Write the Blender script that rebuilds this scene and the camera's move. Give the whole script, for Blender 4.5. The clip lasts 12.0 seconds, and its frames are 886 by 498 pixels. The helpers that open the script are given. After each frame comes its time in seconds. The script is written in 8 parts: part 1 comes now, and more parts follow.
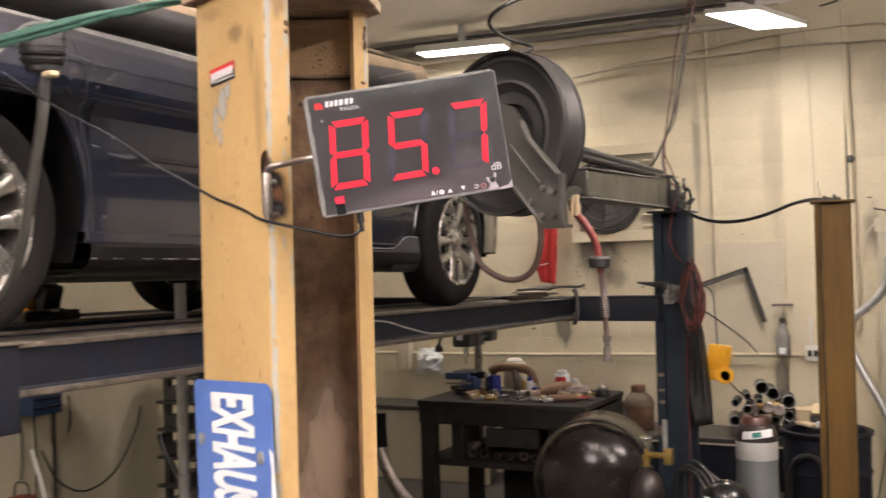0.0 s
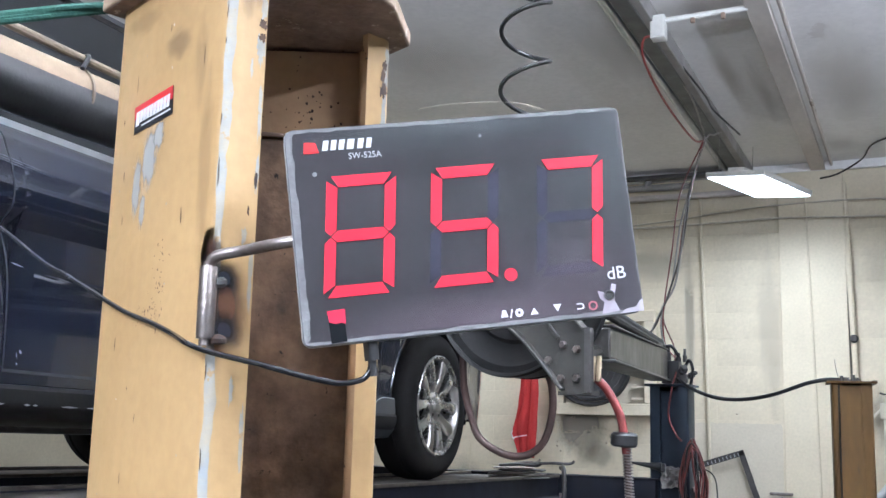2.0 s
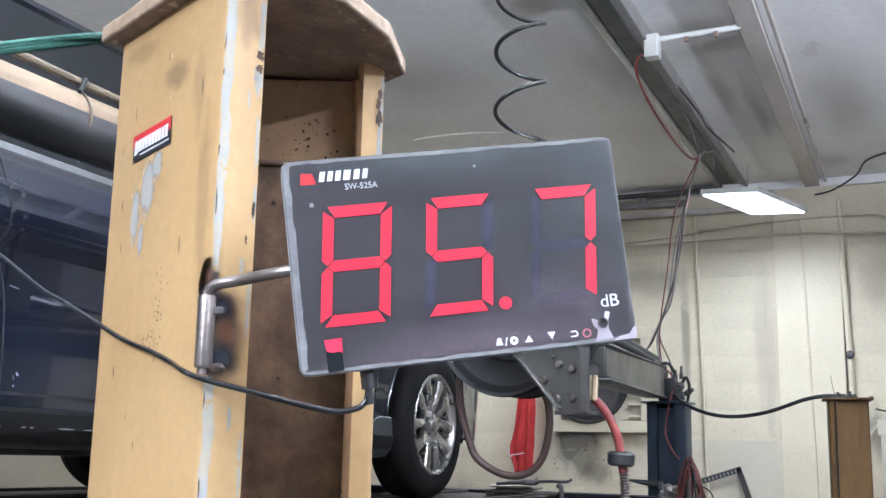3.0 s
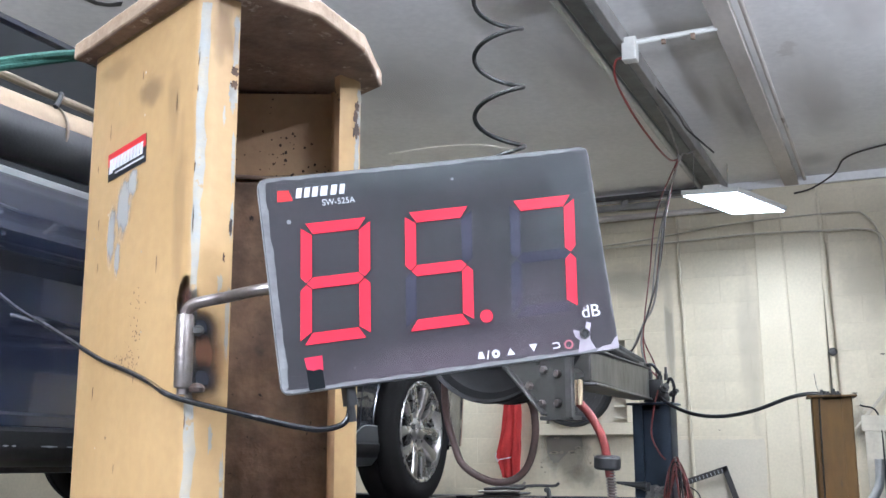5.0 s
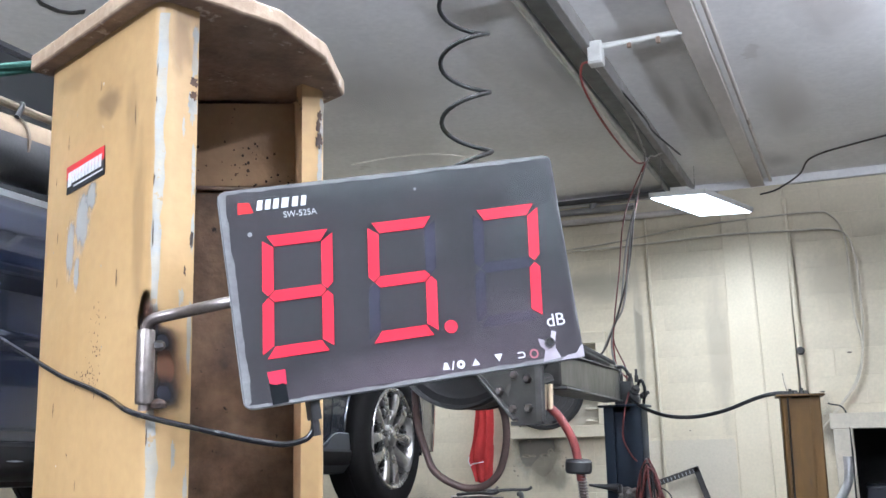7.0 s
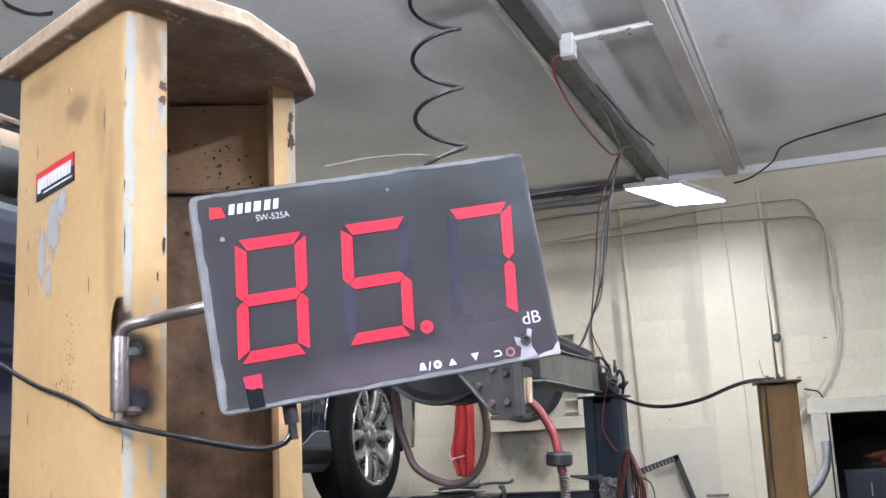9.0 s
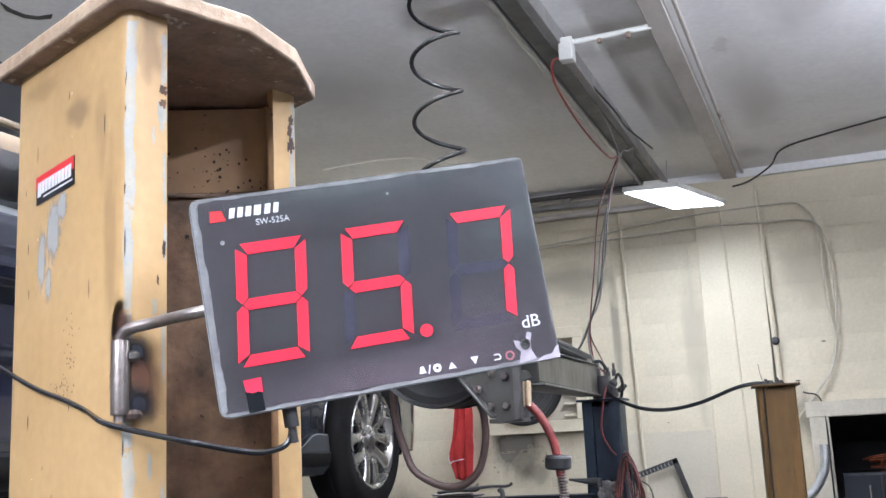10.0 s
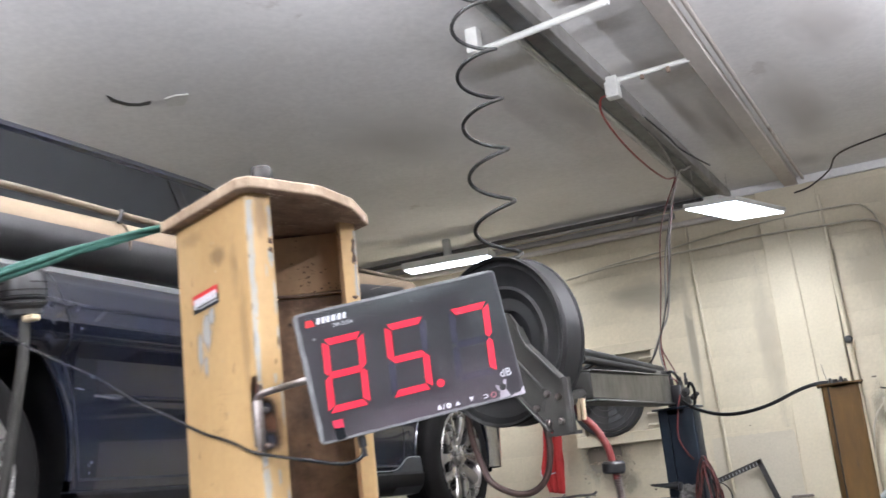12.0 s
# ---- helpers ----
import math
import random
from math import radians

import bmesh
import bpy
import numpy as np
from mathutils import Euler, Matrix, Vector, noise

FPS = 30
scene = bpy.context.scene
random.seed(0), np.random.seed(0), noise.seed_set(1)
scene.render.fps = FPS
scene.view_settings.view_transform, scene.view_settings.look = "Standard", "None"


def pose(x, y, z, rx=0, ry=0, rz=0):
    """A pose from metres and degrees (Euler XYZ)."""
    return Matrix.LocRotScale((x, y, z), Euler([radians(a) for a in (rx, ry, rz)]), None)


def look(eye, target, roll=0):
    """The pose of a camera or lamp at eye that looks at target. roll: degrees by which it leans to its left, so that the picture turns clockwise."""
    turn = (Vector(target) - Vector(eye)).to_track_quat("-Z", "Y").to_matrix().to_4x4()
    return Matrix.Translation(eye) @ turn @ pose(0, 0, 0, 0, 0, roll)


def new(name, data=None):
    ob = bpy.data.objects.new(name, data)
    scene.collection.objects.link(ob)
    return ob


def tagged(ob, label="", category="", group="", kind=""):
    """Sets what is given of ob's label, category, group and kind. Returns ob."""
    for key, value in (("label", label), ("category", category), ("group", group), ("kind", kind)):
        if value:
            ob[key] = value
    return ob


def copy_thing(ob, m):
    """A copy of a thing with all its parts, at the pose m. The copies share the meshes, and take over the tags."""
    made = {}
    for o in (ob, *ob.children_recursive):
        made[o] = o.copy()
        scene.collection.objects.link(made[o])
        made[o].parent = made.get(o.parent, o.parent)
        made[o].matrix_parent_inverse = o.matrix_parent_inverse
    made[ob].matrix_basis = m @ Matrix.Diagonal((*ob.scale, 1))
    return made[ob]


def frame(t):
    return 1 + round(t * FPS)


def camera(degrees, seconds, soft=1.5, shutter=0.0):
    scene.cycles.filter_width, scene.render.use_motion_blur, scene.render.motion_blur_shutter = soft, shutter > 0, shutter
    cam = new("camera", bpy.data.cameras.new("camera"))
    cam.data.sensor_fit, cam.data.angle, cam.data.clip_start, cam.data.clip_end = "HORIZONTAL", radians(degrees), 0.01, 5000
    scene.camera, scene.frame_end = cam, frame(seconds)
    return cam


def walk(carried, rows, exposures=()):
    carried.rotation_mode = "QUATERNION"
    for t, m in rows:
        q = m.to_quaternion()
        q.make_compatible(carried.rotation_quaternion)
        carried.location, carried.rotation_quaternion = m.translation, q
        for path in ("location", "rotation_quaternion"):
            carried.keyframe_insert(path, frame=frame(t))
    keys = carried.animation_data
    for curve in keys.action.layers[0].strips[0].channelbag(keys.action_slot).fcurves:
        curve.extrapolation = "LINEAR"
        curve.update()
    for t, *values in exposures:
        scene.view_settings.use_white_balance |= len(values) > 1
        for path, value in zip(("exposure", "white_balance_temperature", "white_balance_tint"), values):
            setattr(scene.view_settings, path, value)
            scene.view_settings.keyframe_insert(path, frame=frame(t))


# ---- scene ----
cam = camera(46.2, 12.0, shutter=0.3)
PATH = [
    (0, (0.15, 0.241, 1.903), (-0.74, 2.032, 1.925), -1.4),
    (0.2, (0.054, 0.35, 1.908), (-0.729, 2.19, 1.939), -1.8),
    (0.4, (-0.017, 0.464, 1.9), (-0.74, 2.326, 1.994), -2.0),
    (0.5, (-0.046, 0.527, 1.906), (-0.77, 2.387, 2.033), -1.5),
    (0.6, (-0.078, 0.584, 1.916), (-0.811, 2.437, 2.085), -1.3),
    (0.7, (-0.101, 0.623, 1.928), (-0.849, 2.466, 2.137), -0.8),
    (0.8, (-0.122, 0.668, 1.937), (-0.888, 2.5, 2.183), -0.8),
    (1, (-0.152, 0.722, 1.932), (-0.921, 2.545, 2.225), -0.4),
    (1.2, (-0.162, 0.727, 1.915), (-0.941, 2.542, 2.229), -0.2),
    (1.5, (-0.17, 0.719, 1.918), (-0.975, 2.522, 2.238), 1.1),
    (2, (-0.179, 0.726, 1.909), (-0.998, 2.519, 2.245), 1.5),
    (2.5, (-0.175, 0.725, 1.914), (-0.985, 2.52, 2.265), 1.3),
    (3, (-0.174, 0.716, 1.916), (-0.985, 2.507, 2.284), 1.2),
    (5, (-0.173, 0.72, 1.923), (-0.953, 2.522, 2.301), -0.2),
    (5.5, (-0.172, 0.723, 1.925), (-0.937, 2.531, 2.307), -0.2),
    (6, (-0.173, 0.721, 1.923), (-0.924, 2.534, 2.31), -0.5),
    (6.5, (-0.17, 0.723, 1.928), (-0.909, 2.54, 2.317), -0.9),
    (7, (-0.17, 0.726, 1.928), (-0.897, 2.549, 2.314), -1.3),
    (9, (-0.168, 0.727, 1.932), (-0.855, 2.568, 2.306), -2.8),
    (9.5, (-0.169, 0.724, 1.932), (-0.853, 2.566, 2.309), -2.8),
    (10, (-0.168, 0.725, 1.932), (-0.852, 2.566, 2.312), -2.8),
    (10.5, (-0.17, 0.726, 1.931), (-0.858, 2.565, 2.313), -2.6),
    (11, (-0.172, 0.721, 1.928), (-0.874, 2.554, 2.314), -2.7),
    (11.5, (-0.159, 0.673, 1.926), (-0.894, 2.487, 2.337), -3.4),
    (11.6, (-0.116, 0.631, 1.93), (-0.866, 2.436, 2.355), -4.5),
    (11.7, (-0.062, 0.581, 1.932), (-0.838, 2.376, 2.357), -5.2),
    (11.8, (-0.007, 0.508, 1.93), (-0.791, 2.299, 2.353), -6.2),
    (11.9, (0.055, 0.414, 1.92), (-0.753, 2.192, 2.35), -6.4),
    (12, (0.096, 0.322, 1.908), (-0.736, 2.089, 2.337), -6.3),
]
walk(cam, [(t, look(eye, target, roll)) for t, eye, target, roll in PATH],
     exposures=[(0, 0.37, 7200, 18), (0.3, 0.43, 6380, 14), (0.7, 0.51, 5900, 12), (1.0, 0.55, 5620, 12), (1.6, 0.61, 5270, 10), (5.5, 0.61, 5300, 10), (7.0, 0.61, 5330, 10), (10.5, 0.60, 5430, 12), (11.2, 0.60, 5350, 11), (12, 0.49, 5750, 12)])

# ---- world and lights ----
world = bpy.data.worlds.new("shop_world")
scene.world = world
world.use_nodes = True
world.node_tree.nodes["Background"].inputs[0].default_value = (0.5, 0.55, 0.6, 1)
world.node_tree.nodes["Background"].inputs[1].default_value = 0.05


def area_lamp(name, eye, target, sx, sy, watts, color):
    data = bpy.data.lights.new(name, "AREA")
    data.shape, data.size, data.size_y, data.energy, data.color = "RECTANGLE", sx, sy, watts, color
    ob = new(name, data)
    ob.matrix_world = look(eye, target)
    return ob


COOL = (1.0, 0.975, 0.92)
NEUTRAL = (1.0, 0.965, 0.94)
area_lamp("panel_light", (-1.05, 7.60, 3.47), (-1.05, 7.45, 0), 0.36, 0.70, 24, COOL)
area_lamp("strip_light", (-3.62, 8.30, 3.66), (-3.62, 8.1, 0), 0.75, 0.18, 26, COOL)
# twin tube battens, added unseen to brighten column and ceiling: light down and up
BAY_Z = 3.25
BAY = [(-0.60, 2.05, 0, 6, 232), (-0.9, -1.5, 0, 170, 145), (-4.4, 2.6, 0, 60, 12), (2.1, 0.4, 90, 68, 190), (1.8, 4.5, 90, 12, 215)]
for bx, by, brz, down_w, up_w in BAY:
    sx, sy = (0.16, 1.2) if brz else (1.2, 0.16)
    area_lamp("added_batten_light", (bx, by, BAY_Z - 0.03), (bx, by + 0.01, 0), sx, sy, down_w, NEUTRAL)
    area_lamp("added_batten_light", (bx, by, BAY_Z + 0.03), (bx, by + 0.01, 6), sx, sy, up_w, NEUTRAL)

# ---- materials ----


def mat(name, base, rough=0.6, metal=0.0, base2=None, scale=6.0, amount=0.5, fine=60.0, bump=0.15, spots=None, spot_scale=9.0, spot_cut=0.62, rvar=0.12, coat=0.0, stretch=(1, 1, 1), own=0.0, spec=0.5):
    """A surface with broad staining, fine grain and relief; spots: a second colour in worn patches; own: tone change from piece to piece."""
    m = bpy.data.materials.new(name)
    m.use_nodes = True
    nt = m.node_tree
    n, l = nt.nodes, nt.links
    b = n["Principled BSDF"]
    co = n.new("ShaderNodeTexCoord")
    mp = n.new("ShaderNodeMapping")
    mp.inputs["Scale"].default_value = stretch
    l.new(co.outputs["Object"], mp.inputs[0])
    big = n.new("ShaderNodeTexNoise")
    big.inputs["Scale"].default_value, big.inputs["Detail"].default_value, big.inputs["Roughness"].default_value = scale, 6, 0.62
    small = n.new("ShaderNodeTexNoise")
    small.inputs["Scale"].default_value, small.inputs["Detail"].default_value = fine, 5
    l.new(mp.outputs[0], big.inputs[0])
    l.new(mp.outputs[0], small.inputs[0])
    ramp = n.new("ShaderNodeMapRange")
    ramp.inputs[1].default_value, ramp.inputs[2].default_value = 0.35, 0.68
    ramp.inputs[4].default_value = amount
    l.new(big.outputs[0], ramp.inputs[0])
    mix = n.new("ShaderNodeMix")
    mix.data_type = "RGBA"
    base2 = base2 or tuple(c * 0.6 for c in base)
    mix.inputs[6].default_value, mix.inputs[7].default_value = (*base, 1), (*base2, 1)
    l.new(ramp.outputs[0], mix.inputs[0])
    grain = n.new("ShaderNodeMapRange")
    grain.inputs[1].default_value, grain.inputs[2].default_value = 0.3, 0.7
    grain.inputs[3].default_value, grain.inputs[4].default_value = 0.94, 1.04
    l.new(small.outputs[0], grain.inputs[0])
    mul = n.new("ShaderNodeMix")
    mul.data_type, mul.blend_type = "RGBA", "MULTIPLY"
    mul.inputs[0].default_value = 1.0
    l.new(mix.outputs[2], mul.inputs[6])
    l.new(grain.outputs[0], mul.inputs[7])
    col = mul.outputs[2]
    if own:
        oi = n.new("ShaderNodeObjectInfo")
        mr = n.new("ShaderNodeMapRange")
        mr.inputs[3].default_value, mr.inputs[4].default_value = 1 - own, 1 + own
        l.new(oi.outputs["Random"], mr.inputs[0])
        mo = n.new("ShaderNodeMix")
        mo.data_type, mo.blend_type = "RGBA", "MULTIPLY"
        mo.inputs[0].default_value = 1.0
        l.new(col, mo.inputs[6])
        l.new(mr.outputs[0], mo.inputs[7])
        col = mo.outputs[2]
    if spots:
        sp = n.new("ShaderNodeTexNoise")
        sp.inputs["Scale"].default_value, sp.inputs["Detail"].default_value, sp.inputs["Roughness"].default_value = spot_scale, 9, 0.68
        l.new(mp.outputs[0], sp.inputs[0])
        cut = n.new("ShaderNodeMapRange")
        cut.inputs[1].default_value, cut.inputs[2].default_value = spot_cut, spot_cut + 0.03
        l.new(sp.outputs[0], cut.inputs[0])
        ms = n.new("ShaderNodeMix")
        ms.data_type = "RGBA"
        ms.inputs[7].default_value = (*spots, 1)
        l.new(cut.outputs[0], ms.inputs[0])
        l.new(col, ms.inputs[6])
        col = ms.outputs[2]
    l.new(col, b.inputs["Base Color"])
    rr = n.new("ShaderNodeMapRange")
    rr.inputs[3].default_value, rr.inputs[4].default_value = max(0.03, rough - rvar), min(1.0, rough + rvar)
    l.new(big.outputs[0], rr.inputs[0])
    l.new(rr.outputs[0], b.inputs["Roughness"])
    b.inputs["Metallic"].default_value = metal
    b.inputs["Specular IOR Level"].default_value = spec
    b.inputs["Coat Weight"].default_value = coat
    if bump:
        bp = n.new("ShaderNodeBump")
        bp.inputs["Strength"].default_value, bp.inputs["Distance"].default_value = bump, 0.004
        l.new(small.outputs[0], bp.inputs["Height"])
        l.new(bp.outputs[0], b.inputs["Normal"])
    return m


def glow(name, color, strength):
    m = bpy.data.materials.new(name)
    m.use_nodes = True
    b = m.node_tree.nodes["Principled BSDF"]
    b.inputs["Base Color"].default_value = (*[c * 0.3 for c in color], 1)
    b.inputs["Emission Color"].default_value, b.inputs["Emission Strength"].default_value = (*color, 1), strength
    b.inputs["Roughness"].default_value = 0.4
    return m


M_YELLOW = mat("ochre_paint", (0.505, 0.342, 0.156), 0.42, 0, (0.40, 0.256, 0.106), 5, 0.65, 90, 0.08, (0.30, 0.19, 0.09), 30, 0.70)
M_YELLOW_IN = mat("ochre_paint_grimy", (0.50, 0.33, 0.18), 0.55, 0, (0.31, 0.197, 0.115), 9, 0.9, 70, 0.25, (0.06, 0.04, 0.028), 34, 0.63)
M_CAP = mat("flame_cut_cap_edge", (0.47, 0.36, 0.25), 0.65, 0, (0.25, 0.17, 0.11), 26, 0.9, 120, 0.3, (0.58, 0.52, 0.44), 40, 0.60)
M_DARKOCHRE = mat("ochre_paint_dark_speckled", (0.215, 0.134, 0.080), 0.6, 0, (0.060, 0.039, 0.029), 24, 0.95, 110, 0.35, (0.022, 0.016, 0.014), 85, 0.63, spec=0.3)
M_YELLOW_OLD = mat("ochre_paint_old", (0.128, 0.070, 0.017), 0.5, 0, (0.062, 0.036, 0.013), 5, 0.95, 60, 0.12, (0.07, 0.042, 0.02), 20, 0.64, stretch=(1, 1, 0.25), spec=0.2)
M_RUST = mat("rusty_plate", (0.30, 0.215, 0.155), 0.7, 0.1, (0.15, 0.098, 0.075), 26, 0.95, 120, 0.4, (0.48, 0.40, 0.31), 38, 0.60)
M_PRIMER = mat("scraped_primer", (0.31, 0.335, 0.335), 0.55, 0, (0.42, 0.36, 0.25), 34, 0.95, 110, 0.2, (0.40, 0.28, 0.14), 55, 0.60)
M_SCORCH = mat("weld_scorch", (0.035, 0.025, 0.022), 0.7, 0.2, (0.16, 0.09, 0.05), 30, 0.8, 120, 0.2)
M_STEEL = mat("bare_steel", (0.33, 0.30, 0.285), 0.40, 0.9, (0.16, 0.12, 0.105), 30, 0.8, 160, 0.15)
M_CHROME = mat("bright_metal", (0.72, 0.72, 0.72), 0.2, 1.0, (0.5, 0.5, 0.5), 10, 0.5, 80, 0.04)
M_GALV = mat("galvanised", (0.52, 0.53, 0.53), 0.4, 0.75, (0.36, 0.37, 0.38), 12, 0.6, 60, 0.06)
M_DARKSTEEL = mat("dark_steel", (0.085, 0.082, 0.08), 0.45, 0.4, (0.045, 0.04, 0.038), 14, 0.7, 90, 0.15, (0.15, 0.09, 0.05), 18, 0.68)
M_GREYARM = mat("grey_paint_oily", (0.072, 0.072, 0.070), 0.42, 0.2, (0.04, 0.039, 0.037), 9, 0.8, 80, 0.12, (0.2, 0.17, 0.14), 22, 0.70)
M_BLUEGREEN = mat("blue_green_paint", (0.020, 0.030, 0.046), 0.45, 0, (0.011, 0.016, 0.026), 6, 0.7, 70, 0.1, (0.13, 0.12, 0.11), 18, 0.72, spec=0.25)
M_NAVY = mat("navy_lift_paint", (0.011, 0.0135, 0.023), 0.5, 0, (0.016, 0.015, 0.017), 7, 0.7, 80, 0.12, (0.10, 0.075, 0.058), 14, 0.71, spec=0.15)
M_SCUFF = mat("scuffed_rail_edge", (0.115, 0.092, 0.072), 0.5, 0.2, (0.045, 0.038, 0.033), 16, 0.9, 90, 0.2, (0.22, 0.19, 0.16), 30, 0.68)
M_CABINET = mat("dark_cabinet_paint", (0.009, 0.0115, 0.019), 0.40, 0.0, (0.006, 0.0075, 0.012), 7, 0.7, 80, 0.08, spec=0.3)
M_HOOD = mat("hood_gloss_navy", (0.008, 0.011, 0.019), 0.10, 0, (0.010, 0.012, 0.018), 6, 0.6, 80, 0.02, rvar=0.03)
M_DECK = mat("runway_deck", (0.06, 0.056, 0.052), 0.75, 0.1, (0.14, 0.11, 0.085), 7, 0.8, 90, 0.4)
M_WALL = mat("cream_block_paint", (0.68, 0.608, 0.455), 0.62, 0, (0.57, 0.505, 0.37), 1.3, 0.8, 55, 0.1, (0.37, 0.34, 0.29), 7, 0.70, own=0.02)
M_FARWALL = mat("dark_unseen_wall", (0.125, 0.12, 0.115), 0.65, 0, (0.08, 0.077, 0.073), 1.4, 0.8, 55, 0.1)
M_BATTEN = mat("smoke_stained_batten", (0.60, 0.55, 0.50), 0.65, 0, (0.40, 0.355, 0.315), 2.2, 0.95, 40, 0.1, (0.27, 0.22, 0.18), 7, 0.66, stretch=(1, 0.35, 1))
M_GREYWALL = mat("dirty_cable_shaded_trim", (0.56, 0.51, 0.405), 0.6, 0, (0.43, 0.39, 0.315), 8, 0.8, 60, 0.1)
M_PATCH = mat("cream_repaint", (0.61, 0.555, 0.44), 0.6, 0, (0.52, 0.465, 0.36), 2, 0.7, 55, 0.2)
M_CEIL = mat("ceiling_paint", (0.82, 0.80, 0.78), 0.7, 0, (0.72, 0.70, 0.675), 0.9, 0.9, 30, 0.03, (0.64, 0.61, 0.58), 1.6, 0.66)
M_FLOOR = mat("concrete_floor", (0.068, 0.063, 0.058), 0.55, 0, (0.038, 0.035, 0.032), 1.5, 0.9, 40, 0.2, (0.045, 0.042, 0.04), 3, 0.60)
M_WHITE = mat("white_paint", (0.74, 0.73, 0.69), 0.5, 0, (0.62, 0.60, 0.54), 6, 0.6, 60, 0.08)
M_CARBLUE = mat("car_paint_navy", (0.011, 0.014, 0.027), 0.18, 0.0, (0.009, 0.0115, 0.022), 3, 0.3, 220, 0.0, rvar=0.02, coat=0.9, spec=0.8)
M_CLAD = mat("car_lower_cladding", (0.008, 0.008, 0.0095), 0.4, 0, (0.014, 0.013, 0.012), 8, 0.8, 120, 0.06, spec=0.2)
M_GUARD = mat("satin_guard_plastic", (0.045, 0.048, 0.056), 0.35, 0, (0.03, 0.032, 0.036), 8, 0.7, 120, 0.05)
M_RUBBER = mat("tyre_rubber", (0.0085, 0.008, 0.008), 0.75, 0, (0.013, 0.0115, 0.0105), 10, 0.7, 120, 0.3, spec=0.10)
M_BLACK = mat("black_plastic", (0.018, 0.018, 0.019), 0.42, 0, (0.035, 0.034, 0.033), 12, 0.6, 120, 0.12)
M_REEL = mat("reel_black_enamel", (0.020, 0.020, 0.021), 0.55, 0, (0.036, 0.034, 0.032), 7, 0.7, 90, 0.08, spec=0.12)
M_TANK = mat("tank_gloss_black", (0.012, 0.010, 0.009), 0.17, 0, (0.021, 0.017, 0.014), 6, 0.8, 90, 0.03, (0.040, 0.033, 0.026), 14, 0.60, spec=0.32, rvar=0.08)
M_BLACKMATT = mat("black_bench_paint", (0.010, 0.0095, 0.0095), 0.65, 0, (0.032, 0.028, 0.024), 8, 0.7, 80, 0.25, spec=0.2)
M_ALLOY = mat("alloy_wheel", (0.52, 0.505, 0.485), 0.28, 0.88, (0.34, 0.325, 0.30), 12, 0.7, 90, 0.04, rvar=0.08)
M_ALLOYDARK = mat("wheel_backing_dark", (0.020, 0.018, 0.017), 0.6, 0.2, (0.012, 0.011, 0.010), 12, 0.7, 90, 0.1)
M_RED = mat("red_cloth", (0.50, 0.028, 0.026), 0.75, 0, (0.33, 0.017, 0.017), 9, 0.7, 200, 0.3)
M_COIL = mat("jumper_lead_red", (0.17, 0.032, 0.026), 0.45, 0, (0.08, 0.028, 0.024), 20, 0.8, 120, 0.1)
M_REDHOSE = mat("red_hose", (0.235, 0.040, 0.034), 0.45, 0, (0.15, 0.030, 0.026), 20, 0.8, 120, 0.1)
M_BOOM = mat("boom_dark_paint", (0.048, 0.046, 0.042), 0.42, 0.0, (0.030, 0.029, 0.026), 9, 0.8, 80, 0.15, (0.13, 0.105, 0.08), 22, 0.70, spec=0.3)
M_RAIL = mat("dull_black_rail", (0.016, 0.016, 0.016), 0.6, 0, (0.03, 0.028, 0.026), 12, 0.7, 90, 0.1, spec=0.08)
M_BROWNHOSE = mat("brown_hose", (0.085, 0.05, 0.04), 0.5, 0, (0.05, 0.03, 0.025), 16, 0.8, 120, 0.1)
M_TAN = mat("tan_canvas", (0.205, 0.152, 0.098), 0.75, 0, (0.15, 0.11, 0.072), 7, 0.7, 160, 0.3)
M_BEIGEROD = mat("dull_tan_rod", (0.12, 0.092, 0.062), 0.6, 0, (0.07, 0.053, 0.036), 9, 0.7, 120, 0.15)
M_LEAD = mat("glossy_black_lead", (0.010, 0.010, 0.012), 0.24, 0, (0.015, 0.015, 0.016), 20, 0.6, 100, 0.03, spec=0.5)
M_GREEN = mat("green_rope", (0.024, 0.100, 0.074), 0.7, 0, (0.013, 0.055, 0.043), 30, 0.8, 220, 0.4)
M_COILHOSE = mat("dusty_coil_hose", (0.020, 0.020, 0.020), 0.36, 0, (0.036, 0.034, 0.032), 20, 0.7, 100, 0.05, spec=0.5)
M_CABLE = mat("black_cable", (0.012, 0.012, 0.013), 0.34, 0, (0.022, 0.022, 0.022), 20, 0.6, 100, 0.05, spec=0.35)
M_GREYCABLE = mat("grey_cable", (0.26, 0.245, 0.225), 0.5, 0, (0.17, 0.155, 0.14), 14, 0.7, 90, 0.05)
M_DUSTCABLE = mat("dusty_black_cable", (0.060, 0.052, 0.046), 0.6, 0, (0.10, 0.088, 0.078), 20, 0.7, 90, 0.05, spec=0.2)
M_DUCT = mat("pipe_and_lit_duct_grey", (0.30, 0.285, 0.265), 0.6, 0.1, (0.21, 0.20, 0.185), 6, 0.8, 70, 0.1, spec=0.3)
M_PALECABLE = mat("dusty_cable", (0.46, 0.42, 0.34), 0.6, 0, (0.36, 0.33, 0.27), 14, 0.7, 90, 0.05)
M_REDWIRE = mat("red_wire", (0.22, 0.035, 0.028), 0.45, 0, (0.14, 0.025, 0.022), 18, 0.7, 90, 0.05)
M_YELLOWPLASTIC = mat("yellow_plastic", (0.85, 0.42, 0.02), 0.42, 0, (0.66, 0.30, 0.02), 12, 0.6, 100, 0.05)
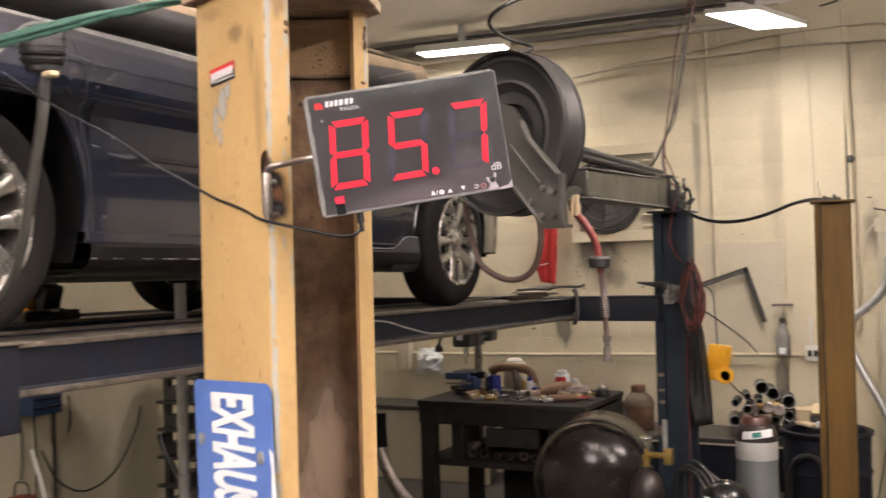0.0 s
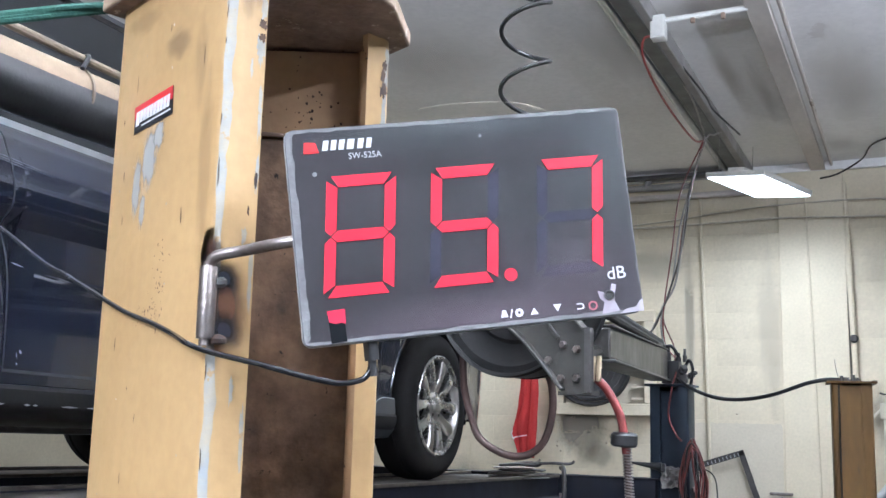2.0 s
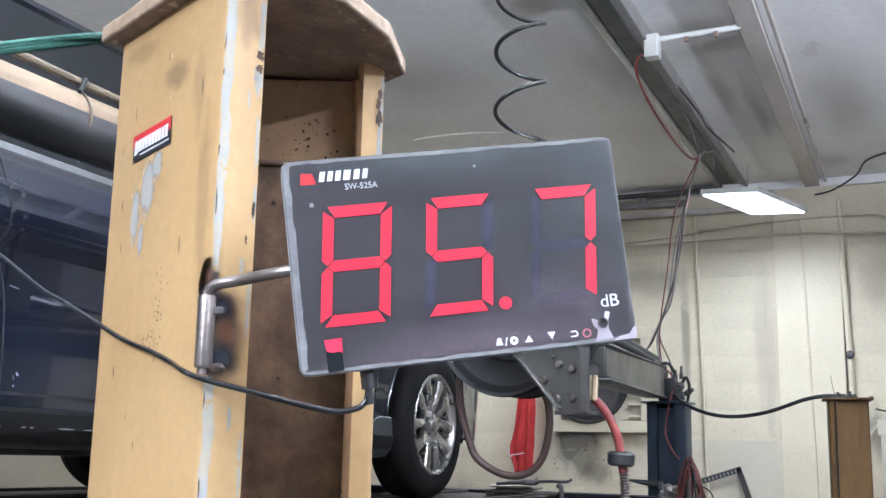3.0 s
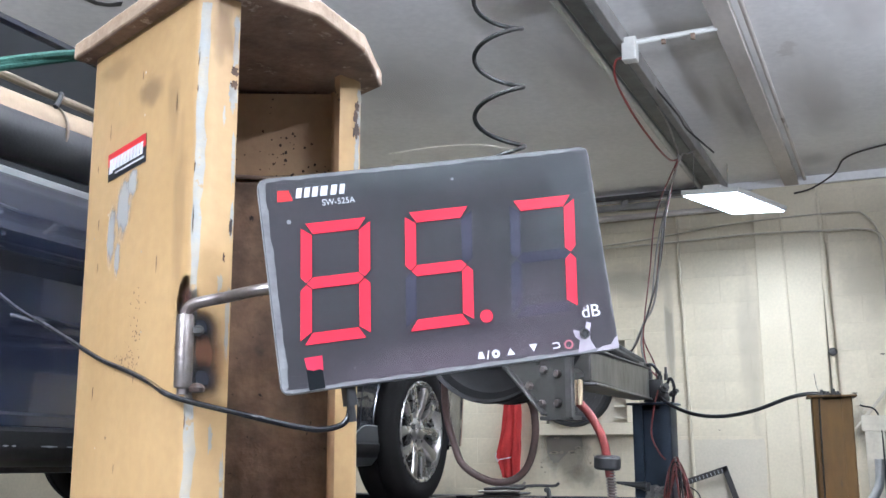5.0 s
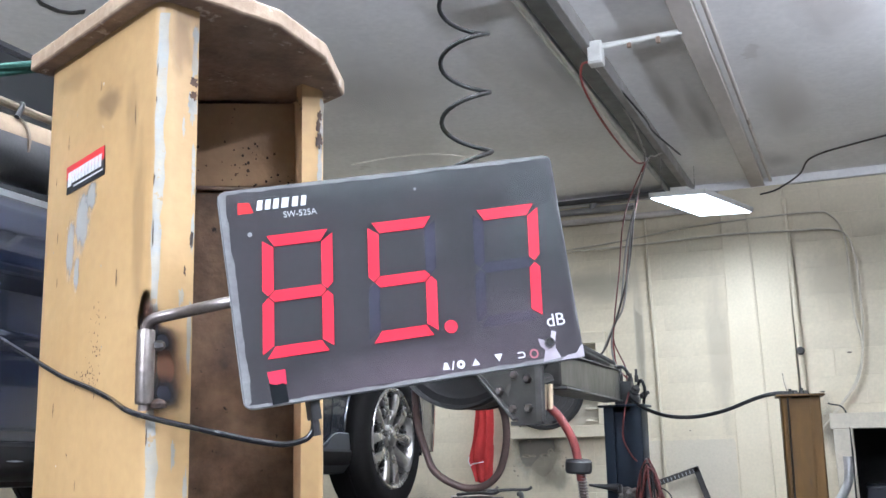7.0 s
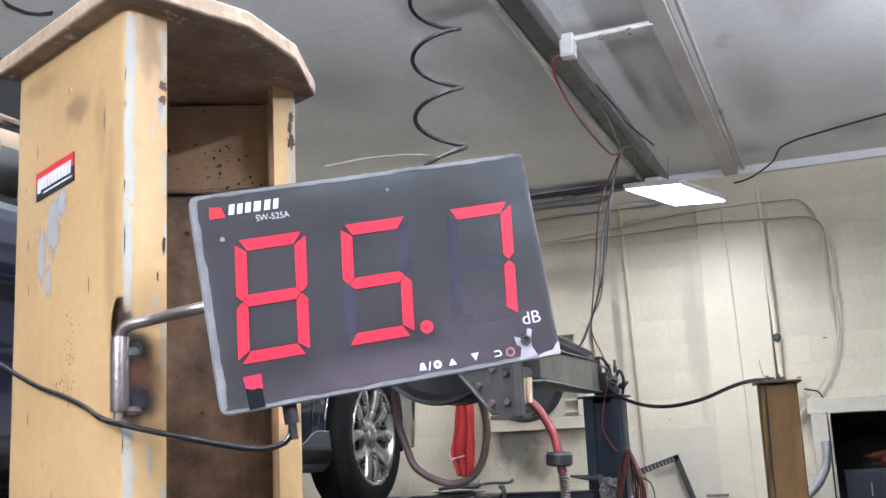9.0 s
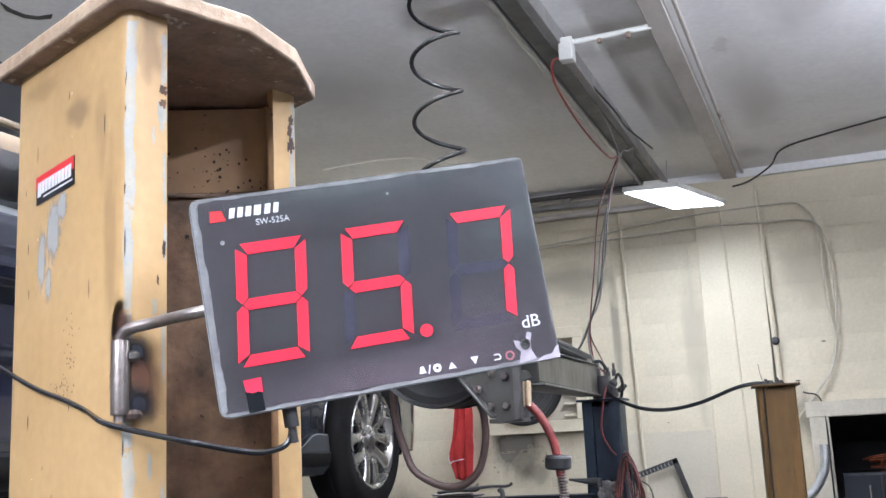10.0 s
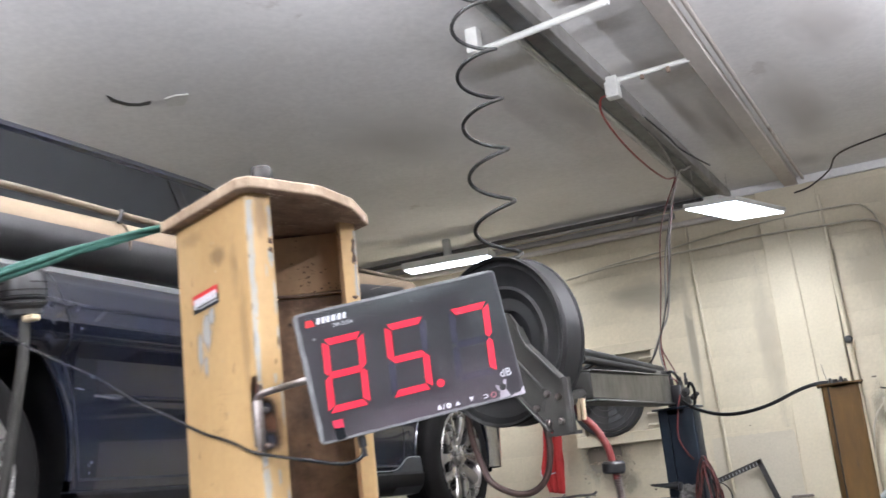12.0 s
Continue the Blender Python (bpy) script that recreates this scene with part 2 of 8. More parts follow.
M_SIGNBLUE = mat("sign_blue", (0.075, 0.165, 0.47), 0.4, 0, (0.06, 0.13, 0.38), 8, 0.5, 60, 0.03)
M_SIGNWHITE = mat("sign_white", (0.78, 0.80, 0.82), 0.45, 0, (0.66, 0.68, 0.71), 10, 0.6, 60, 0.03)
M_STICKRED = mat("sticker_red", (0.66, 0.035, 0.04), 0.35, 0, (0.52, 0.03, 0.03), 20, 0.5, 80, 0.02)
M_STICKBLACK = mat("sticker_black", (0.016, 0.016, 0.018), 0.35, 0, (0.03, 0.03, 0.032), 20, 0.5, 80, 0.02)
M_FADED = mat("faded_red_print", (0.42, 0.13, 0.15), 0.5, 0, (0.34, 0.15, 0.17), 40, 0.5, 100, 0.0)
M_METERCASE = mat("meter_case_grey", (0.30, 0.31, 0.32), 0.35, 0, (0.22, 0.23, 0.24), 20, 0.6, 100, 0.05)
M_METERFACE = mat("meter_face_smoked", (0.033, 0.034, 0.036), 0.30, 0, (0.048, 0.042, 0.050), 5, 0.8, 200, 0.01, rvar=0.05, spec=0.8)
M_FILM = mat("clear_film_edge", (0.225, 0.23, 0.23), 0.3, 0, (0.13, 0.122, 0.132), 40, 0.8, 120, 0.15)
M_TORN = mat("torn_film", (0.46, 0.43, 0.47), 0.3, 0, (0.30, 0.27, 0.31), 60, 0.8, 120, 0.15)
M_GHOST = mat("unlit_segment", (0.056, 0.056, 0.078), 0.2, 0, (0.054, 0.053, 0.074), 10, 0.5, 100, 0.0)
M_LED = glow("lit_segment", (1.0, 0.026, 0.058), 0.58)
M_RED_REFLECTION = glow("reflection_red", (0.9, 0.04, 0.10), 0.40)
M_PRINT = mat("white_print", (0.72, 0.73, 0.76), 0.4, 0, (0.62, 0.63, 0.66), 40, 0.5, 100, 0.0)
M_PANEL = glow("light_panel_lit", (0.95, 0.98, 1.0), 6.0)
M_GLASS = mat("car_glass_tinted", (0.012, 0.014, 0.016), 0.06, 0, (0.015, 0.017, 0.019), 3, 0.5, 90, 0.0, rvar=0.02)
M_BRASS = mat("brass", (0.62, 0.42, 0.14), 0.3, 0.9, (0.40, 0.25, 0.08), 20, 0.7, 90, 0.06)
M_CLAY = mat("rusted_pot_metal", (0.22, 0.125, 0.075), 0.65, 0.2, (0.12, 0.07, 0.045), 9, 0.8, 80, 0.25)
M_BLUEMETAL = mat("blue_anodised", (0.035, 0.05, 0.32), 0.28, 0.5, (0.025, 0.035, 0.2), 10, 0.6, 80, 0.03)
M_INNER_SHADE = mat("inner_shade_colour", (0.075, 0.070, 0.068), 0.8, 0, (0.045, 0.043, 0.042), 3, 0.7, 40, 0.1)
M_BEIGE = mat("beige_paper", (0.62, 0.50, 0.33), 0.7, 0, (0.50, 0.39, 0.25), 10, 0.6, 80, 0.1)

# ---- mesh helpers ----


def thing(name, label, category, at=(0, 0, 0), group="", kind="", rz=0.0):
    ob = new(name)
    ob.matrix_world = pose(*at, 0, 0, rz)
    ob.empty_display_size = 0.05
    return tagged(ob, label, category, group, kind)


def shade(me, angle=35):
    for p in me.polygons:
        p.use_smooth = True
    me.set_sharp_from_angle(angle=radians(angle))


def part(name, bm, material, parent=None, label="", smooth=True):
    """One bmesh as one mesh object, in its parent's own coordinates."""
    bmesh.ops.recalc_face_normals(bm, faces=bm.faces[:])
    me = bpy.data.meshes.new(name)
    bm.to_mesh(me)
    bm.free()
    if smooth:
        shade(me)
    me.materials.append(material)
    ob = new(name, me)
    if parent is not None:
        ob.parent = parent
    if label:
        ob["label"] = label
    return ob


def block(bm, c, s, m=None, bevel=0.0, seg=1):
    """A box of size s round c, bevelled, turned by m about its own centre."""
    got = bmesh.ops.create_cube(bm, size=1.0)
    vs = got["verts"]
    bmesh.ops.scale(bm, vec=s, verts=vs)
    if bevel:
        edges = list({e for v in vs for e in v.link_edges})
        out = bmesh.ops.bevel(bm, geom=edges, offset=bevel, segments=seg, profile=0.6, affect="EDGES")
        vs = list({v for f in out["faces"] for v in f.verts} | {v for v in vs if v.is_valid})
    t = Matrix.Translation(c) @ (m or Matrix())
    bmesh.ops.transform(bm, matrix=t, verts=vs)
    return vs


def box_bm(c, s, m=None, bevel=0.0, seg=1):
    bm = bmesh.new()
    block(bm, c, s, m, bevel, seg)
    return bm


def frame_of(a, b):
    """A pose at a whose z axis points to b."""
    d = Vector(b) - Vector(a)
    return Matrix.Translation(a) @ d.to_track_quat("Z", "Y").to_matrix().to_4x4(), d.length


def lathe(bm, profile, m=None, seg=32, closed=False):
    """Turns rows of (radius, height) about the z axis of m."""
    m = m or Matrix()
    rings = []
    for r, h in profile:
        rings.append([bm.verts.new(m @ Vector((r * math.cos(2 * math.pi * k / seg), r * math.sin(2 * math.pi * k / seg), h))) for k in range(seg)])
    pairs = list(zip(rings, rings[1:])) + ([(rings[-1], rings[0])] if closed else [])
    for a, b in pairs:
        for k in range(seg):
            bm.faces.new((a[k], a[(k + 1) % seg], b[(k + 1) % seg], b[k]))
    if not closed:
        for ring, r in ((rings[0], profile[0][0]), (rings[-1], profile[-1][0])):
            if r > 1e-4:
                bm.faces.new(ring)
    return bm


def smooth_line(points, steps=8):
    """A Catmull-Rom curve through the points."""
    p = [Vector(q) for q in points]
    p = [2 * p[0] - p[1]] + p + [2 * p[-1] - p[-2]]
    out = []
    for a, b, c, d in zip(p, p[1:], p[2:], p[3:]):
        for k in range(steps):
            t = k / steps
            out.append(0.5 * (2 * b + (c - a) * t + (2 * a - 5 * b + 4 * c - d) * t * t + (3 * b - a - 3 * c + d) * t ** 3))
    return out + [p[-2]]


def pipe(bm, points, r, seg=10, steps=8, radii=None, straight=False):
    """A round pipe along a smooth line."""
    line = [Vector(q) for q in points] if straight else smooth_line(points, steps)
    up = Vector((0, 0, 1))
    first = (line[1] - line[0]).normalized()
    side = first.cross(up if abs(first.z) < 0.9 else Vector((1, 0, 0))).normalized()
    rings = []
    for k, q in enumerate(line):
        d = (line[min(k + 1, len(line) - 1)] - line[max(k - 1, 0)]).normalized()
        side = (side - d * side.dot(d)).normalized()
        other = d.cross(side)
        rr = r if radii is None else radii(k / (len(line) - 1))
        rings.append([bm.verts.new(q + rr * (math.cos(2 * math.pi * j / seg) * side + math.sin(2 * math.pi * j / seg) * other)) for j in range(seg)])
    for a, b in zip(rings, rings[1:]):
        for j in range(seg):
            bm.faces.new((a[j], a[(j + 1) % seg], b[(j + 1) % seg], b[j]))
    bm.faces.new(rings[0])
    bm.faces.new(rings[-1])
    return bm


def pipe_bm(points, r, seg=10, steps=8, radii=None, straight=False):
    return pipe(bmesh.new(), points, r, seg, steps, radii, straight)


def prism(outline, z0, z1, m=None):
    """A flat outline in x and y raised from z0 to z1."""
    bm = bmesh.new()
    low = [bm.verts.new((x, y, z0)) for x, y in outline]
    high = [bm.verts.new((x, y, z1)) for x, y in outline]
    bm.faces.new(low[::-1])
    bm.faces.new(high)
    k = len(outline)
    for i in range(k):
        bm.faces.new((low[i], low[(i + 1) % k], high[(i + 1) % k], high[i]))
    if m is not None:
        bmesh.ops.transform(bm, matrix=m, verts=bm.verts[:])
    return bm


def rounded(w, h, r, seg=5):
    """The outline of a rectangle with round corners."""
    out = []
    for cx, cy, a0 in ((w / 2 - r, h / 2 - r, 0), (-w / 2 + r, h / 2 - r, 90), (-w / 2 + r, -h / 2 + r, 180), (w / 2 - r, -h / 2 + r, 270)):
        for k in range(seg + 1):
            a = radians(a0 + 90 * k / seg)
            out.append((cx + r * math.cos(a), cy + r * math.sin(a)))
    return out


def soften(ob, width=0.003, seg=2):
    md = ob.modifiers.new("bevel", "BEVEL")
    md.width, md.segments, md.limit_method, md.angle_limit = width, seg, "ANGLE", radians(40)
    return ob


def letters(name, text, size, material, parent, at, turn=(0, 0, 0), depth=0.0003, stretch=(1, 1), align="CENTER", bold=0.0):
    """Raised lettering in the built-in font, as one mesh."""
    cu = bpy.data.curves.new(name, "FONT")
    cu.body, cu.size, cu.extrude, cu.align_x, cu.align_y = text, size, depth, align, "CENTER"
    cu.offset = bold
    tmp = bpy.data.objects.new(name, cu)
    scene.collection.objects.link(tmp)
    bpy.context.view_layer.update()
    me = bpy.data.meshes.new_from_object(tmp.evaluated_get(bpy.context.evaluated_depsgraph_get()))
    bpy.data.objects.remove(tmp)
    me.transform(pose(*at, *turn) @ Matrix.Diagonal((stretch[0], stretch[1], 1, 1)))
    me.materials.clear()
    me.materials.append(material)
    ob = new(name, me)
    ob.parent = parent
    return ob

# ---- the room ----
WALL_Y = 8.75
X0, X1, Y0, CEIL = -5.75, 3.6, -4.2, 3.92


def structure(name, bm, material, label, category):
    return tagged(part(name, bm, material), label, category, kind="structure")


structure("floor", box_bm(((X0 + X1) / 2, (Y0 + WALL_Y + 1.5) / 2, -0.1), (X1 - X0 + 0.6, WALL_Y + 1.5 - Y0 + 0.6, 0.2)), M_FLOOR, "stained grey concrete workshop floor", "floor")
structure("ceiling", box_bm(((X0 + X1) / 2, (Y0 + WALL_Y) / 2, CEIL + 0.1), (X1 - X0 + 0.6, WALL_Y - Y0 + 0.6, 0.2)), M_CEIL, "smoke-stained off-white painted workshop ceiling", "ceiling")
structure("wall_west", box_bm((X0 - 0.1, (Y0 + WALL_Y) / 2, CEIL / 2), (0.2, WALL_Y - Y0, CEIL)), M_WALL, "plain cream painted side wall", "wall")
# these two unseen walls are darkened to dim reflections in car and meter
structure("wall_east", box_bm((X1 + 0.1, (Y0 + WALL_Y) / 2, CEIL / 2), (0.2, WALL_Y - Y0, CEIL)), M_FARWALL, "plain unseen side wall, darkened to dim reflections", "wall")
structure("wall_south", box_bm(((X0 + X1) / 2, Y0 - 0.1, CEIL / 2), (X1 - X0 + 0.4, 0.2, CEIL)), M_FARWALL, "plain unseen wall behind the bay, darkened to dim reflections", "wall")
# the back wall with a doorway through it
DOOR_X0, DOOR_X1, DOOR_Z = -0.27, 0.95, 2.035
bm = bmesh.new()
block(bm, ((X0 + DOOR_X0) / 2, WALL_Y + 0.113, CEIL / 2), (DOOR_X0 - X0, 0.21, CEIL))
block(bm, ((DOOR_X1 + X1) / 2, WALL_Y + 0.113, CEIL / 2), (X1 - DOOR_X1, 0.21, CEIL))
block(bm, ((DOOR_X0 + DOOR_X1) / 2, WALL_Y + 0.113, (DOOR_Z + CEIL) / 2), (DOOR_X1 - DOOR_X0, 0.21, CEIL - DOOR_Z))
wall_north = structure("wall_north", bm, M_WALL, "cream painted concrete block wall with pipes and stains", "wall")
# alcove behind the doorway, its unlit shade put into a dark wall colour
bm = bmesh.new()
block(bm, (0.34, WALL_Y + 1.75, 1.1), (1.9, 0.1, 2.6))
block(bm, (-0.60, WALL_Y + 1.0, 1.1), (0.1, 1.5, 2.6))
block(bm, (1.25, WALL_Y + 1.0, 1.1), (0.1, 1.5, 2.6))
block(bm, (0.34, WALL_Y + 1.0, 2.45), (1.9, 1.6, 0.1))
structure("alcove", bm, M_INNER_SHADE, "dark unlit store room behind the doorway", "room")

# ---- the lift column with the meter ----
POST_AT, POST_TURN = (-0.848, 1.448, 0.0), -25.0
POST_H = 2.287
POST_W, LIP_A = 0.210, 0.034
FAR_X, FAR_D, FAR_LIP = 0.146, 0.212, 0.181  # the far flange is shorter and its lip stands back
CAP_FALL = 0.06  # the top is cut a little out of square


def channel(path, thick, radius, seg=4):
    """The outline of a bent sheet: the path's outside, then its inside back again; the sheet turns at each inner point."""
    def side(off):
        out = []
        pts = [Vector(p) for p in path]
        for i, p in enumerate(pts):
            if i in (0, len(pts) - 1):
                d = (pts[1] - pts[0]) if i == 0 else (pts[-1] - pts[-2])
                d.normalize()
                out.append(p + off * Vector((-d.y, d.x)))
                continue
            a, b = (pts[i] - pts[i - 1]).normalized(), (pts[i + 1] - pts[i]).normalized()
            na, nb = Vector((-a.y, a.x)), Vector((-b.y, b.x))
            centre = p + radius * (na + nb)
            for k in range(seg + 1):
                t = k / seg * math.pi / 2
                out.append(centre - (radius - off) * (math.cos(t) * na + math.sin(t) * nb))
        return out
    return [tuple(v) for v in side(0.0)] + [tuple(v) for v in reversed(side(thick))]


column = thing("lift_column", "ochre yellow steel lift column with worn edges and capped top", "lift column", POST_AT, rz=POST_TURN)
outline = channel([(FAR_X, FAR_LIP), (FAR_X, FAR_D), (-0.005, FAR_D), (-0.005, 0), (POST_W, 0), (POST_W, LIP_A)], 0.009, 0.0125)
shaft = part("shaft", prism(outline, 0.0, POST_H), M_YELLOW, column)
for v in shaft.data.vertices:
    if v.co.z > 1:
        v.co.z -= CAP_FALL * max(0.0, v.co.y)
shaft.data.materials.append(M_YELLOW_IN)
for p in shaft.data.polygons:
    cx, cy, _ = p.center
    if 0.003 < cx and 0.003 < cy < FAR_D - 0.003 and p.normal.z < 0.5 and not (cx > FAR_X - 0.003 and p.normal.x > 0.2) and not (cx > POST_W - 0.003):
        p.material_index = 1
cap_line = [(-0.013, -0.016)] + [(0.012 + 0.0198 * k, -0.016 + 0.0012 * noise.noise((k * 1.7, 4, 1))) for k in range(10)] + [(0.212, -0.015), (0.226, -0.004)]
cap_line += [(0.228 + 0.0009 * k + 0.0015 * noise.noise((k * 1.3, 2, 7)), 0.012 * k) for k in range(1, 9)]
cap_line += [(0.206 + 0.0018, 0.164), (0.190, 0.184), (0.170, 0.206), (0.151, 0.228), (0.09, 0.229), (-0.013, 0.229)]
cap = part("cap_plate", prism(cap_line, POST_H, POST_H + 0.016), M_RUST, column, "rusty flame-cut top plate")
cap.data.materials.append(M_CAP)
for p in cap.data.polygons:
    p.material_index = 1 if abs(p.normal.z) < 0.5 else 0
for v in cap.data.vertices:
    v.co.z -= CAP_FALL * max(0.0, v.co.y)
soften(cap, 0.0025, 2)
bm = bmesh.new()
lathe(bm, [(0.0125, 0), (0.0138, 0.002), (0.0138, 0.020), (0.012, 0.0235), (0.0, 0.0235)], pose(0.194, 0.034, POST_H + 0.016), 12)
part("bolt_head", bm, M_DARKSTEEL, column)
# plate set across the channel, with a welded joint
PLATE_TURN = 50.5
plate_m = pose(0.006, 0.085, 0, 0, 0, PLATE_TURN)
# the lower length is a darker, speckled ochre than the upper
low_plate = part("inner_plate", box_bm((0.080, 0.004, 1.091), (0.160, 0.008, 2.182), None, 0.002), M_DARKOCHRE, column)
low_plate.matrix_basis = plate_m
top_plate = part("inner_plate", box_bm((0.080, 0.005, 2.231), (0.160, 0.008, 0.086), None, 0.003, 2), M_YELLOW_IN, column)
top_plate.matrix_basis = plate_m
part("weld_seam", pipe_bm([(0.0, -0.001, 2.1855), (0.05, -0.001, 2.187), (0.10, -0.001, 2.185), (0.160, -0.001, 2.186)], 0.0022, 8, 6), M_RUST, top_plate)
# bare primer showing through along the worn corner
bm = bmesh.new()
rows = []
for i in range(181):
    z = 0.4 + i * (POST_H - 0.41) / 180
    wa = 0.32 + 0.04 * noise.noise((3.1, 0, z * 9)) + 0.09 * noise.noise((7.7, 0, z * 60)) + 0.10 * noise.noise((4.4, 3, z * 190))
    wb = 0.72 + 0.05 * noise.noise((1.3, 5, z * 7)) + 0.09 * noise.noise((2.7, 9, z * 60)) + 0.10 * noise.noise((8.4, 3, z * 190))
    a0, a1 = min(0.55, max(0.02, wa)), min(1.1, max(0.55, wb))
    ring = []
    for k in range(5):
        a = math.pi / 2 * (a0 + (a1 - a0) * k / 4)
        r = 0.0129
        ring.append(bm.verts.new((POST_W - 0.0125 + r * math.sin(min(a, math.pi / 2)), 0.0125 - r * math.cos(min(a, math.pi / 2)) + max(0, a - math.pi / 2) * 0.02, z)))
    rows.append(ring)
for a, b in zip(rows, rows[1:]):
    for k in range(4):
        bm.faces.new((a[k], a[k + 1], b[k + 1], b[k]))
part("worn_corner", bm, M_PRIMER, column, "pale blue primer showing through the worn corner")


def flake(name, parent, x, z, w, h, material, plane="front", seedv=0, proud=0.0004):
    """An uneven chip of another coat lying on the column."""
    bm = bmesh.new()
    k = 34
    pts = []
    for i in range(k):
        a = 2 * math.pi * i / k
        r = 1 + 0.45 * noise.noise((math.cos(a) * 1.7 + seedv, math.sin(a) * 1.7, seedv * 3.3)) + 0.45 * noise.noise((math.cos(a) * 5, math.sin(a) * 5 + seedv, 1.5)) + 0.35 * noise.noise((math.cos(a) * 11, math.sin(a) * 11 + seedv, 4.5))
        u, v = w / 2 * r * math.cos(a), h / 2 * r * math.sin(a)
        pts.append((x + u, -proud, z + v) if plane == "front" else ((FAR_X if plane == "far" else POST_W) + proud, x + u, z + v))
    bm.faces.new([bm.verts.new(p) for p in pts])
    part(name, bm, material, parent)

def soft_patch(name, parent, x, z, w, h, color, strength, plane="front", proud=0.0005, grain=1.6, edge=0.67, clip=None):
    """A stain or painted light that fades out towards its edge, lying on a surface."""
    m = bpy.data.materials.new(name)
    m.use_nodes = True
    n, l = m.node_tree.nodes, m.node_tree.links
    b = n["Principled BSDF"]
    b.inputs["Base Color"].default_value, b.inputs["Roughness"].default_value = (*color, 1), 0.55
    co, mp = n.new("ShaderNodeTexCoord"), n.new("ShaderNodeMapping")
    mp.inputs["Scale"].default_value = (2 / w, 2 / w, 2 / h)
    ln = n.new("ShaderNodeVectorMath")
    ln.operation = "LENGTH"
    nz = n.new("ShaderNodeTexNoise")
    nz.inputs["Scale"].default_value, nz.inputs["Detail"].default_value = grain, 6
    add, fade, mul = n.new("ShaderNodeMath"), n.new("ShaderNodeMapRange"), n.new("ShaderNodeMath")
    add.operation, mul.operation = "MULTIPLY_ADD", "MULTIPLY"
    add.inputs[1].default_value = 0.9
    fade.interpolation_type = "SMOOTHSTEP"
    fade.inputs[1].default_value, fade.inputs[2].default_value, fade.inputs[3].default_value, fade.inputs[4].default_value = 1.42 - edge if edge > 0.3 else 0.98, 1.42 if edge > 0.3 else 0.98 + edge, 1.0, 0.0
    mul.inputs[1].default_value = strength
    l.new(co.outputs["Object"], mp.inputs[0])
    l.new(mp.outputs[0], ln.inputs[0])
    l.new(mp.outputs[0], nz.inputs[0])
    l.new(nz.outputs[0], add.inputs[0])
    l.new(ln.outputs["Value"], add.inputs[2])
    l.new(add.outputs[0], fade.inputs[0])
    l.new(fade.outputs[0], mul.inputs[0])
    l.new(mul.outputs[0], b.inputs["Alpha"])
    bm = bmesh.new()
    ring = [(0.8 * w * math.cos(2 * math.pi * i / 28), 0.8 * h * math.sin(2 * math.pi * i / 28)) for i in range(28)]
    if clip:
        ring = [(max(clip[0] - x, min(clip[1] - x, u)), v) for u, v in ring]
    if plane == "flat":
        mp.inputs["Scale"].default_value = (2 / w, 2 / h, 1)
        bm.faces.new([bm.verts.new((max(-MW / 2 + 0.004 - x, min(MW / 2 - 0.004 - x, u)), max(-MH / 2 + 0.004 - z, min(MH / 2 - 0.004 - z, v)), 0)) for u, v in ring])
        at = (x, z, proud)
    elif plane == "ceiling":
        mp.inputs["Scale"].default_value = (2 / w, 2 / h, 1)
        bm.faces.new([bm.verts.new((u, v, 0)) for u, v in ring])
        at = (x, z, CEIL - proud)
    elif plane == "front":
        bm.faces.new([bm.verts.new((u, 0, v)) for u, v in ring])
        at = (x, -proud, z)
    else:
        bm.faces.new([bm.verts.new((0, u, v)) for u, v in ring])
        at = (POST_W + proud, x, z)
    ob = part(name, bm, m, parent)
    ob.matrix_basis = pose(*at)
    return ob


for i, (x, z, w, h) in enumerate([(0.082, 2.130, 0.020, 0.052), (0.060, 2.108, 0.012, 0.052), (0.098, 2.148, 0.014, 0.026), (0.075, 2.085, 0.008, 0.03)]):
    soft_patch("scraped_patch", column, x, z, w * 1.7, h * 1.25, (0.45, 0.475, 0.475), 0.66, "front", 0.0004 + 0.00005 * i, 2.8, 0.5)
CHIPS = [(0.031, 2.262, 0.005, 0.026, M_PRIMER), (0.0305, 2.240, 0.0045, 0.030, M_PRIMER), (0.0300, 2.2235, 0.007, 0.008, M_SCORCH), (0.0298, 2.2125, 0.006, 0.007, M_SCORCH), (0.0296, 2.200, 0.007, 0.022, M_PRIMER), (0.027, 2.206, 0.0035, 0.014, M_PRIMER), (0.0315, 2.150, 0.0035, 0.040, M_PRIMER), (0.0318, 2.100, 0.003, 0.030, M_PRIMER), (0.0312, 2.095, 0.003, 0.012, M_SCORCH),
         (0.031, 2.02, 0.004, 0.05, M_PRIMER), (0.024, 2.05, 0.004, 0.014, M_PRIMER), (0.022, 2.185, 0.0025, 0.016, M_PRIMER), (0.026, 2.07, 0.002, 0.008, M_SCORCH), (0.020, 1.93, 0.004, 0.02, M_PRIMER), (0.031, 1.90, 0.004, 0.05, M_PRIMER)]
FAR_CHIPS = [(0.2035, 2.258, 0.004, 0.018, M_PRIMER), (0.2010, 2.248, 0.0050, 0.010, M_SCORCH), (0.1995, 2.238, 0.0055, 0.011, M_SCORCH), (0.2000, 2.224, 0.0075, 0.017, M_SCORCH), (0.2025, 2.232, 0.005, 0.045, M_PRIMER), (0.2010, 2.195, 0.006, 0.050, M_PRIMER), (0.1960, 2.168, 0.009, 0.005, M_SCORCH), (0.203, 2.10, 0.003, 0.06, M_PRIMER)]
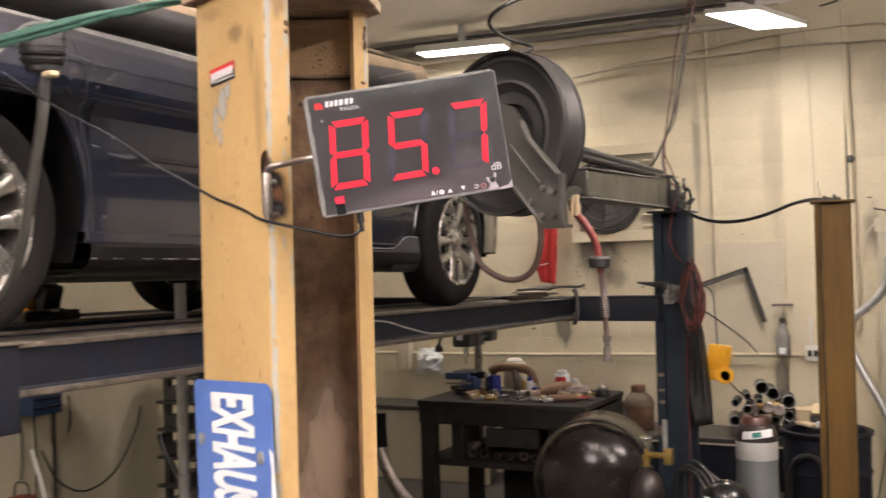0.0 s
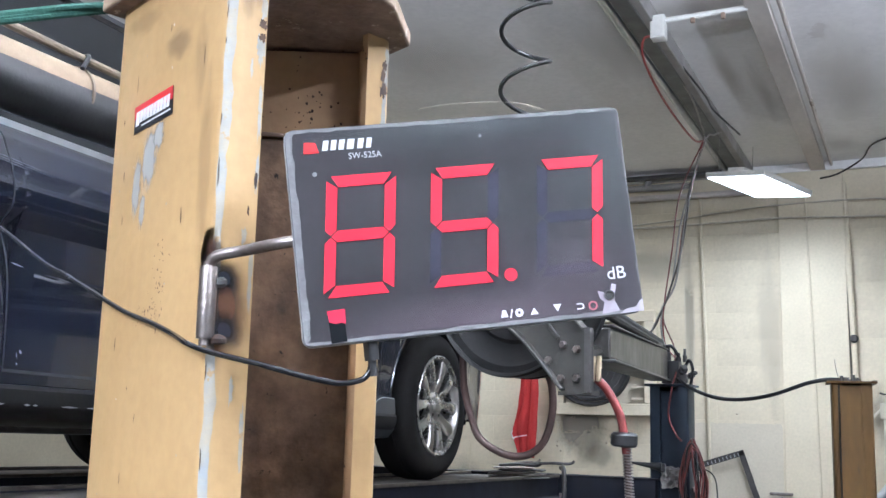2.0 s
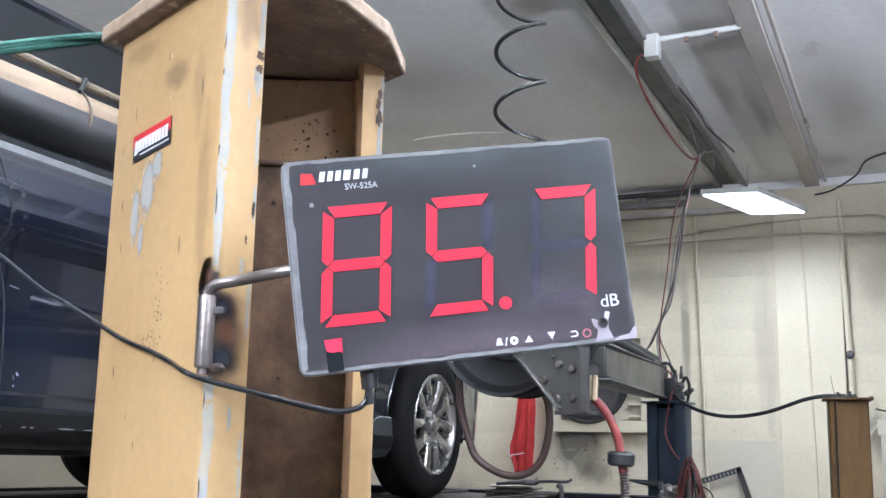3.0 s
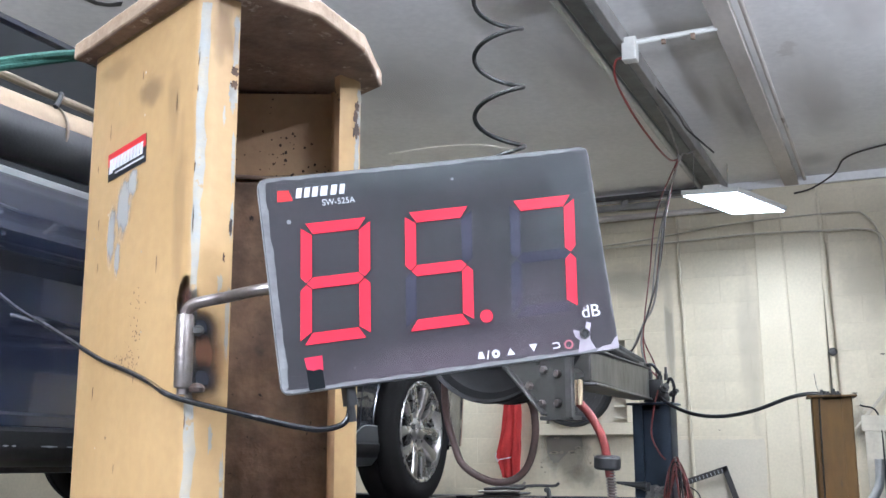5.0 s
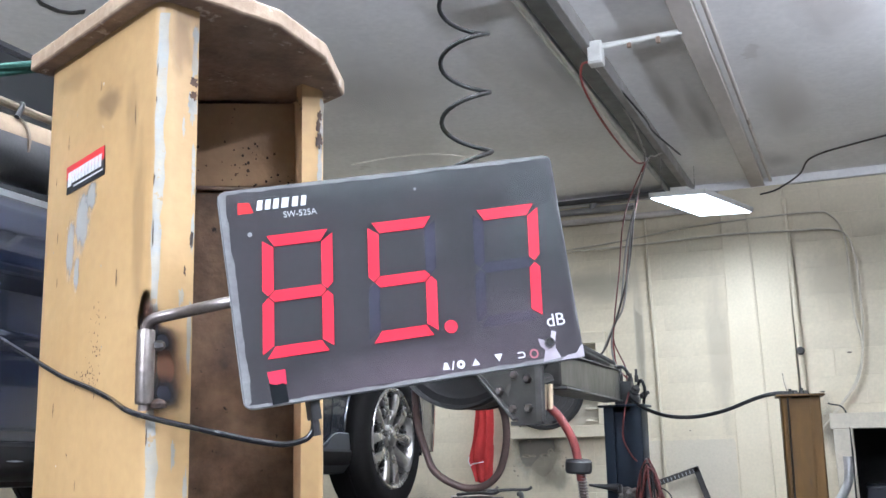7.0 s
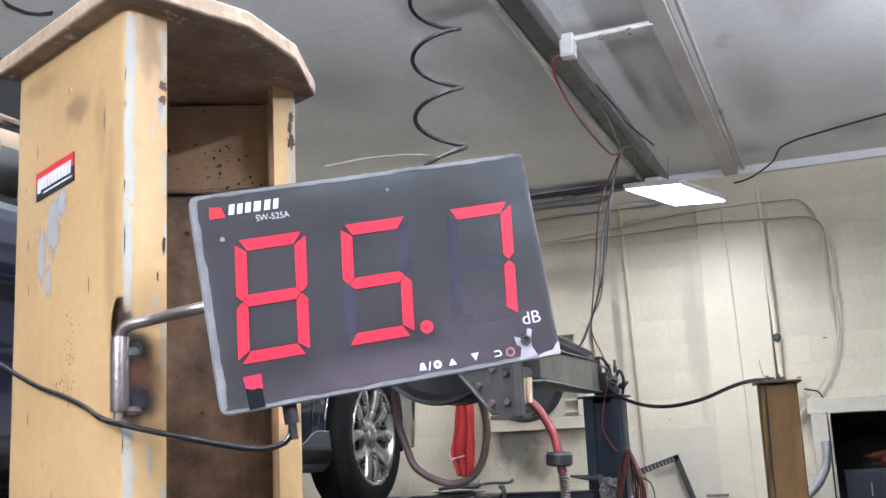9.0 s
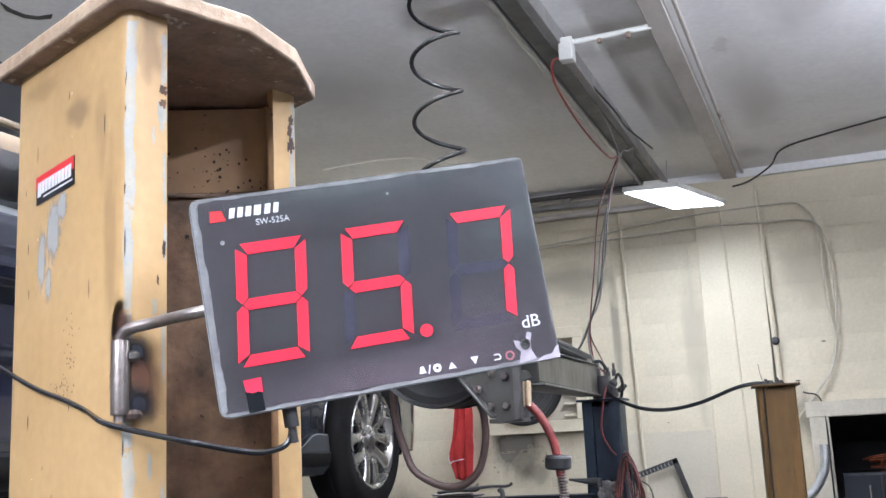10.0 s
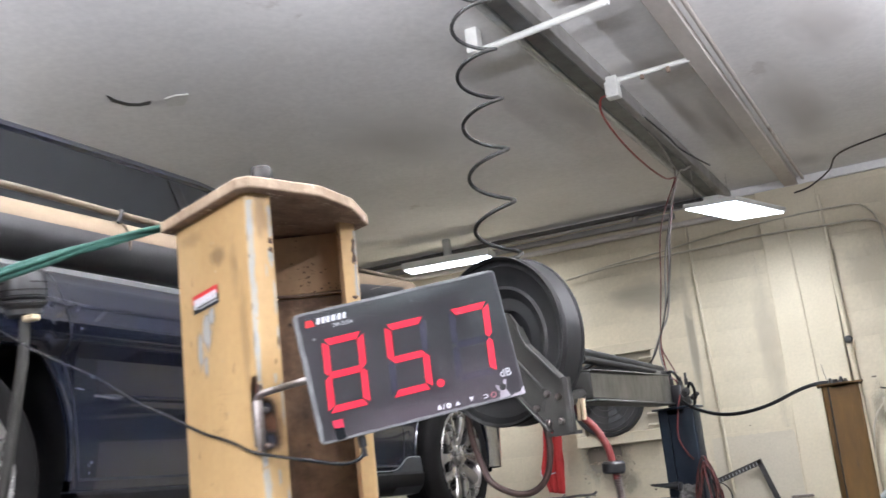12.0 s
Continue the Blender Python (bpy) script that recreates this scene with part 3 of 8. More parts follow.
for i, (y, z, w, h, mm) in enumerate(FAR_CHIPS):
    flake("chipped_paint", column, y, z, w, h, mm, "far", 31 + i * 1.7, 0.0007 if mm is M_SCORCH else 0.0004)
for i, (y, z, w, h, mm) in enumerate(CHIPS):
    flake("chipped_paint", column, y, z, w, h, mm, "side", 5 + i * 1.7, 0.0007 if mm is M_SCORCH else 0.0004)
# dark nicks on the worn corner
for i, (u, z, w, h) in enumerate([(0.2035, 2.232, 0.0026, 0.016), (0.2040, 2.205, 0.0016, 0.006), (0.2040, 2.140, 0.0022, 0.009), (0.2050, 2.098, 0.0016, 0.020), (0.2046, 1.945, 0.002, 0.012), (0.2046, 1.88, 0.002, 0.016)]):
    flake("corner_nick", column, u, z, w, h, M_SCORCH, "front", 60 + i * 2.1, -0.0014)

soft_patch("grease_smear", column, 0.125, 2.222, 0.060, 0.036, (0.20, 0.14, 0.10), 0.34)
soft_patch("grease_smear", column, 0.168, 2.195, 0.03, 0.10, (0.36, 0.24, 0.14), 0.14)
soft_patch("grease_smear", column, 0.185, 2.10, 0.03, 0.20, (0.40, 0.26, 0.12), 0.22)
soft_patch("grease_smear", column, 0.05, 2.262, 0.10, 0.03, (0.32, 0.21, 0.11), 0.18)
soft_patch("grease_smear", column, 0.019, 2.255, 0.03, 0.07, (0.25, 0.15, 0.09), 0.35, "side")
# weld scorch round the pivot sleeve
soft_patch("weld_scorch", column, 0.0100, 1.9750, 0.040, 0.040, (0.018, 0.020, 0.034), 0.97, "side", 0.0008, 0.6, 0.88)
soft_patch("weld_scorch", column, 0.0080, 2.0140, 0.034, 0.036, (0.014, 0.016, 0.030), 0.97, "side", 0.0010, 0.6, 0.88)
soft_patch("weld_scorch", column, 0.0100, 1.9940, 0.052, 0.095, (0.24, 0.105, 0.055), 0.7, "side", 0.0006, 0.8, 0.8)
soft_patch("weld_scorch", column, 0.2030, 2.0170, 0.036, 0.048, (0.03, 0.024, 0.030), 0.97, "front", 0.0008, 0.6, 0.88)
soft_patch("weld_scorch", column, 0.2060, 2.0370, 0.022, 0.026, (0.10, 0.045, 0.032), 0.70, "front", 0.0009, 0.7, 0.95)
soft_patch("weld_scorch", column, 0.2040, 1.9900, 0.030, 0.090, (0.20, 0.095, 0.050), 0.7, "front", 0.0007, 0.8, 0.8)
# pale dust that has settled low on the inner plate
for i, (x, z, w, h, k) in enumerate(((0.09, 1.30, 0.24, 0.95, 0.8), (0.11, 1.60, 0.12, 0.36, 0.55), (0.04, 1.05, 0.2, 0.7, 0.6))):
    soft_patch("dust_film", low_plate, x, z, w, h, (0.46, 0.35, 0.275), min(0.95, k * 1.15), "front", 0.0006 + 0.0001 * i, 2.4, 0.67, (0.002, 0.158))
# pitting in the paint
rng = random.Random(3)
bm = bmesh.new()
for i in range(70):
    x, z = rng.gauss(0.118, 0.008), rng.uniform(1.985, 2.055)
    if rng.random() < 0.45:
        x, z = rng.gauss(0.105, 0.010), rng.gauss(1.996, 0.006)
    r = rng.uniform(0.0004, 0.0011)
    bm.faces.new([bm.verts.new((x + r * math.cos(k * math.pi / 3) * 0.8, -0.0004, z + r * rng.uniform(0.7, 1.4) * math.sin(k * math.pi / 3))) for k in range(6)])
for i in range(60):
    u, z, r = max(0.02, min(0.150, rng.gauss(0.105, 0.022))), rng.gauss(2.195, 0.028), rng.uniform(0.0005, 0.0015)
    bm.faces.new([bm.verts.new(plate_m @ Vector((u + r * math.cos(k * math.pi / 3), -0.0006, z + r * rng.uniform(0.6, 1.5) * math.sin(k * math.pi / 3)))) for k in range(6)])
pits = part("pitting", bm, M_SCORCH, column)
pits["kind"] = "stuff"
crng = random.Random(14)
for i in range(34):
    x, z = crng.uniform(0.006, 0.185), crng.uniform(1.72, 2.275)
    if abs(x - 0.084) < 0.04 and abs(z - 2.172) < 0.025:
        continue
    long = crng.random() < 0.3
    flake("paint_chip", column, x, z, crng.uniform(0.0008, 0.0022), crng.uniform(0.006, 0.016) if long else crng.uniform(0.001, 0.003), (M_PRIMER, M_SIGNWHITE, M_SCORCH)[i % 3 if not long else 2], "front", 90 + i * 1.3, 0.0005)
# maker's sticker, red over black, with a white band of plain lettering bars
sticker = tagged(new("sticker"), "red and black rectangular sticker stuck crookedly on the ochre column", "sticker")
sticker.matrix_world = pose(*POST_AT, 0, 0, POST_TURN) @ pose(0.084, -0.0006, 2.1725, 90, 0, 0) @ pose(0, 0, 0, 0, 0, 3)


def slanted(x0, x1, y0, y1, z0, z1, lean=0.0):
    return prism([(x0 + lean * y0, y0), (x1 + lean * y0, y0), (x1 + lean * y1, y1), (x0 + lean * y1, y1)], z0, z1)


part("backing", slanted(-0.037, 0.037, -0.0125, 0.0125, 0, 0.0004), M_STICKBLACK, sticker)
part("red_band", slanted(-0.037, 0.037, 0.001, 0.0125, 0.0004, 0.0007), M_STICKRED, sticker)
xs = -0.034
for i in range(10):
    w = 0.0058 if i else 0.0072
    h0 = -0.0045 if i else -0.0065
    lo = [(xs + 0.0006, h0), (xs + w, h0), (xs + w + 0.001, 0.0065), (xs + 0.0016, 0.0065)]
    part("lettering_bar", prism(lo, 0.0007, 0.0010), M_PRINT, sticker, smooth=False)
    xs += w + 0.0007
part("small_bar", slanted(-0.022, 0.034, -0.0085, -0.0070, 0.0005, 0.0008), M_PRINT, sticker)

# ---- exhaust sign on the column ----
ex = tagged(new("exhaust_sign"), "blue metal sign with white letters EXHAUST fixed sideways on the column", "sign")
ex.matrix_world = pose(*POST_AT, 0, 0, POST_TURN) @ pose(0.098, -0.0035, 1.611, 90, 0, 0) @ pose(0, 0, 0, 0, 0, 2.6)
plate = part("plate", prism(rounded(0.228, 0.262, 0.014), -0.0015, 0.0005), M_SIGNBLUE, ex)
word = letters("lettering", "EXHAUST", 0.15, M_SIGNWHITE, ex, (0, 0, 0), (0, 0, -90), 0.0003, bold=0.007)
xs, ys = [v.co.x for v in word.data.vertices], [v.co.y for v in word.data.vertices]
word.data.transform(Matrix.Translation((0.004, 0.0235, 0.0012)) @ Matrix.Diagonal((0.129 / (max(xs) - min(xs)), 0.182 / (max(ys) - min(ys)), 1, 1)) @ Matrix.Translation((-(max(xs) + min(xs)) / 2, -(max(ys) + min(ys)) / 2, 0)))
for x, z in ((-0.094, 0.045), (0.082, 0.032), (-0.094, -0.10), (0.085, -0.10)):
    bm = bmesh.new()
    lathe(bm, [(0.009, 0.0005), (0.009, 0.002), (0.005, 0.004), (0.0, 0.0045)], pose(x, z, 0), 14)
    part("rivet", bm, M_GALV, ex)
bm = bmesh.new()
bm.faces.new([bm.verts.new((x, y, 0.0013)) for x, y in ((0.117, 0.040), (0.106, 0.046), (0.110, 0.020), (0.108, -0.03), (0.111, -0.125), (0.128, -0.125), (0.126, -0.05), (0.119, 0.0))])
part("peeled_edge", bm, M_SIGNWHITE, ex, "white torn vinyl edge")

# ---- pivot bracket and the sound level meter ----
MX, MY = Vector((0.8342, 0.5326, 0.1430)).normalized(), Vector((-0.0982, -0.1117, 0.9889)).normalized()
MZ = MX.cross(MY).normalized()
MW, MH = 0.2445, 0.1525
METER = Matrix(((MX.x, MY.x, MZ.x, -0.4642), (MX.y, MY.y, MZ.y, 1.3893), (MX.z, MY.z, MZ.z, 2.0514), (0, 0, 0, 1)))
C_WORLD = pose(*POST_AT, 0, 0, POST_TURN) @ Vector((POST_W + 0.004, -0.006, 0))
CX, CY = C_WORLD.x, C_WORLD.y
bracket = thing("pivot_bracket", "bare welded steel pivot arm carrying the meter on the column", "bracket")
bm = bmesh.new()
lathe(bm, [(0.0045, 1.968), (0.0063, 1.968), (0.0067, 1.970), (0.0067, 2.0205), (0.0062, 2.022), (0.0045, 2.022)], pose(CX, CY, 0), 24, True)
part("sleeve", bm, M_STEEL, bracket)
bm = pipe_bm([(CX, CY, 1.963), (CX, CY, 2.0195), (CX + 0.0008, CY, 2.0245), (CX + 0.0048, CY, 2.0290), (CX + 0.0125, CY + 0.001, 2.0312), (CX + 0.030, CY + 0.003, 2.0335), tuple(METER @ Vector((-0.124, 0.0020, -0.032))), tuple(METER @ Vector((-0.07, 0.004, -0.034)))], 0.0043, 14, 8)
part("rod", bm, M_STEEL, bracket)
bm = bmesh.new()
lathe(bm, [(0.0040, 0), (0.0040, 0.004), (0.0025, 0.0065), (0, 0.0065)], pose(CX + 0.0058, CY + 0.004, 2.0105, 0, 90, 20), 6)
part("set_screw", bm, M_DARKSTEEL, bracket)
bm = bmesh.new()
lathe(bm, [(0.0, 0), (0.0058, 0.001), (0.0065, 0.004), (0.004, 0.007), (0, 0.008)], pose(CX + 0.008, CY + 0.006, 1.964), 10)
part("weld_bead", bm, M_SCORCH, bracket)

meter = tagged(new("sound_level_meter"), "wall display sound meter with big red digits, dusty peeling film", "sound meter")
meter.matrix_world = METER
case = part("case", prism(rounded(MW, MH, 0.007), -0.024, -0.0012), M_METERCASE, meter)
soften(case, 0.002, 2)
part("face", prism(rounded(MW - 0.0012, MH - 0.0012, 0.0065), -0.0012, 0.0), M_METERFACE, meter, "smoked black glossy display window")
# film edge: a pale ring of uneven width round the window
bm = bmesh.new()
k = 40
ring_o, ring_i = [], []
corners = [(MW / 2 - 0.001, MH / 2 - 0.001), (-MW / 2 + 0.001, MH / 2 - 0.001), (-MW / 2 + 0.001, -MH / 2 + 0.001), (MW / 2 - 0.001, -MH / 2 + 0.001)]
for (xa, ya), (xb, yb) in zip(corners, corners[1:] + corners[:1]):
    for i in range(k):
        t = i / k
        x, y = xa + (xb - xa) * t, ya + (yb - ya) * t
        wob = 0.0036 + 0.0012 * noise.noise((x * 55, y * 55, 2.2)) + 0.0010 * noise.noise((x * 260, y * 260, 4.1))
        if xa < 0 and xb < 0:
            wob += 0.0024
        cx, cy = max(-MW / 2 + 0.0065, min(MW / 2 - 0.0065, x)), max(-MH / 2 + 0.0065, min(MH / 2 - 0.0065, y))
        d = Vector((x - cx, y - cy))
        if d.length > 0.0064:
            d = d.normalized() * 0.0060
            x, y = cx + d.x, cy + d.y
        ring_o.append(bm.verts.new((x, y, 0.0005)))
        ring_i.append(bm.verts.new((max(-MW / 2 + wob, min(MW / 2 - wob * 0.5, x)), max(-MH / 2 + wob, min(MH / 2 - wob, y)), 0.0005)))
for i in range(len(ring_o)):
    j = (i + 1) % len(ring_o)
    bm.faces.new((ring_o[i], ring_o[j], ring_i[j], ring_i[i]))
part("film_edge", bm, M_FILM, meter, "cloudy lifted edge of the protective film")
thread = [(MW * (0.5 + a), MH / 2 + MW * max(b, 0.0015), -0.006) for a, b in [(-0.60, 0.040), (-0.52, 0.046), (-0.44, 0.048), (-0.36, 0.044), (-0.29, 0.034), (-0.24, 0.018), (-0.21, 0.003)]]
part("loose_thread", pipe_bm(thread, 0.00014, 6, 6), M_PALECABLE, meter, "pale thread caught on the top edge")

SW, DW, DH, SLANT = 0.0078, 0.0490, 0.0845, 0.123


def segment_shapes():
    """The seven bars of a digit, from its lower left corner, before the slant."""
    g, w, h, m = 0.0007, SW, DH, DH / 2
    c = w * 0.32
    return {
        "a": [(g + c, h), (DW - g - c, h), (DW - g - w, h - w), (g + w, h - w)],
        "d": [(g + w, w), (DW - g - w, w), (DW - g - c, 0), (g + c, 0)],
        "f": [(0, h - g - c), (w, h - g - w), (w, m + g + w * 0.45), (w / 2, m + g), (0, m + g + w * 0.5)],
        "b": [(DW, h - g - c), (DW - w, h - g - w), (DW - w, m + g + w * 0.45), (DW - w / 2, m + g), (DW, m + g + w * 0.5)],
        "e": [(0, g + c), (w, g + w), (w, m - g - w * 0.45), (w / 2, m - g), (0, m - g - w * 0.5)],
        "c": [(DW, g + c), (DW - w, g + w), (DW - w, m - g - w * 0.45), (DW - w / 2, m - g), (DW, m - g - w * 0.5)],
        "g": [(w / 2 + g, m), (w + g, m + w / 2), (DW - w - g, m + w / 2), (DW - w / 2 - g, m), (DW - w - g, m - w / 2), (w + g, m - w / 2)],
    }


for x0, lit in ((-0.1055, "abcdefg"), (-0.0313, "afgcd"), (0.0460, "abc")):
    for key, shape in segment_shapes().items():
        flat = [(x0 + x + SLANT * y, -0.0438 + y) for x, y in shape]
        on = key in lit
        part("lit_segment" if on else "unlit_segment", prism(flat, 0.0, 0.0009 if on else 0.0003), M_LED if on else M_GHOST, meter, smooth=False)
bm = bmesh.new()
lathe(bm, [(0.0046, 0), (0.0046, 0.0009), (0.0, 0.0009)], pose(0.0275, -0.0398, 0), 24)
part("decimal_point", bm, M_LED, meter)
# maker's mark as plain shapes, the model mark and the unit
part("maker_mark", prism([(-0.1095, 0.0580), (-0.0985, 0.0580), (-0.1008, 0.0655), (-0.1085, 0.0660)], 0, 0.0006), M_STICKRED, meter, "small red trapezium mark")
xs = -0.0965
for w in (0.0058, 0.0056, 0.0058, 0.0074, 0.0062, 0.0054):
    lo = [(xs, 0.0594), (xs + 0.66 * w, 0.0594), (xs + 0.66 * w + 0.0016, 0.0664), (xs + 0.0016, 0.0664)]
    part("maker_bar", prism(lo, 0, 0.0006), M_PRINT, meter, smooth=False)
    xs += w
letters("model_mark", "SW-525A", 0.0062, M_PRINT, meter, (-0.0668, 0.0542, 0.0003), (0, 0, 0), 0.0003, (0.95, 1))
letters("unit_mark", "dB", 0.0128, M_PRINT, meter, (0.1045, -0.0462, 0.0003), (0, 0, 0), 0.0003, (1.05, 1))


def icon(shape, at):
    part("key_icon", prism([(at[0] + x, at[1] + y) for x, y in shape], 0, 0.0006), M_PRINT, meter, smooth=False)


icon([(-0.0030, -0.0020), (0.0030, -0.0020), (0.0, 0.0028)], (0.0412, -0.0675))
icon([(-0.0030, 0.0024), (0.0030, 0.0024), (0.0, -0.0030)], (0.0582, -0.0663))
icon([(-0.0026, -0.0022), (0.0026, -0.0022), (0.0018, 0.0006), (0.0012, 0.0028), (-0.0012, 0.0028), (-0.0018, 0.0006)], (0.0195, -0.0672))
icon([(-0.0012, -0.0030), (-0.0002, -0.0030), (0.0014, 0.0030), (0.0004, 0.0030)], (0.0245, -0.0672))
bm = bmesh.new()
lathe(bm, [(0.0011, 0), (0.0011, 0.0006), (0.0031, 0.0006), (0.0031, 0)], pose(0.0303, -0.0672, 0), 9, True)
part("key_icon", bm, M_PRINT, meter)
bm = pipe_bm([(0.0725, -0.0655, 0.0003), (0.0765, -0.0655, 0.0003), (0.0772, -0.0685, 0.0003), (0.0725, -0.0690, 0.0003)], 0.0006, 6, 5)
part("key_icon", bm, M_PRINT, meter)
bm = bmesh.new()
lathe(bm, [(0.0022, 0), (0.0022, 0.0006), (0.0034, 0.0006), (0.0034, 0)], pose(0.0845, -0.0676, 0), 16, True)
part("key_icon", bm, M_FADED, meter, "faded red power ring")
# torn film round the microphone hole, the microphone and the black patch
bm = bmesh.new()
bm.faces.new([bm.verts.new((x, y, 0.0007)) for x, y in ((0.0905, -0.0745), (0.1040, -0.0730), (0.1010, -0.0660), (0.1015, -0.0600), (0.1035, -0.0545), (0.1000, -0.0530), (0.0985, -0.0575), (0.0935, -0.0590), (0.0890, -0.0575), (0.0900, -0.0630), (0.0930, -0.0660))])
part("torn_film", bm, M_TORN, meter)
part("torn_film", prism([(0.1035, -0.0752), (0.1215, -0.0750), (0.1217, -0.0660), (0.1195, -0.0672), (0.1160, -0.0715), (0.1090, -0.0722)], 0.0004, 0.0008), M_TORN, meter)
# dust under the film; its colours paint in digit glow and reflected room light
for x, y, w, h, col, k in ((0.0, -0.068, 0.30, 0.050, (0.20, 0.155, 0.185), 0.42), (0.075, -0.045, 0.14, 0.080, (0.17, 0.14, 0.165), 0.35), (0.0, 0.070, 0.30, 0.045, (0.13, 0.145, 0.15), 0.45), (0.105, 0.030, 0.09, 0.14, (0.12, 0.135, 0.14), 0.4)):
    soft_patch("dust_glow_smear", meter, x, y, w, h, col, k, "flat", 0.00045 + 0.0002 * w, 0.9, 0.95)
bm = bmesh.new()
lathe(bm, [(0.0026, 0.0004), (0.0026, 0.0022), (0.0038, 0.0022), (0.0042, 0.0006)], pose(0.0968, -0.0615, 0.0004), 20, True)
mic = part("microphone", bm, M_CHROME, meter)
bm = bmesh.new()
lathe(bm, [(0.0027, 0), (0.0027, 0.0012), (0, 0.0012)], pose(0.0968, -0.0615, 0.0004), 16)
part("microphone_hole", bm, M_BLACK, mic)
part("black_patch", prism([(-0.1035, -0.0600), (-0.0925, -0.0592), (-0.0920, -0.0745), (-0.1030, -0.0750)], 0, 0.0008), M_GLASS, meter, "glossy black patch where the film is cut away")
# red reflection of the digits, made as a glowing piece on the patch
part("digit_reflection", prism([(-0.1040, -0.0525), (-0.0915, -0.0520), (-0.0918, -0.0625), (-0.0945, -0.0612), (-0.0985, -0.0618), (-0.1030, -0.0605)], 0, 0.0010), M_RED_REFLECTION, meter, "red reflection in the patch, drawn as a glowing piece")
for x, y, r in ((-0.1031, 0.0432, 0.0016), (0.0168, 0.0617, 0.0011)):
    bm = bmesh.new()
    lathe(bm, [(r, 0), (r, 0.0005), (0, 0.0006)], pose(x, y, 0), 12)
    part("sensor_dot", bm, M_METERCASE, meter)
# usb lead: along the column, under the sleeve and up into the meter
plug_at = METER @ Vector((-0.0755, -MH / 2, -0.012))
down = -MY
lead = thing("power_lead", "thin black usb power lead sagging below the meter", "cable")
pm, _ = frame_of(plug_at + MY * 0.004, plug_at + down * 0.03)
part("plug", prism(rounded(0.0125, 0.0075, 0.002), 0.0, 0.017, pm), M_BLACK, lead)
part("strain_relief", pipe_bm([plug_at + down * 0.008, plug_at + down * 0.024], 0.0030, 10), M_BLACK, lead)


def on_face(u, v):
    return tuple(METER @ Vector((u, v, -0.012)))


pts = [(-2.05, 2.004, 2.468), (-1.728, 1.854, 2.345), (-1.397, 1.699, 2.216), (-1.139, 1.579, 2.127), (-0.983, 1.506, 2.064), (-0.923, 1.478, 2.044), (-0.848, 1.441, 2.0185), (-0.789, 1.414, 1.998), (-0.739, 1.390, 1.985), (-0.702, 1.371, 1.974), (CX - 0.006, CY - 0.012, 1.9635), (CX + 0.012, CY - 0.008, 1.9575), on_face(-0.1526, -0.0835), on_face(-0.1343, -0.0907), on_face(-0.1158, -0.0977), on_face(-0.0988, -0.1025), on_face(-0.0850, -0.1018), on_face(-0.0790, -0.0980), on_face(-0.0767, -0.0924), on_face(-0.0762, -0.0846)]
part("cord", pipe_bm(pts, 0.0021, 10, 8), M_LEAD, lead)
# ---- the car on the lift ----
LEAN = pose(0, 4.0, 1.675, -0.8, 0, 0)  # the lift stands a little out of level
UNLEAN = pose(0, -4.0, -1.675)
CAR_MID = -3.225
HUBS = (2.19, 5.27)
HUB_Z = 2.022
ARCHES = ((HUBS[0], 2.065, 0.462, 2.392), (HUBS[1], 2.022, 0.428, 2.5))  # station, height, radius and flat top of the wheel openings
SIDE = [(1.80, -2.42), (1.86, -2.330), (1.90, -2.312), (1.965, -2.305), (2.01, -2.301), (2.10, -2.294), (2.26, -2.286), (2.368, -2.284), (2.410, -2.250), (2.43, -2.245), (2.47, -2.248), (2.53, -2.268), (2.60, -2.305), (2.645, -2.345)]


def side_x(z):
    for (z0, x0), (z1, x1) in zip(SIDE, SIDE[1:]):
        if z <= z1:
            return x0 + (x1 - x0) * max(0.0, (z - z0)) / (z1 - z0)
    return SIDE[-1][1]


def taper(y):
    """How far the side draws in towards the car's ends."""
    d = max(0.0, 1.75 - y) / 0.7, max(0.0, y - 5.65) / 0.72
    return 0.30 * max(d) ** 2.4


def arch_z(y):
    z = 1.80
    for h, hz, r, flat in ARCHES:
        if abs(y - h) < r:
            z = max(z, min(flat, hz + math.sqrt(r ** 2 - (y - h) ** 2)))
    return z


def belt_z(y):
    return 2.645 if y < 4.9 else 2.645 - 0.16 * ((y - 4.9) / 1.4) ** 1.6


def sheet(rows, bm=None):
    """A skin over rows of points."""
    bm = bm or bmesh.new()
    vs = [[bm.verts.new(p) for p in row] for row in rows]
    for a, b in zip(vs, vs[1:]):
        for k in range(len(a) - 1):
            if len({a[k].co.to_tuple(5), a[k + 1].co.to_tuple(5), b[k].co.to_tuple(5), b[k + 1].co.to_tuple(5)}) > 2:
                bm.faces.new((a[k], b[k], b[k + 1], a[k + 1]))
    return bm


def mirrored(p):
    return (2 * CAR_MID - p[0], p[1], p[2])


car = tagged(new("car"), "dark navy crossover car parked on the raised lift runways", "car")
car.matrix_world = LEAN @ UNLEAN
stations = sorted({round(1.05 + 0.06 * i, 3) for i in range(89)} | {round(h + r * math.sin(radians(a)), 4) for h, _, r, _ in ARCHES for a in range(-90, 91, 6)})
stations = [y for y in stations if y <= 6.37]
SILL_Z = 1.968


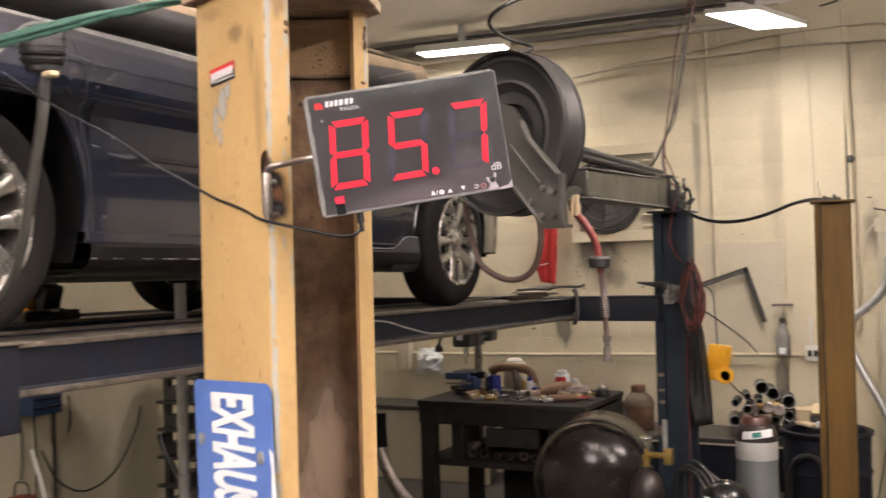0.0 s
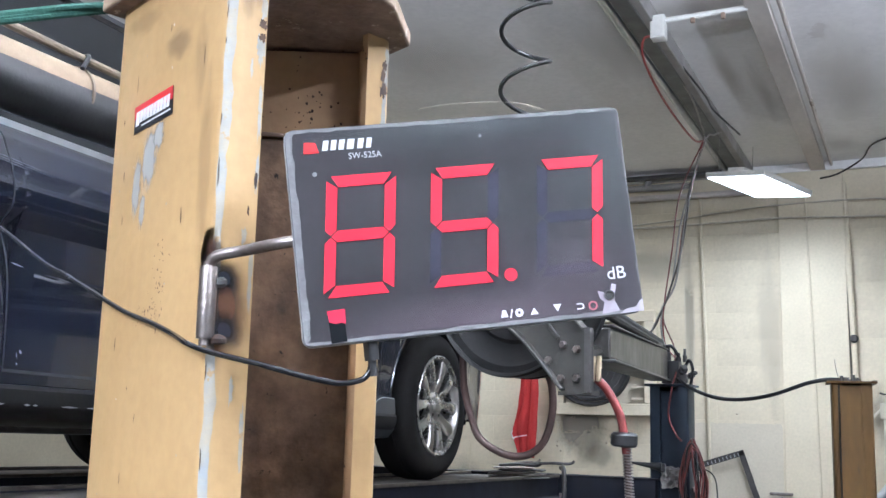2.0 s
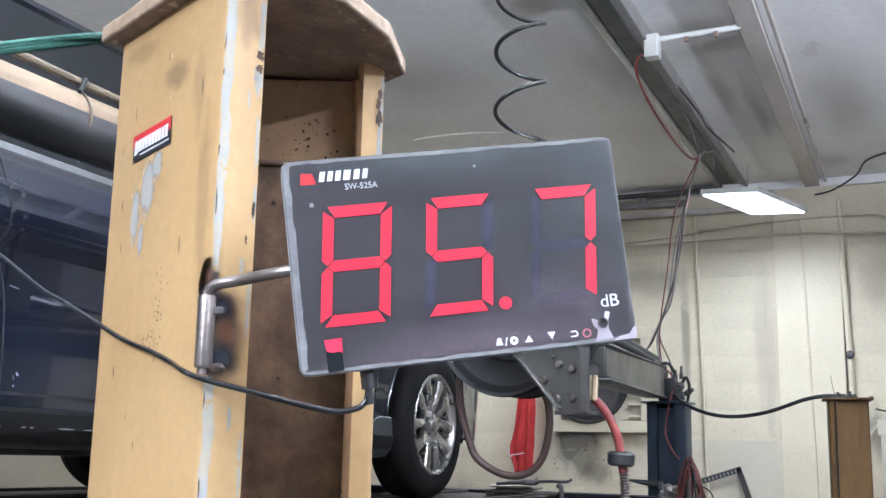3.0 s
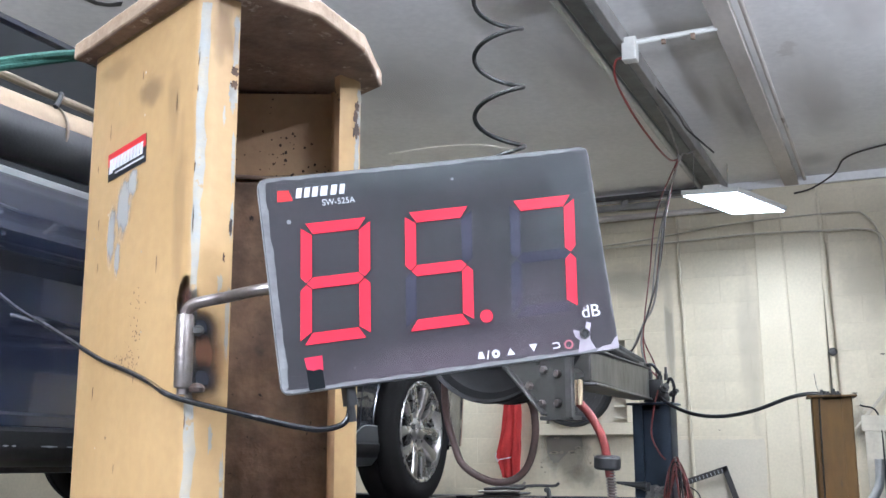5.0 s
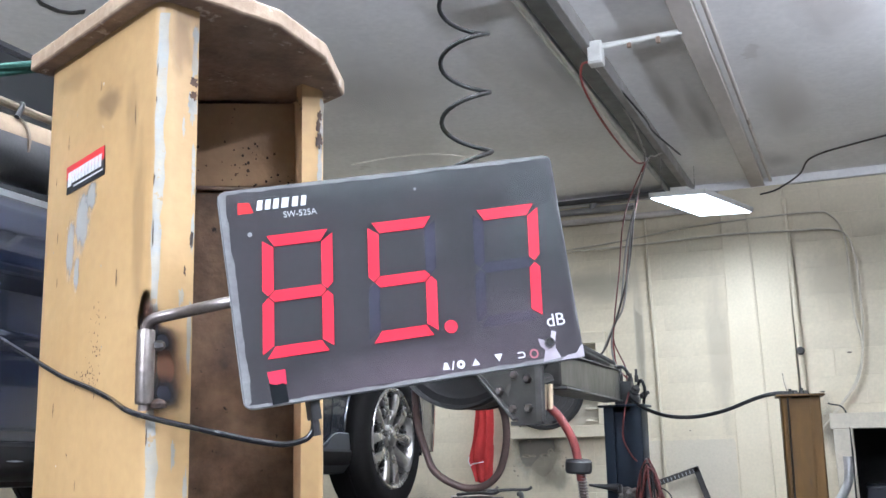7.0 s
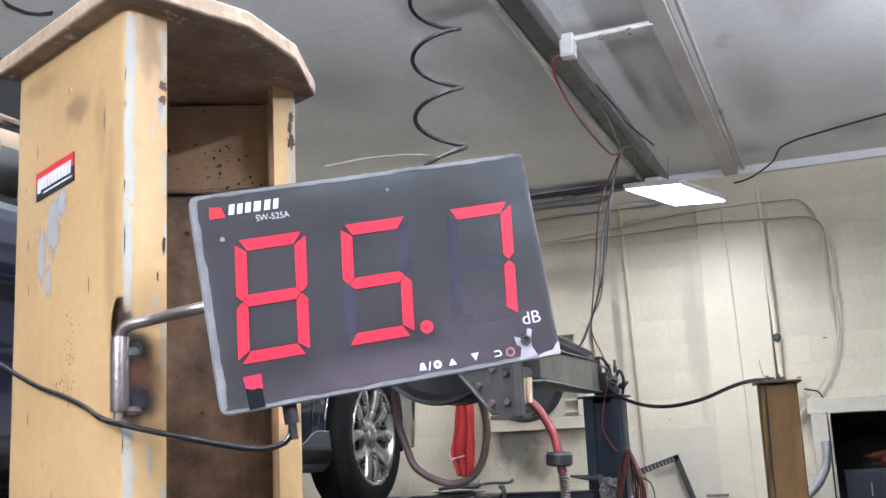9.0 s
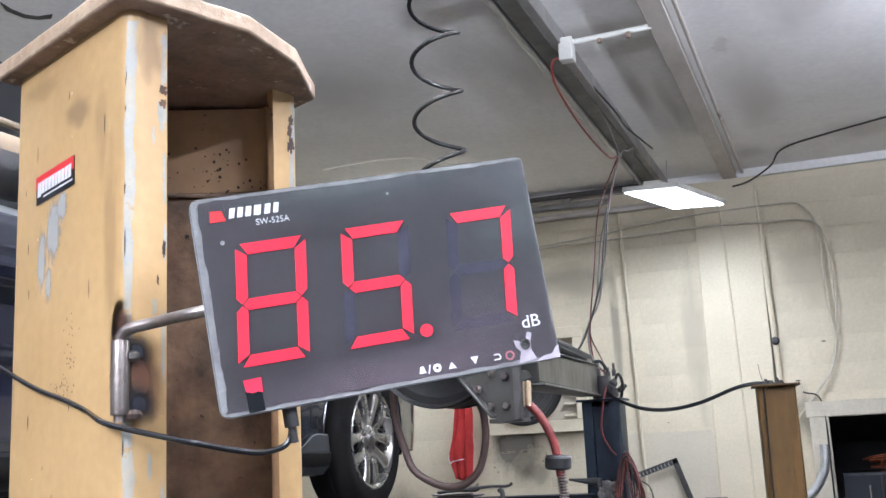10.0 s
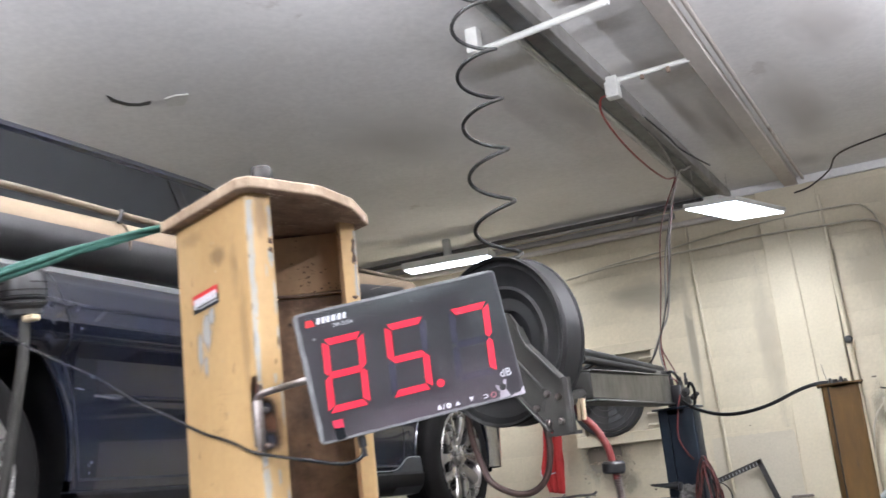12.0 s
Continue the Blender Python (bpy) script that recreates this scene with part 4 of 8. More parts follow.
def body_rows(flip):
    rows = []
    for y in stations:
        lo, hi = max(arch_z(y), SILL_Z), belt_z(y)
        zs = sorted({lo, hi} | {z for z, _ in SIDE if lo + 0.004 < z < hi - 0.004})
        n = 60
        row = []
        for k in range(n + 1):
            t = k / n * (len(zs) - 1)
            i = min(int(t), len(zs) - 2)
            z = zs[i] + (zs[i + 1] - zs[i]) * (t - i)
            p = (side_x(z) - taper(y), y, z)
            row.append(mirrored(p) if flip else p)
        rows.append(row)
    return rows


bm = sheet(body_rows(False))
sheet(body_rows(True), bm)
# bonnet, ends and floor pan
top = []
for y in stations:
    if y >= 4.85:
        e = side_x(belt_z(y)) - taper(y)
        top.append([(e + (2 * (CAR_MID - e)) * k / 12, y, belt_z(y) + 0.07 * math.sin(math.pi * k / 12) ** 0.6) for k in range(13)])
sheet(top, bm)
for y in (stations[0], stations[-1]):
    rows = []
    for k in range(9):
        z = 1.95 + (belt_z(y) - 1.95) * k / 8
        e = side_x(z) - taper(y)
        rows.append([(e + 2 * (CAR_MID - e) * j / 10, y + (0.10 if y > 4 else -0.10) * math.sin(math.pi * j / 10), z) for j in range(11)])
    sheet(rows, bm)
part("body", bm, M_CARBLUE, car)
# sill and lower cladding
for flip in (False, True):
    rows = []
    for y in [y for y in stations if HUBS[0] + 0.44 <= y <= HUBS[1] - 0.427]:
        prof = [(-2.272, 1.966), (-2.262, 1.955), (-2.264, 1.925), (-2.275, 1.905), (-2.31, 1.882), (-2.37, 1.868), (-2.52, 1.862)]
        rows.append([mirrored((x, y, z)) if flip else (x, y, z) for x, z in prof])
    part("sill", sheet(rows), M_CLAD, car)
for h, hz, ar, flat in ARCHES:
    for flip in (False, True):
        rows, lining = [], []
        for a in range(-8, 189, 7):
            ca, sa = math.cos(radians(a)), math.sin(radians(a))
            row, inner = [], []
            for r, out in ((ar + 0.014, -0.003), (ar + 0.010, 0.004), (ar + 0.003, 0.005), (ar - 0.005, 0.0), (ar - 0.006, -0.012)):
                z = min(hz + r * sa, flat + r - ar)
                p = (side_x(z) + out - taper(h + r * ca), h + r * ca, z)
                row.append(mirrored(p) if flip else p)
            for r, out in ((ar - 0.005, -0.011), (ar - 0.002, -0.10)):
                z = min(hz + r * sa, flat + r - ar)
                p = (side_x(z) + out - taper(h + r * ca), h + r * ca, z)
                inner.append(mirrored(p) if flip else p)
            rows.append(row)
            lining.append(inner)
        part("arch_trim", sheet(rows), M_CARBLUE, car)
        part("arch_lining", sheet(lining), M_CLAD, car)
        rows = [[(mirrored(p) if flip else p) for p in ((-2.33, h + (ar + 0.002) * math.cos(radians(a)), min(flat, hz + (ar + 0.002) * math.sin(radians(a)))), (-2.75, h + (ar + 0.002) * math.cos(radians(a)), min(flat, hz + (ar + 0.002) * math.sin(radians(a)))), (-2.75, h, hz))] for a in range(-20, 201, 10)]
        part("wheel_housing", sheet(rows), M_CLAD, car)
rows = []
for y in (4.60, 4.66, 4.72, 4.78, 4.84, 4.862):
    lift = 0.075 * max(0.0, min(1.0, (y - 4.64) / 0.09))
    rows.append([(side_x(2.0) + d, y, z) for d, z in ((-0.004, 1.965 + lift), (0.016, 1.960 + lift), (0.022, 1.94 + 0.5 * lift), (0.018, 1.90), (-0.01, 1.865), (-0.06, 1.860))])
part("corner_guard", sheet(rows), M_GUARD, car, "satin dark grey guard ahead of the wheel")
part("sill_strip", pipe_bm([(side_x(1.975) + 0.004, y, 1.975) for y in (4.30, 4.45, 4.58)] + [(side_x(2.0) + 0.012, 4.64, 1.985), (side_x(2.03) + 0.016, 4.73, 2.032), (side_x(2.03) + 0.016, 4.85, 2.034)], 0.0022, 6, 4), M_GALV, car, "thin bright strip along the sill")
part("floor_pan", box_bm((CAR_MID, 3.70, 1.93), (1.45, 4.4, 0.10), None, 0.03, 2), M_CLAD, car)
for x in (-2.62, -3.5):
    part("frame_rail", box_bm((x, 3.7, 1.878), (0.08, 2.4, 0.06), None, 0.01), M_DARKSTEEL, car)
part("exhaust_pipe", pipe_bm([(-2.9, 2.2, 1.87), (-2.85, 3.0, 1.868), (-2.8, 3.8, 1.87), (-2.82, 4.8, 1.88)], 0.028, 12, 5), M_DARKSTEEL, car)
# door moulding, shut lines and handle line
for y0, y1 in ((2.74, 3.62), (3.70, 4.62)):
    rows = []
    for i in range(13):
        y = y0 + (y1 - y0) * i / 12
        e = min(1.0, 6 * i / 12, 6 * (12 - i) / 12)
        rows.append([(side_x(z) + d * e, y, z) for z, d in ((2.262, 0.001), (2.254, 0.011), (2.232, 0.012), (2.206, 0.001))])
    part("door_moulding", sheet(rows), M_CARBLUE, car)
def gap_y(z, y):
    """The rear door's shut line curves round the wheel opening."""
    return y if y > 3 else 2.682 - 0.022 * max(0.0, (z - 2.0) / 0.2) ** 1.2 - 0.030 * max(0.0, (z - 2.2) / 0.16) ** 2 if z < 2.36 else 2.61


for y in (2.668, 3.66, 4.72):
    zs = [max(arch_z(gap_y(2.0, y)), 2.006) + (2.64 - max(arch_z(gap_y(2.0, y)), 2.006)) * k / 44 for k in range(45)]
    part("shut_line", sheet([[(side_x(z) + 0.0012, gap_y(z, y) - 0.0028, z), (side_x(z) + 0.0012, gap_y(z, y) + 0.0028, z)] for z in zs]), M_BLACK, car)
part("shut_line", sheet([[(side_x(1.998) + 0.0015, y, 1.998 - 0.003 * (y - 2.68)), (side_x(2.005) + 0.0015, y, 2.0065 - 0.003 * (y - 2.68))] for y in (2.68, 3.2, 4.0, 4.85)]), M_BLACK, car)
# pale scratches and stone chips in the paint
M_SCRATCH = mat("scratched_clear_coat", (0.22, 0.22, 0.235), 0.5, 0, (0.10, 0.10, 0.112), 60, 0.9, 200, 0.1)
for y0, y1, z0, z1, h in ((2.545, 2.735, 2.545, 2.529, 0.0022), (2.56, 2.75, 2.536, 2.521, 0.0016), (2.57, 2.70, 2.528, 2.518, 0.0014), (2.727, 2.737, 2.055, 2.050, 0.010), (2.718, 2.724, 2.050, 2.036, 0.008), (2.722, 2.728, 2.022, 2.021, 0.006),
                          (2.90, 2.93, 2.245, 2.243, 0.0022), (2.66, 2.70, 2.276, 2.270, 0.004)):
    part("paint_scratch", sheet([[(side_x(z) + 0.0014, y, z - h / 2 * k), (side_x(z) + 0.0014, y, z + h / 2 * k)] for y, z, k in ((y0, z0, 0.2), (0.7 * y0 + 0.3 * y1, 0.7 * z0 + 0.3 * z1, 1.0), (0.3 * y0 + 0.7 * y1, 0.3 * z0 + 0.7 * z1, 0.8), (y1, z1, 0.2))]), M_SCRATCH, car)
for y0, y1 in ((2.635, 2.665), (2.73, 2.75), (2.76, 2.775), (2.86, 2.92), (2.955, 3.05), (3.085, 3.16)):
    part("paint_scratch", sheet([[(-2.2625, y, 1.917 - k), (-2.2625, y, 1.917 + k)] for y, k in ((y0, 0.0008), ((y0 + y1) / 2, 0.003), (y1, 0.0008))]), M_SCRATCH, car)


def belt_strip(flip):
    rows = []
    for i in range(40):
        y = 1.5 + 3.35 * i / 39
        prof = [(-2.345, 2.644), (-2.343, 2.660), (-2.356, 2.668), (-2.372, 2.664)]
        rows.append([mirrored((x - taper(y), y, z)) if flip else (x - taper(y), y, z) for x, z in prof])
    return sheet(rows)


for flip in (False, True):
    part("belt_trim", belt_strip(flip), M_GALV, car, "bright window belt trim")


def roof_z(y):
    """The side window's upper edge along the car."""
    if y < 3.75:
        return 3.235 - 0.06 * ((3.75 - y) / 2.2) ** 2
    return max(2.66, 3.235 - 0.575 * max(0, (y - 3.75) / 1.35) ** 1.5)


def pillar_x(z):
    return -2.37 - 0.28 * (z - 2.66) / 0.575


ys = [1.35 + 0.05 * i for i in range(76)]
for flip in (False, True):
    rows = []
    for y in ys:
        row = [(pillar_x(z) - taper(y), y, z) for z in [2.655 + (roof_z(y) - 2.655) * k / 6 for k in range(7)]]
        rows.append([mirrored(p) if flip else p for p in row])
    part("side_glass", sheet(rows), M_GLASS, car, "dark tinted side windows")
    rows = []
    for y in ys:
        z = roof_z(y)
        prof = ((0.004, -0.012), (0.010, 0.004), (0.0, 0.026), (-0.05, 0.046))
        row = [(pillar_x(z) - taper(y) + dx, y, z + dz) for dx, dz in prof]
        rows.append([mirrored(p) if flip else p for p in row])
    part("roof_rail", sheet(rows), M_CARBLUE, car)
for y in (2.50, 3.50):
    rows = [[(pillar_x(z) + 0.004, y + dy + 0.12 * (z - 2.66), z) for dy in (-0.03, 0.03)] for z in [2.66 + 0.56 * k / 6 for k in range(7)]]
    part("window_pillar", sheet(rows), M_BLACK, car)
rows = []
for y in ys:
    z = roof_z(y) + 0.046
    e = pillar_x(roof_z(y)) - taper(y) - 0.05
    rows.append([(e + 2 * (CAR_MID - e) * k / 10, y, z + 0.035 * math.sin(math.pi * k / 10)) for k in range(11)])
bm = sheet(rows[: 50])
part("roof", bm, M_CARBLUE, car)
part("windscreen", sheet(rows[49:]), M_GLASS, car)
rows = []
for k in range(9):
    z = 2.62 + (roof_z(ys[0]) + 0.04 - 2.62) * k / 8
    e = pillar_x(z) - taper(ys[0])
    rows.append([(e + 2 * (CAR_MID - e) * j / 8, ys[0] - 0.12 * (1 - k / 8), z) for j in range(9)])
part("rear_glass", sheet(rows), M_GLASS, car)


def build_wheel():
    """A wheel with its outer face towards +x, hub at the origin."""
    w = tagged(new("wheel"), kind="")
    turn = pose(0, 0, 0, 0, 90, 0)
    bm = bmesh.new()
    prof = [(0.236, -0.02), (0.240, -0.006), (0.262, 0.0), (0.295, 0.002), (0.325, -0.010), (0.338, -0.026), (0.347, -0.050), (0.347, -0.075), (0.340, -0.078), (0.340, -0.084), (0.347, -0.088), (0.347, -0.150), (0.338, -0.190), (0.30, -0.215), (0.25, -0.21), (0.236, -0.19)]
    lathe(bm, prof, turn, 72, True)
    part("tyre", bm, M_RUBBER, w)
    bm = bmesh.new()
    lathe(bm, [(0.238, -0.004), (0.232, 0.0), (0.222, -0.004), (0.216, -0.016), (0.210, -0.05), (0.205, -0.17), (0.235, -0.19), (0.240, -0.19), (0.240, -0.02)], turn, 64, True)
    part("rim", bm, M_ALLOY, w)
    # dark disc closing the gaps between the spokes
    bm = bmesh.new()
    lathe(bm, [(0.0, -0.085), (0.15, -0.085), (0.205, -0.10), (0.205, -0.12), (0.0, -0.12)], turn, 40)
    part("brake_backing", bm, M_ALLOYDARK, w)
    for i in range(5):
        a0 = 2 * math.pi * i / 5 + 0.31
        ca, sa = math.cos(a0), math.sin(a0)
        for sgn in (-1, 1):
            rows = []
            for k in range(13):
                t = k / 12
                r = 0.040 + 0.182 * t
                off = sgn * (0.024 + 0.016 * min(1.0, t * 2.2) + 0.020 * t * t)
                half = 0.0262 - 0.0055 * math.sin(math.pi * min(1.0, t * 1.15)) + 0.006 * t ** 3
                x = -0.030 + 0.020 * math.sin(math.pi * t * 0.72)
                row = []
                for dx, ww in ((-0.034, 0.9), (-0.010, 1.0), (-0.001, 0.78), (0.003, 0.1 * sgn), (-0.003, -0.78), (-0.012, -1.0), (-0.034, -0.9)):
                    v = off + ww * half
                    row.append((x + dx, r * ca - v * sa, r * sa + v * ca))
                rows.append(row)
            part("spoke", sheet(rows), M_ALLOY, w)
    bm = bmesh.new()
    lathe(bm, [(0.075, -0.05), (0.075, -0.032), (0.060, -0.022), (0.036, -0.018), (0.034, -0.006), (0.026, -0.002), (0.0, -0.001)], turn, 32)
    hub = part("hub", bm, M_ALLOY, w)
    for i in range(5):
        a = 2 * math.pi * (i + 0.5) / 5 + 0.31
        bm = bmesh.new()
        lathe(bm, [(0.010, 0), (0.010, 0.012), (0.006, 0.016), (0, 0.016)], pose(-0.034, 0.054 * math.cos(a), 0.054 * math.sin(a), 0, 90, 0), 6)
        part("lug_nut", bm, M_DARKSTEEL, hub)
    return w


wheel = build_wheel()
wheel.parent = car
wheel.matrix_basis = pose(-2.272, HUBS[0], HUB_Z)
for x, y, rz, spin in ((-2.252, HUBS[1], 0, 36), (2 * CAR_MID + 2.252, HUBS[0], 180, 40), (2 * CAR_MID + 2.232, HUBS[1] - 0.06, 172, 10)):
    copy_thing(wheel, pose(x, y, HUB_Z - (0.03 if rz else 0), 0, 0, rz) @ pose(0, 0, 0, spin, 0, 0))

# ---- the four post lift ----
RW_TOP = 1.672


def runway(x0, x1, label, drop=0.0):
    r = tagged(new("lift_runway"), label, "lift runway", "runways of the lift")
    r.matrix_world = LEAN @ UNLEAN @ pose(0, 0, -drop)
    y0, y1 = 1.2, 6.50
    part("deck", box_bm(((x0 + x1) / 2, (y0 + y1) / 2, RW_TOP - 0.006), (x1 - x0 - 0.02, y1 - y0, 0.012), None, 0.002), M_DECK, r)
    for x, s in ((x1, 1), (x0, -1)):
        prof = [(0.0, 0.014), (0.010, 0.016), (0.014, 0.006), (0.006, -0.012), (0.004, -0.098), (0.016, -0.108), (0.016, -0.124), (-0.006, -0.126), (-0.03, -0.118), (-0.012, -0.10), (-0.010, 0.0)]
        bm = prism([(s * a, b) for a, b in prof], -y1, -y0, Matrix(((1, 0, 0, x), (0, 0, -1, 0), (0, 1, 0, RW_TOP), (0, 0, 0, 1))))
        rail = part("side_rail", bm, M_NAVY, r)
        part("top_lip", box_bm((x + s * 0.005, (y0 + y1) / 2, RW_TOP + 0.010), (0.022, y1 - y0 + 0.002, 0.015), None, 0.004, 2), M_SCUFF, rail, "scuffed brown upper edge")
        part("bottom_flange", box_bm((x + s * 0.006, (y0 + y1) / 2, RW_TOP - 0.117), (0.028, y1 - y0 + 0.002, 0.020), None, 0.005, 2), M_SCUFF, rail, "scuffed brown lower flange")
    for i in range(9):
        part("cross_rib", box_bm(((x0 + x1) / 2, y0 + 0.3 + i * 0.6, RW_TOP - 0.05), (x1 - x0 - 0.03, 0.05, 0.07)), M_NAVY, r)
    return r


runway(-2.60, -2.065, "navy steel lift runway with scuffed rail and grimy deck")
runway(-4.38, -3.74, "navy steel lift runway on the far side of the car", 0.03)
end = tagged(new("runway_stop"), "navy steel box bracket on the runway's near end", "bracket")
part("box", box_bm((-2.035, 1.68, 1.600), (0.05, 0.92, 0.226), None, 0.006, 2), M_NAVY, end)
part("lip", box_bm((-2.028, 1.68, 1.718), (0.060, 0.94, 0.010), None, 0.003), M_SCUFF, end)
beam = thing("lift_cross_beam", "navy steel cross beam carrying the runways between the posts", "lift beam")
part("web", box_bm((-3.0, 6.66, 1.568), (2.95, 0.14, 0.150), None, 0.006, 2), M_NAVY, beam)
part("flange", box_bm((-3.0, 6.66, 1.646), (2.97, 0.16, 0.008), None, 0.002), M_NAVY, beam)


def plain_column(name, label, x0, x1, y, depth, height, material, turn=0.0):
    """A lipped channel column with a top plate, its open side facing -y."""
    col = thing(name, label, "lift column", ((x0 + x1) / 2, y, 0), rz=turn, group="lift posts")
    w = x1 - x0
    lip = w * 0.27
    path = [(-w / 2 + lip, 0), (-w / 2, 0), (-w / 2, depth), (w / 2, depth), (w / 2, 0), (w / 2 - lip, 0)]
    path = path[::-1]
    part("shaft", prism(channel(path, 0.008, 0.014, 3), 0, height), material, col)
    part("inner_slide", box_bm((0, 0.05, height / 2), (w - 2 * lip + 0.01, 0.03, height - 0.05), None, 0.004), material, col)
    soften(part("top_plate", box_bm((0, depth / 2 - 0.01, height + 0.006), (w + 0.045, depth + 0.05, 0.012)), material, col), 0.003, 1)
    return col


green = plain_column("lift_post", "dark blue-green steel lift post with chipped labels", -1.572, -1.352, 6.66, 0.19, 2.165, M_BLUEGREEN)
tan_post = plain_column("lift_post", "old ochre steel lift post with worn brown paint", -0.578, -0.382, 6.42, 0.19, 2.175, M_YELLOW_OLD, 6)
part("front_cover", box_bm((0, 0.012, 1.085), (0.115, 0.016, 2.165), None, 0.003), M_YELLOW_OLD, tan_post)
for z, w, h in ((1.155, 0.024, 0.013), (1.06, 0.022, 0.010), (0.985, 0.020, 0.012), (0.80, 0.030, 0.036)):
    flakes = bmesh.new()
    pts = []
    for i in range(14):
        a = 2 * math.pi * i / 14
        r = 1 + 0.5 * noise.noise((math.cos(a) * 2 + z * 9, math.sin(a) * 2, z * 5))
        pts.append(flakes.verts.new((-0.075 + w * r * math.cos(a), -0.0008, z + h * r * math.sin(a))))
    flakes.faces.new(pts)
    part("label_remains", flakes, M_RUST, green, "faded label scraps")
# bolts and cable clamp on the ochre post, and the hose loop between the posts
for i, (dx, dy, h) in enumerate(((-0.045, 0.05, 0.03), (-0.015, 0.06, 0.022), (0.012, 0.05, 0.034), (0.035, 0.07, 0.022), (-0.03, 0.10, 0.025))):
    bm = bmesh.new()
    lathe(bm, [(0.013, 0), (0.013, h * 0.6), (0.008, h * 0.6), (0.008, h), (0, h)], pose(dx, dy, 2.187), 6)
    part("bolt", bm, M_BLACK, tan_post)
part("clamp_bar", box_bm((-0.01, 0.06, 2.192), (0.11, 0.03, 0.010), None, 0.002), M_BLACK, tan_post)
part("wire_end", pipe_bm([(-0.055, 0.05, 2.19), (-0.07, 0.05, 2.25), (-0.075, 0.05, 2.30)], 0.0018, 6), M_DARKSTEEL, tan_post)
part("loose_lead", pipe_bm([(-0.062, -0.006, 2.17), (-0.066, -0.008, 1.6), (-0.060, -0.008, 1.0), (-0.066, -0.008, 0.3)], 0.004, 8), M_CABLE, tan_post)
loop = thing("post_hose", "black hose sagging between the two lift posts", "hose")
part("hose", pipe_bm([(-1.44, 6.70, 2.23), (-1.34, 6.62, 2.16), (-1.20, 6.58, 2.105), (-1.05, 6.56, 2.092), (-0.88, 6.52, 2.118), (-0.70, 6.48, 2.178), (-0.60, 6.47, 2.197), (-0.53, 6.47, 2.195)], 0.0105, 10, 8), M_CABLE, loop)

# ---- the boom with the hose reel ----
boom = thing("reel_boom", "oily grey steel boom running from the post to the hose reel", "boom")
A, B = Vector((-0.985, 3.52, 2.145)), Vector((-1.50, 6.62, 2.285))
WEB_W = 0.042
ALONG = (B - A).normalized()
SIDE_W = ALONG.cross(Vector((0, 0, 1))).normalized()


def tapered(name, near, far, half, material):
    """A straight bar from A to B; near and far give its lower and upper edge."""
    bm = bmesh.new()
    rings = []
    for p, (lo, hi) in ((A, near), (B, far)):
        rings.append([bm.verts.new(p + SIDE_W * s * half + Vector((0, 0, h))) for s, h in ((-1, lo), (1, lo), (1, hi), (-1, hi))])
    for k in range(4):
        bm.faces.new((rings[0][k], rings[0][(k + 1) % 4], rings[1][(k + 1) % 4], rings[1][k]))
    bm.faces.new(rings[0])
    bm.faces.new(rings[1])
    return soften(part(name, bm, material, boom), 0.006, 2)


tapered("girder", (-0.042, 0.046), (-0.082, 0.082), WEB_W, M_BOOM)
tapered("lower_flange", (-0.052, -0.042), (-0.094, -0.082), 0.058, M_GREYARM)
tapered("upper_flange", (0.046, 0.054), (0.082, 0.090), 0.050, M_BOOM)
part("upper_rail", pipe_bm([A + Vector((-0.01, 0.0, 0.115)), B + Vector((0, 0, 0.125))], 0.022, 12, 2), M_RAIL, boom)
part("upper_rail", pipe_bm([A + Vector((0.02, 0.0, 0.088)), B + Vector((0.02, 0, 0.100))], 0.014, 10, 2), M_RAIL, boom)
part("junction_box", box_bm((-1.415, 5.97, 2.275), (0.125, 0.15, 0.165), None, 0.008, 2), M_GREYARM, boom)
valve = thing("hydraulic_valve", "black hydraulic valve block on top of the blue-green post", "valve")
bm = bmesh.new()
block(bm, (-1.455, 6.72, 2.245), (0.10, 0.10, 0.13), None, 0.01, 2)
part("block", bm, M_BLACK, valve)
for dx, dy, h, r in ((-0.02, 0.0, 0.10, 0.018), (0.045, -0.03, 0.05, 0.016), (0.075, 0.0, 0.075, 0.012), (-0.06, 0.02, 0.05, 0.015)):
    bm = bmesh.new()
    lathe(bm, [(r, 0), (r, h * 0.5), (r * 0.65, h * 0.55), (r * 0.65, h), (0, h)], pose(-1.455 + dx, 6.72 + dy, 2.305), 8)
    part("fitting", bm, M_DARKSTEEL, valve)
for k, (dx, dz, r) in enumerate(((-0.075, 2.27, 0.022), (0.07, 2.25, 0.024), (0.11, 2.22, 0.017))):
    bm = bmesh.new()
    lathe(bm, [(0, 0), (r, 0), (r * 1.1, 0.008), (r * 1.1, 0.03), (r * 0.7, 0.034), (r * 0.7, 0.06), (0, 0.06)], pose(-1.455 + dx, 6.67, dz, 70, 0, 25 * k), 8)
    part("fitting", bm, M_DARKSTEEL, valve)
for k, pts in enumerate(([(-1.53, 6.68, 2.30), (-1.50, 6.64, 2.37), (-1.44, 6.64, 2.39), (-1.40, 6.66, 2.33)], [(-1.37, 6.67, 2.27), (-1.34, 6.64, 2.31), (-1.32, 6.64, 2.26), (-1.335, 6.66, 2.18)], [(-1.47, 6.66, 2.36), (-1.51, 6.62, 2.42), (-1.56, 6.60, 2.38)])):
    part("hose_stub", pipe_bm(pts, 0.009, 8, 6), M_CABLE, valve)
part("fitting", box_bm((-1.385, 6.70, 2.21), (0.05, 0.06, 0.05), None, 0.006, 2), M_DARKSTEEL, valve)

AX = Vector((0.31, 0.95, 0.0)).normalized()
RC = Vector((-1.158, 3.30, 2.305))
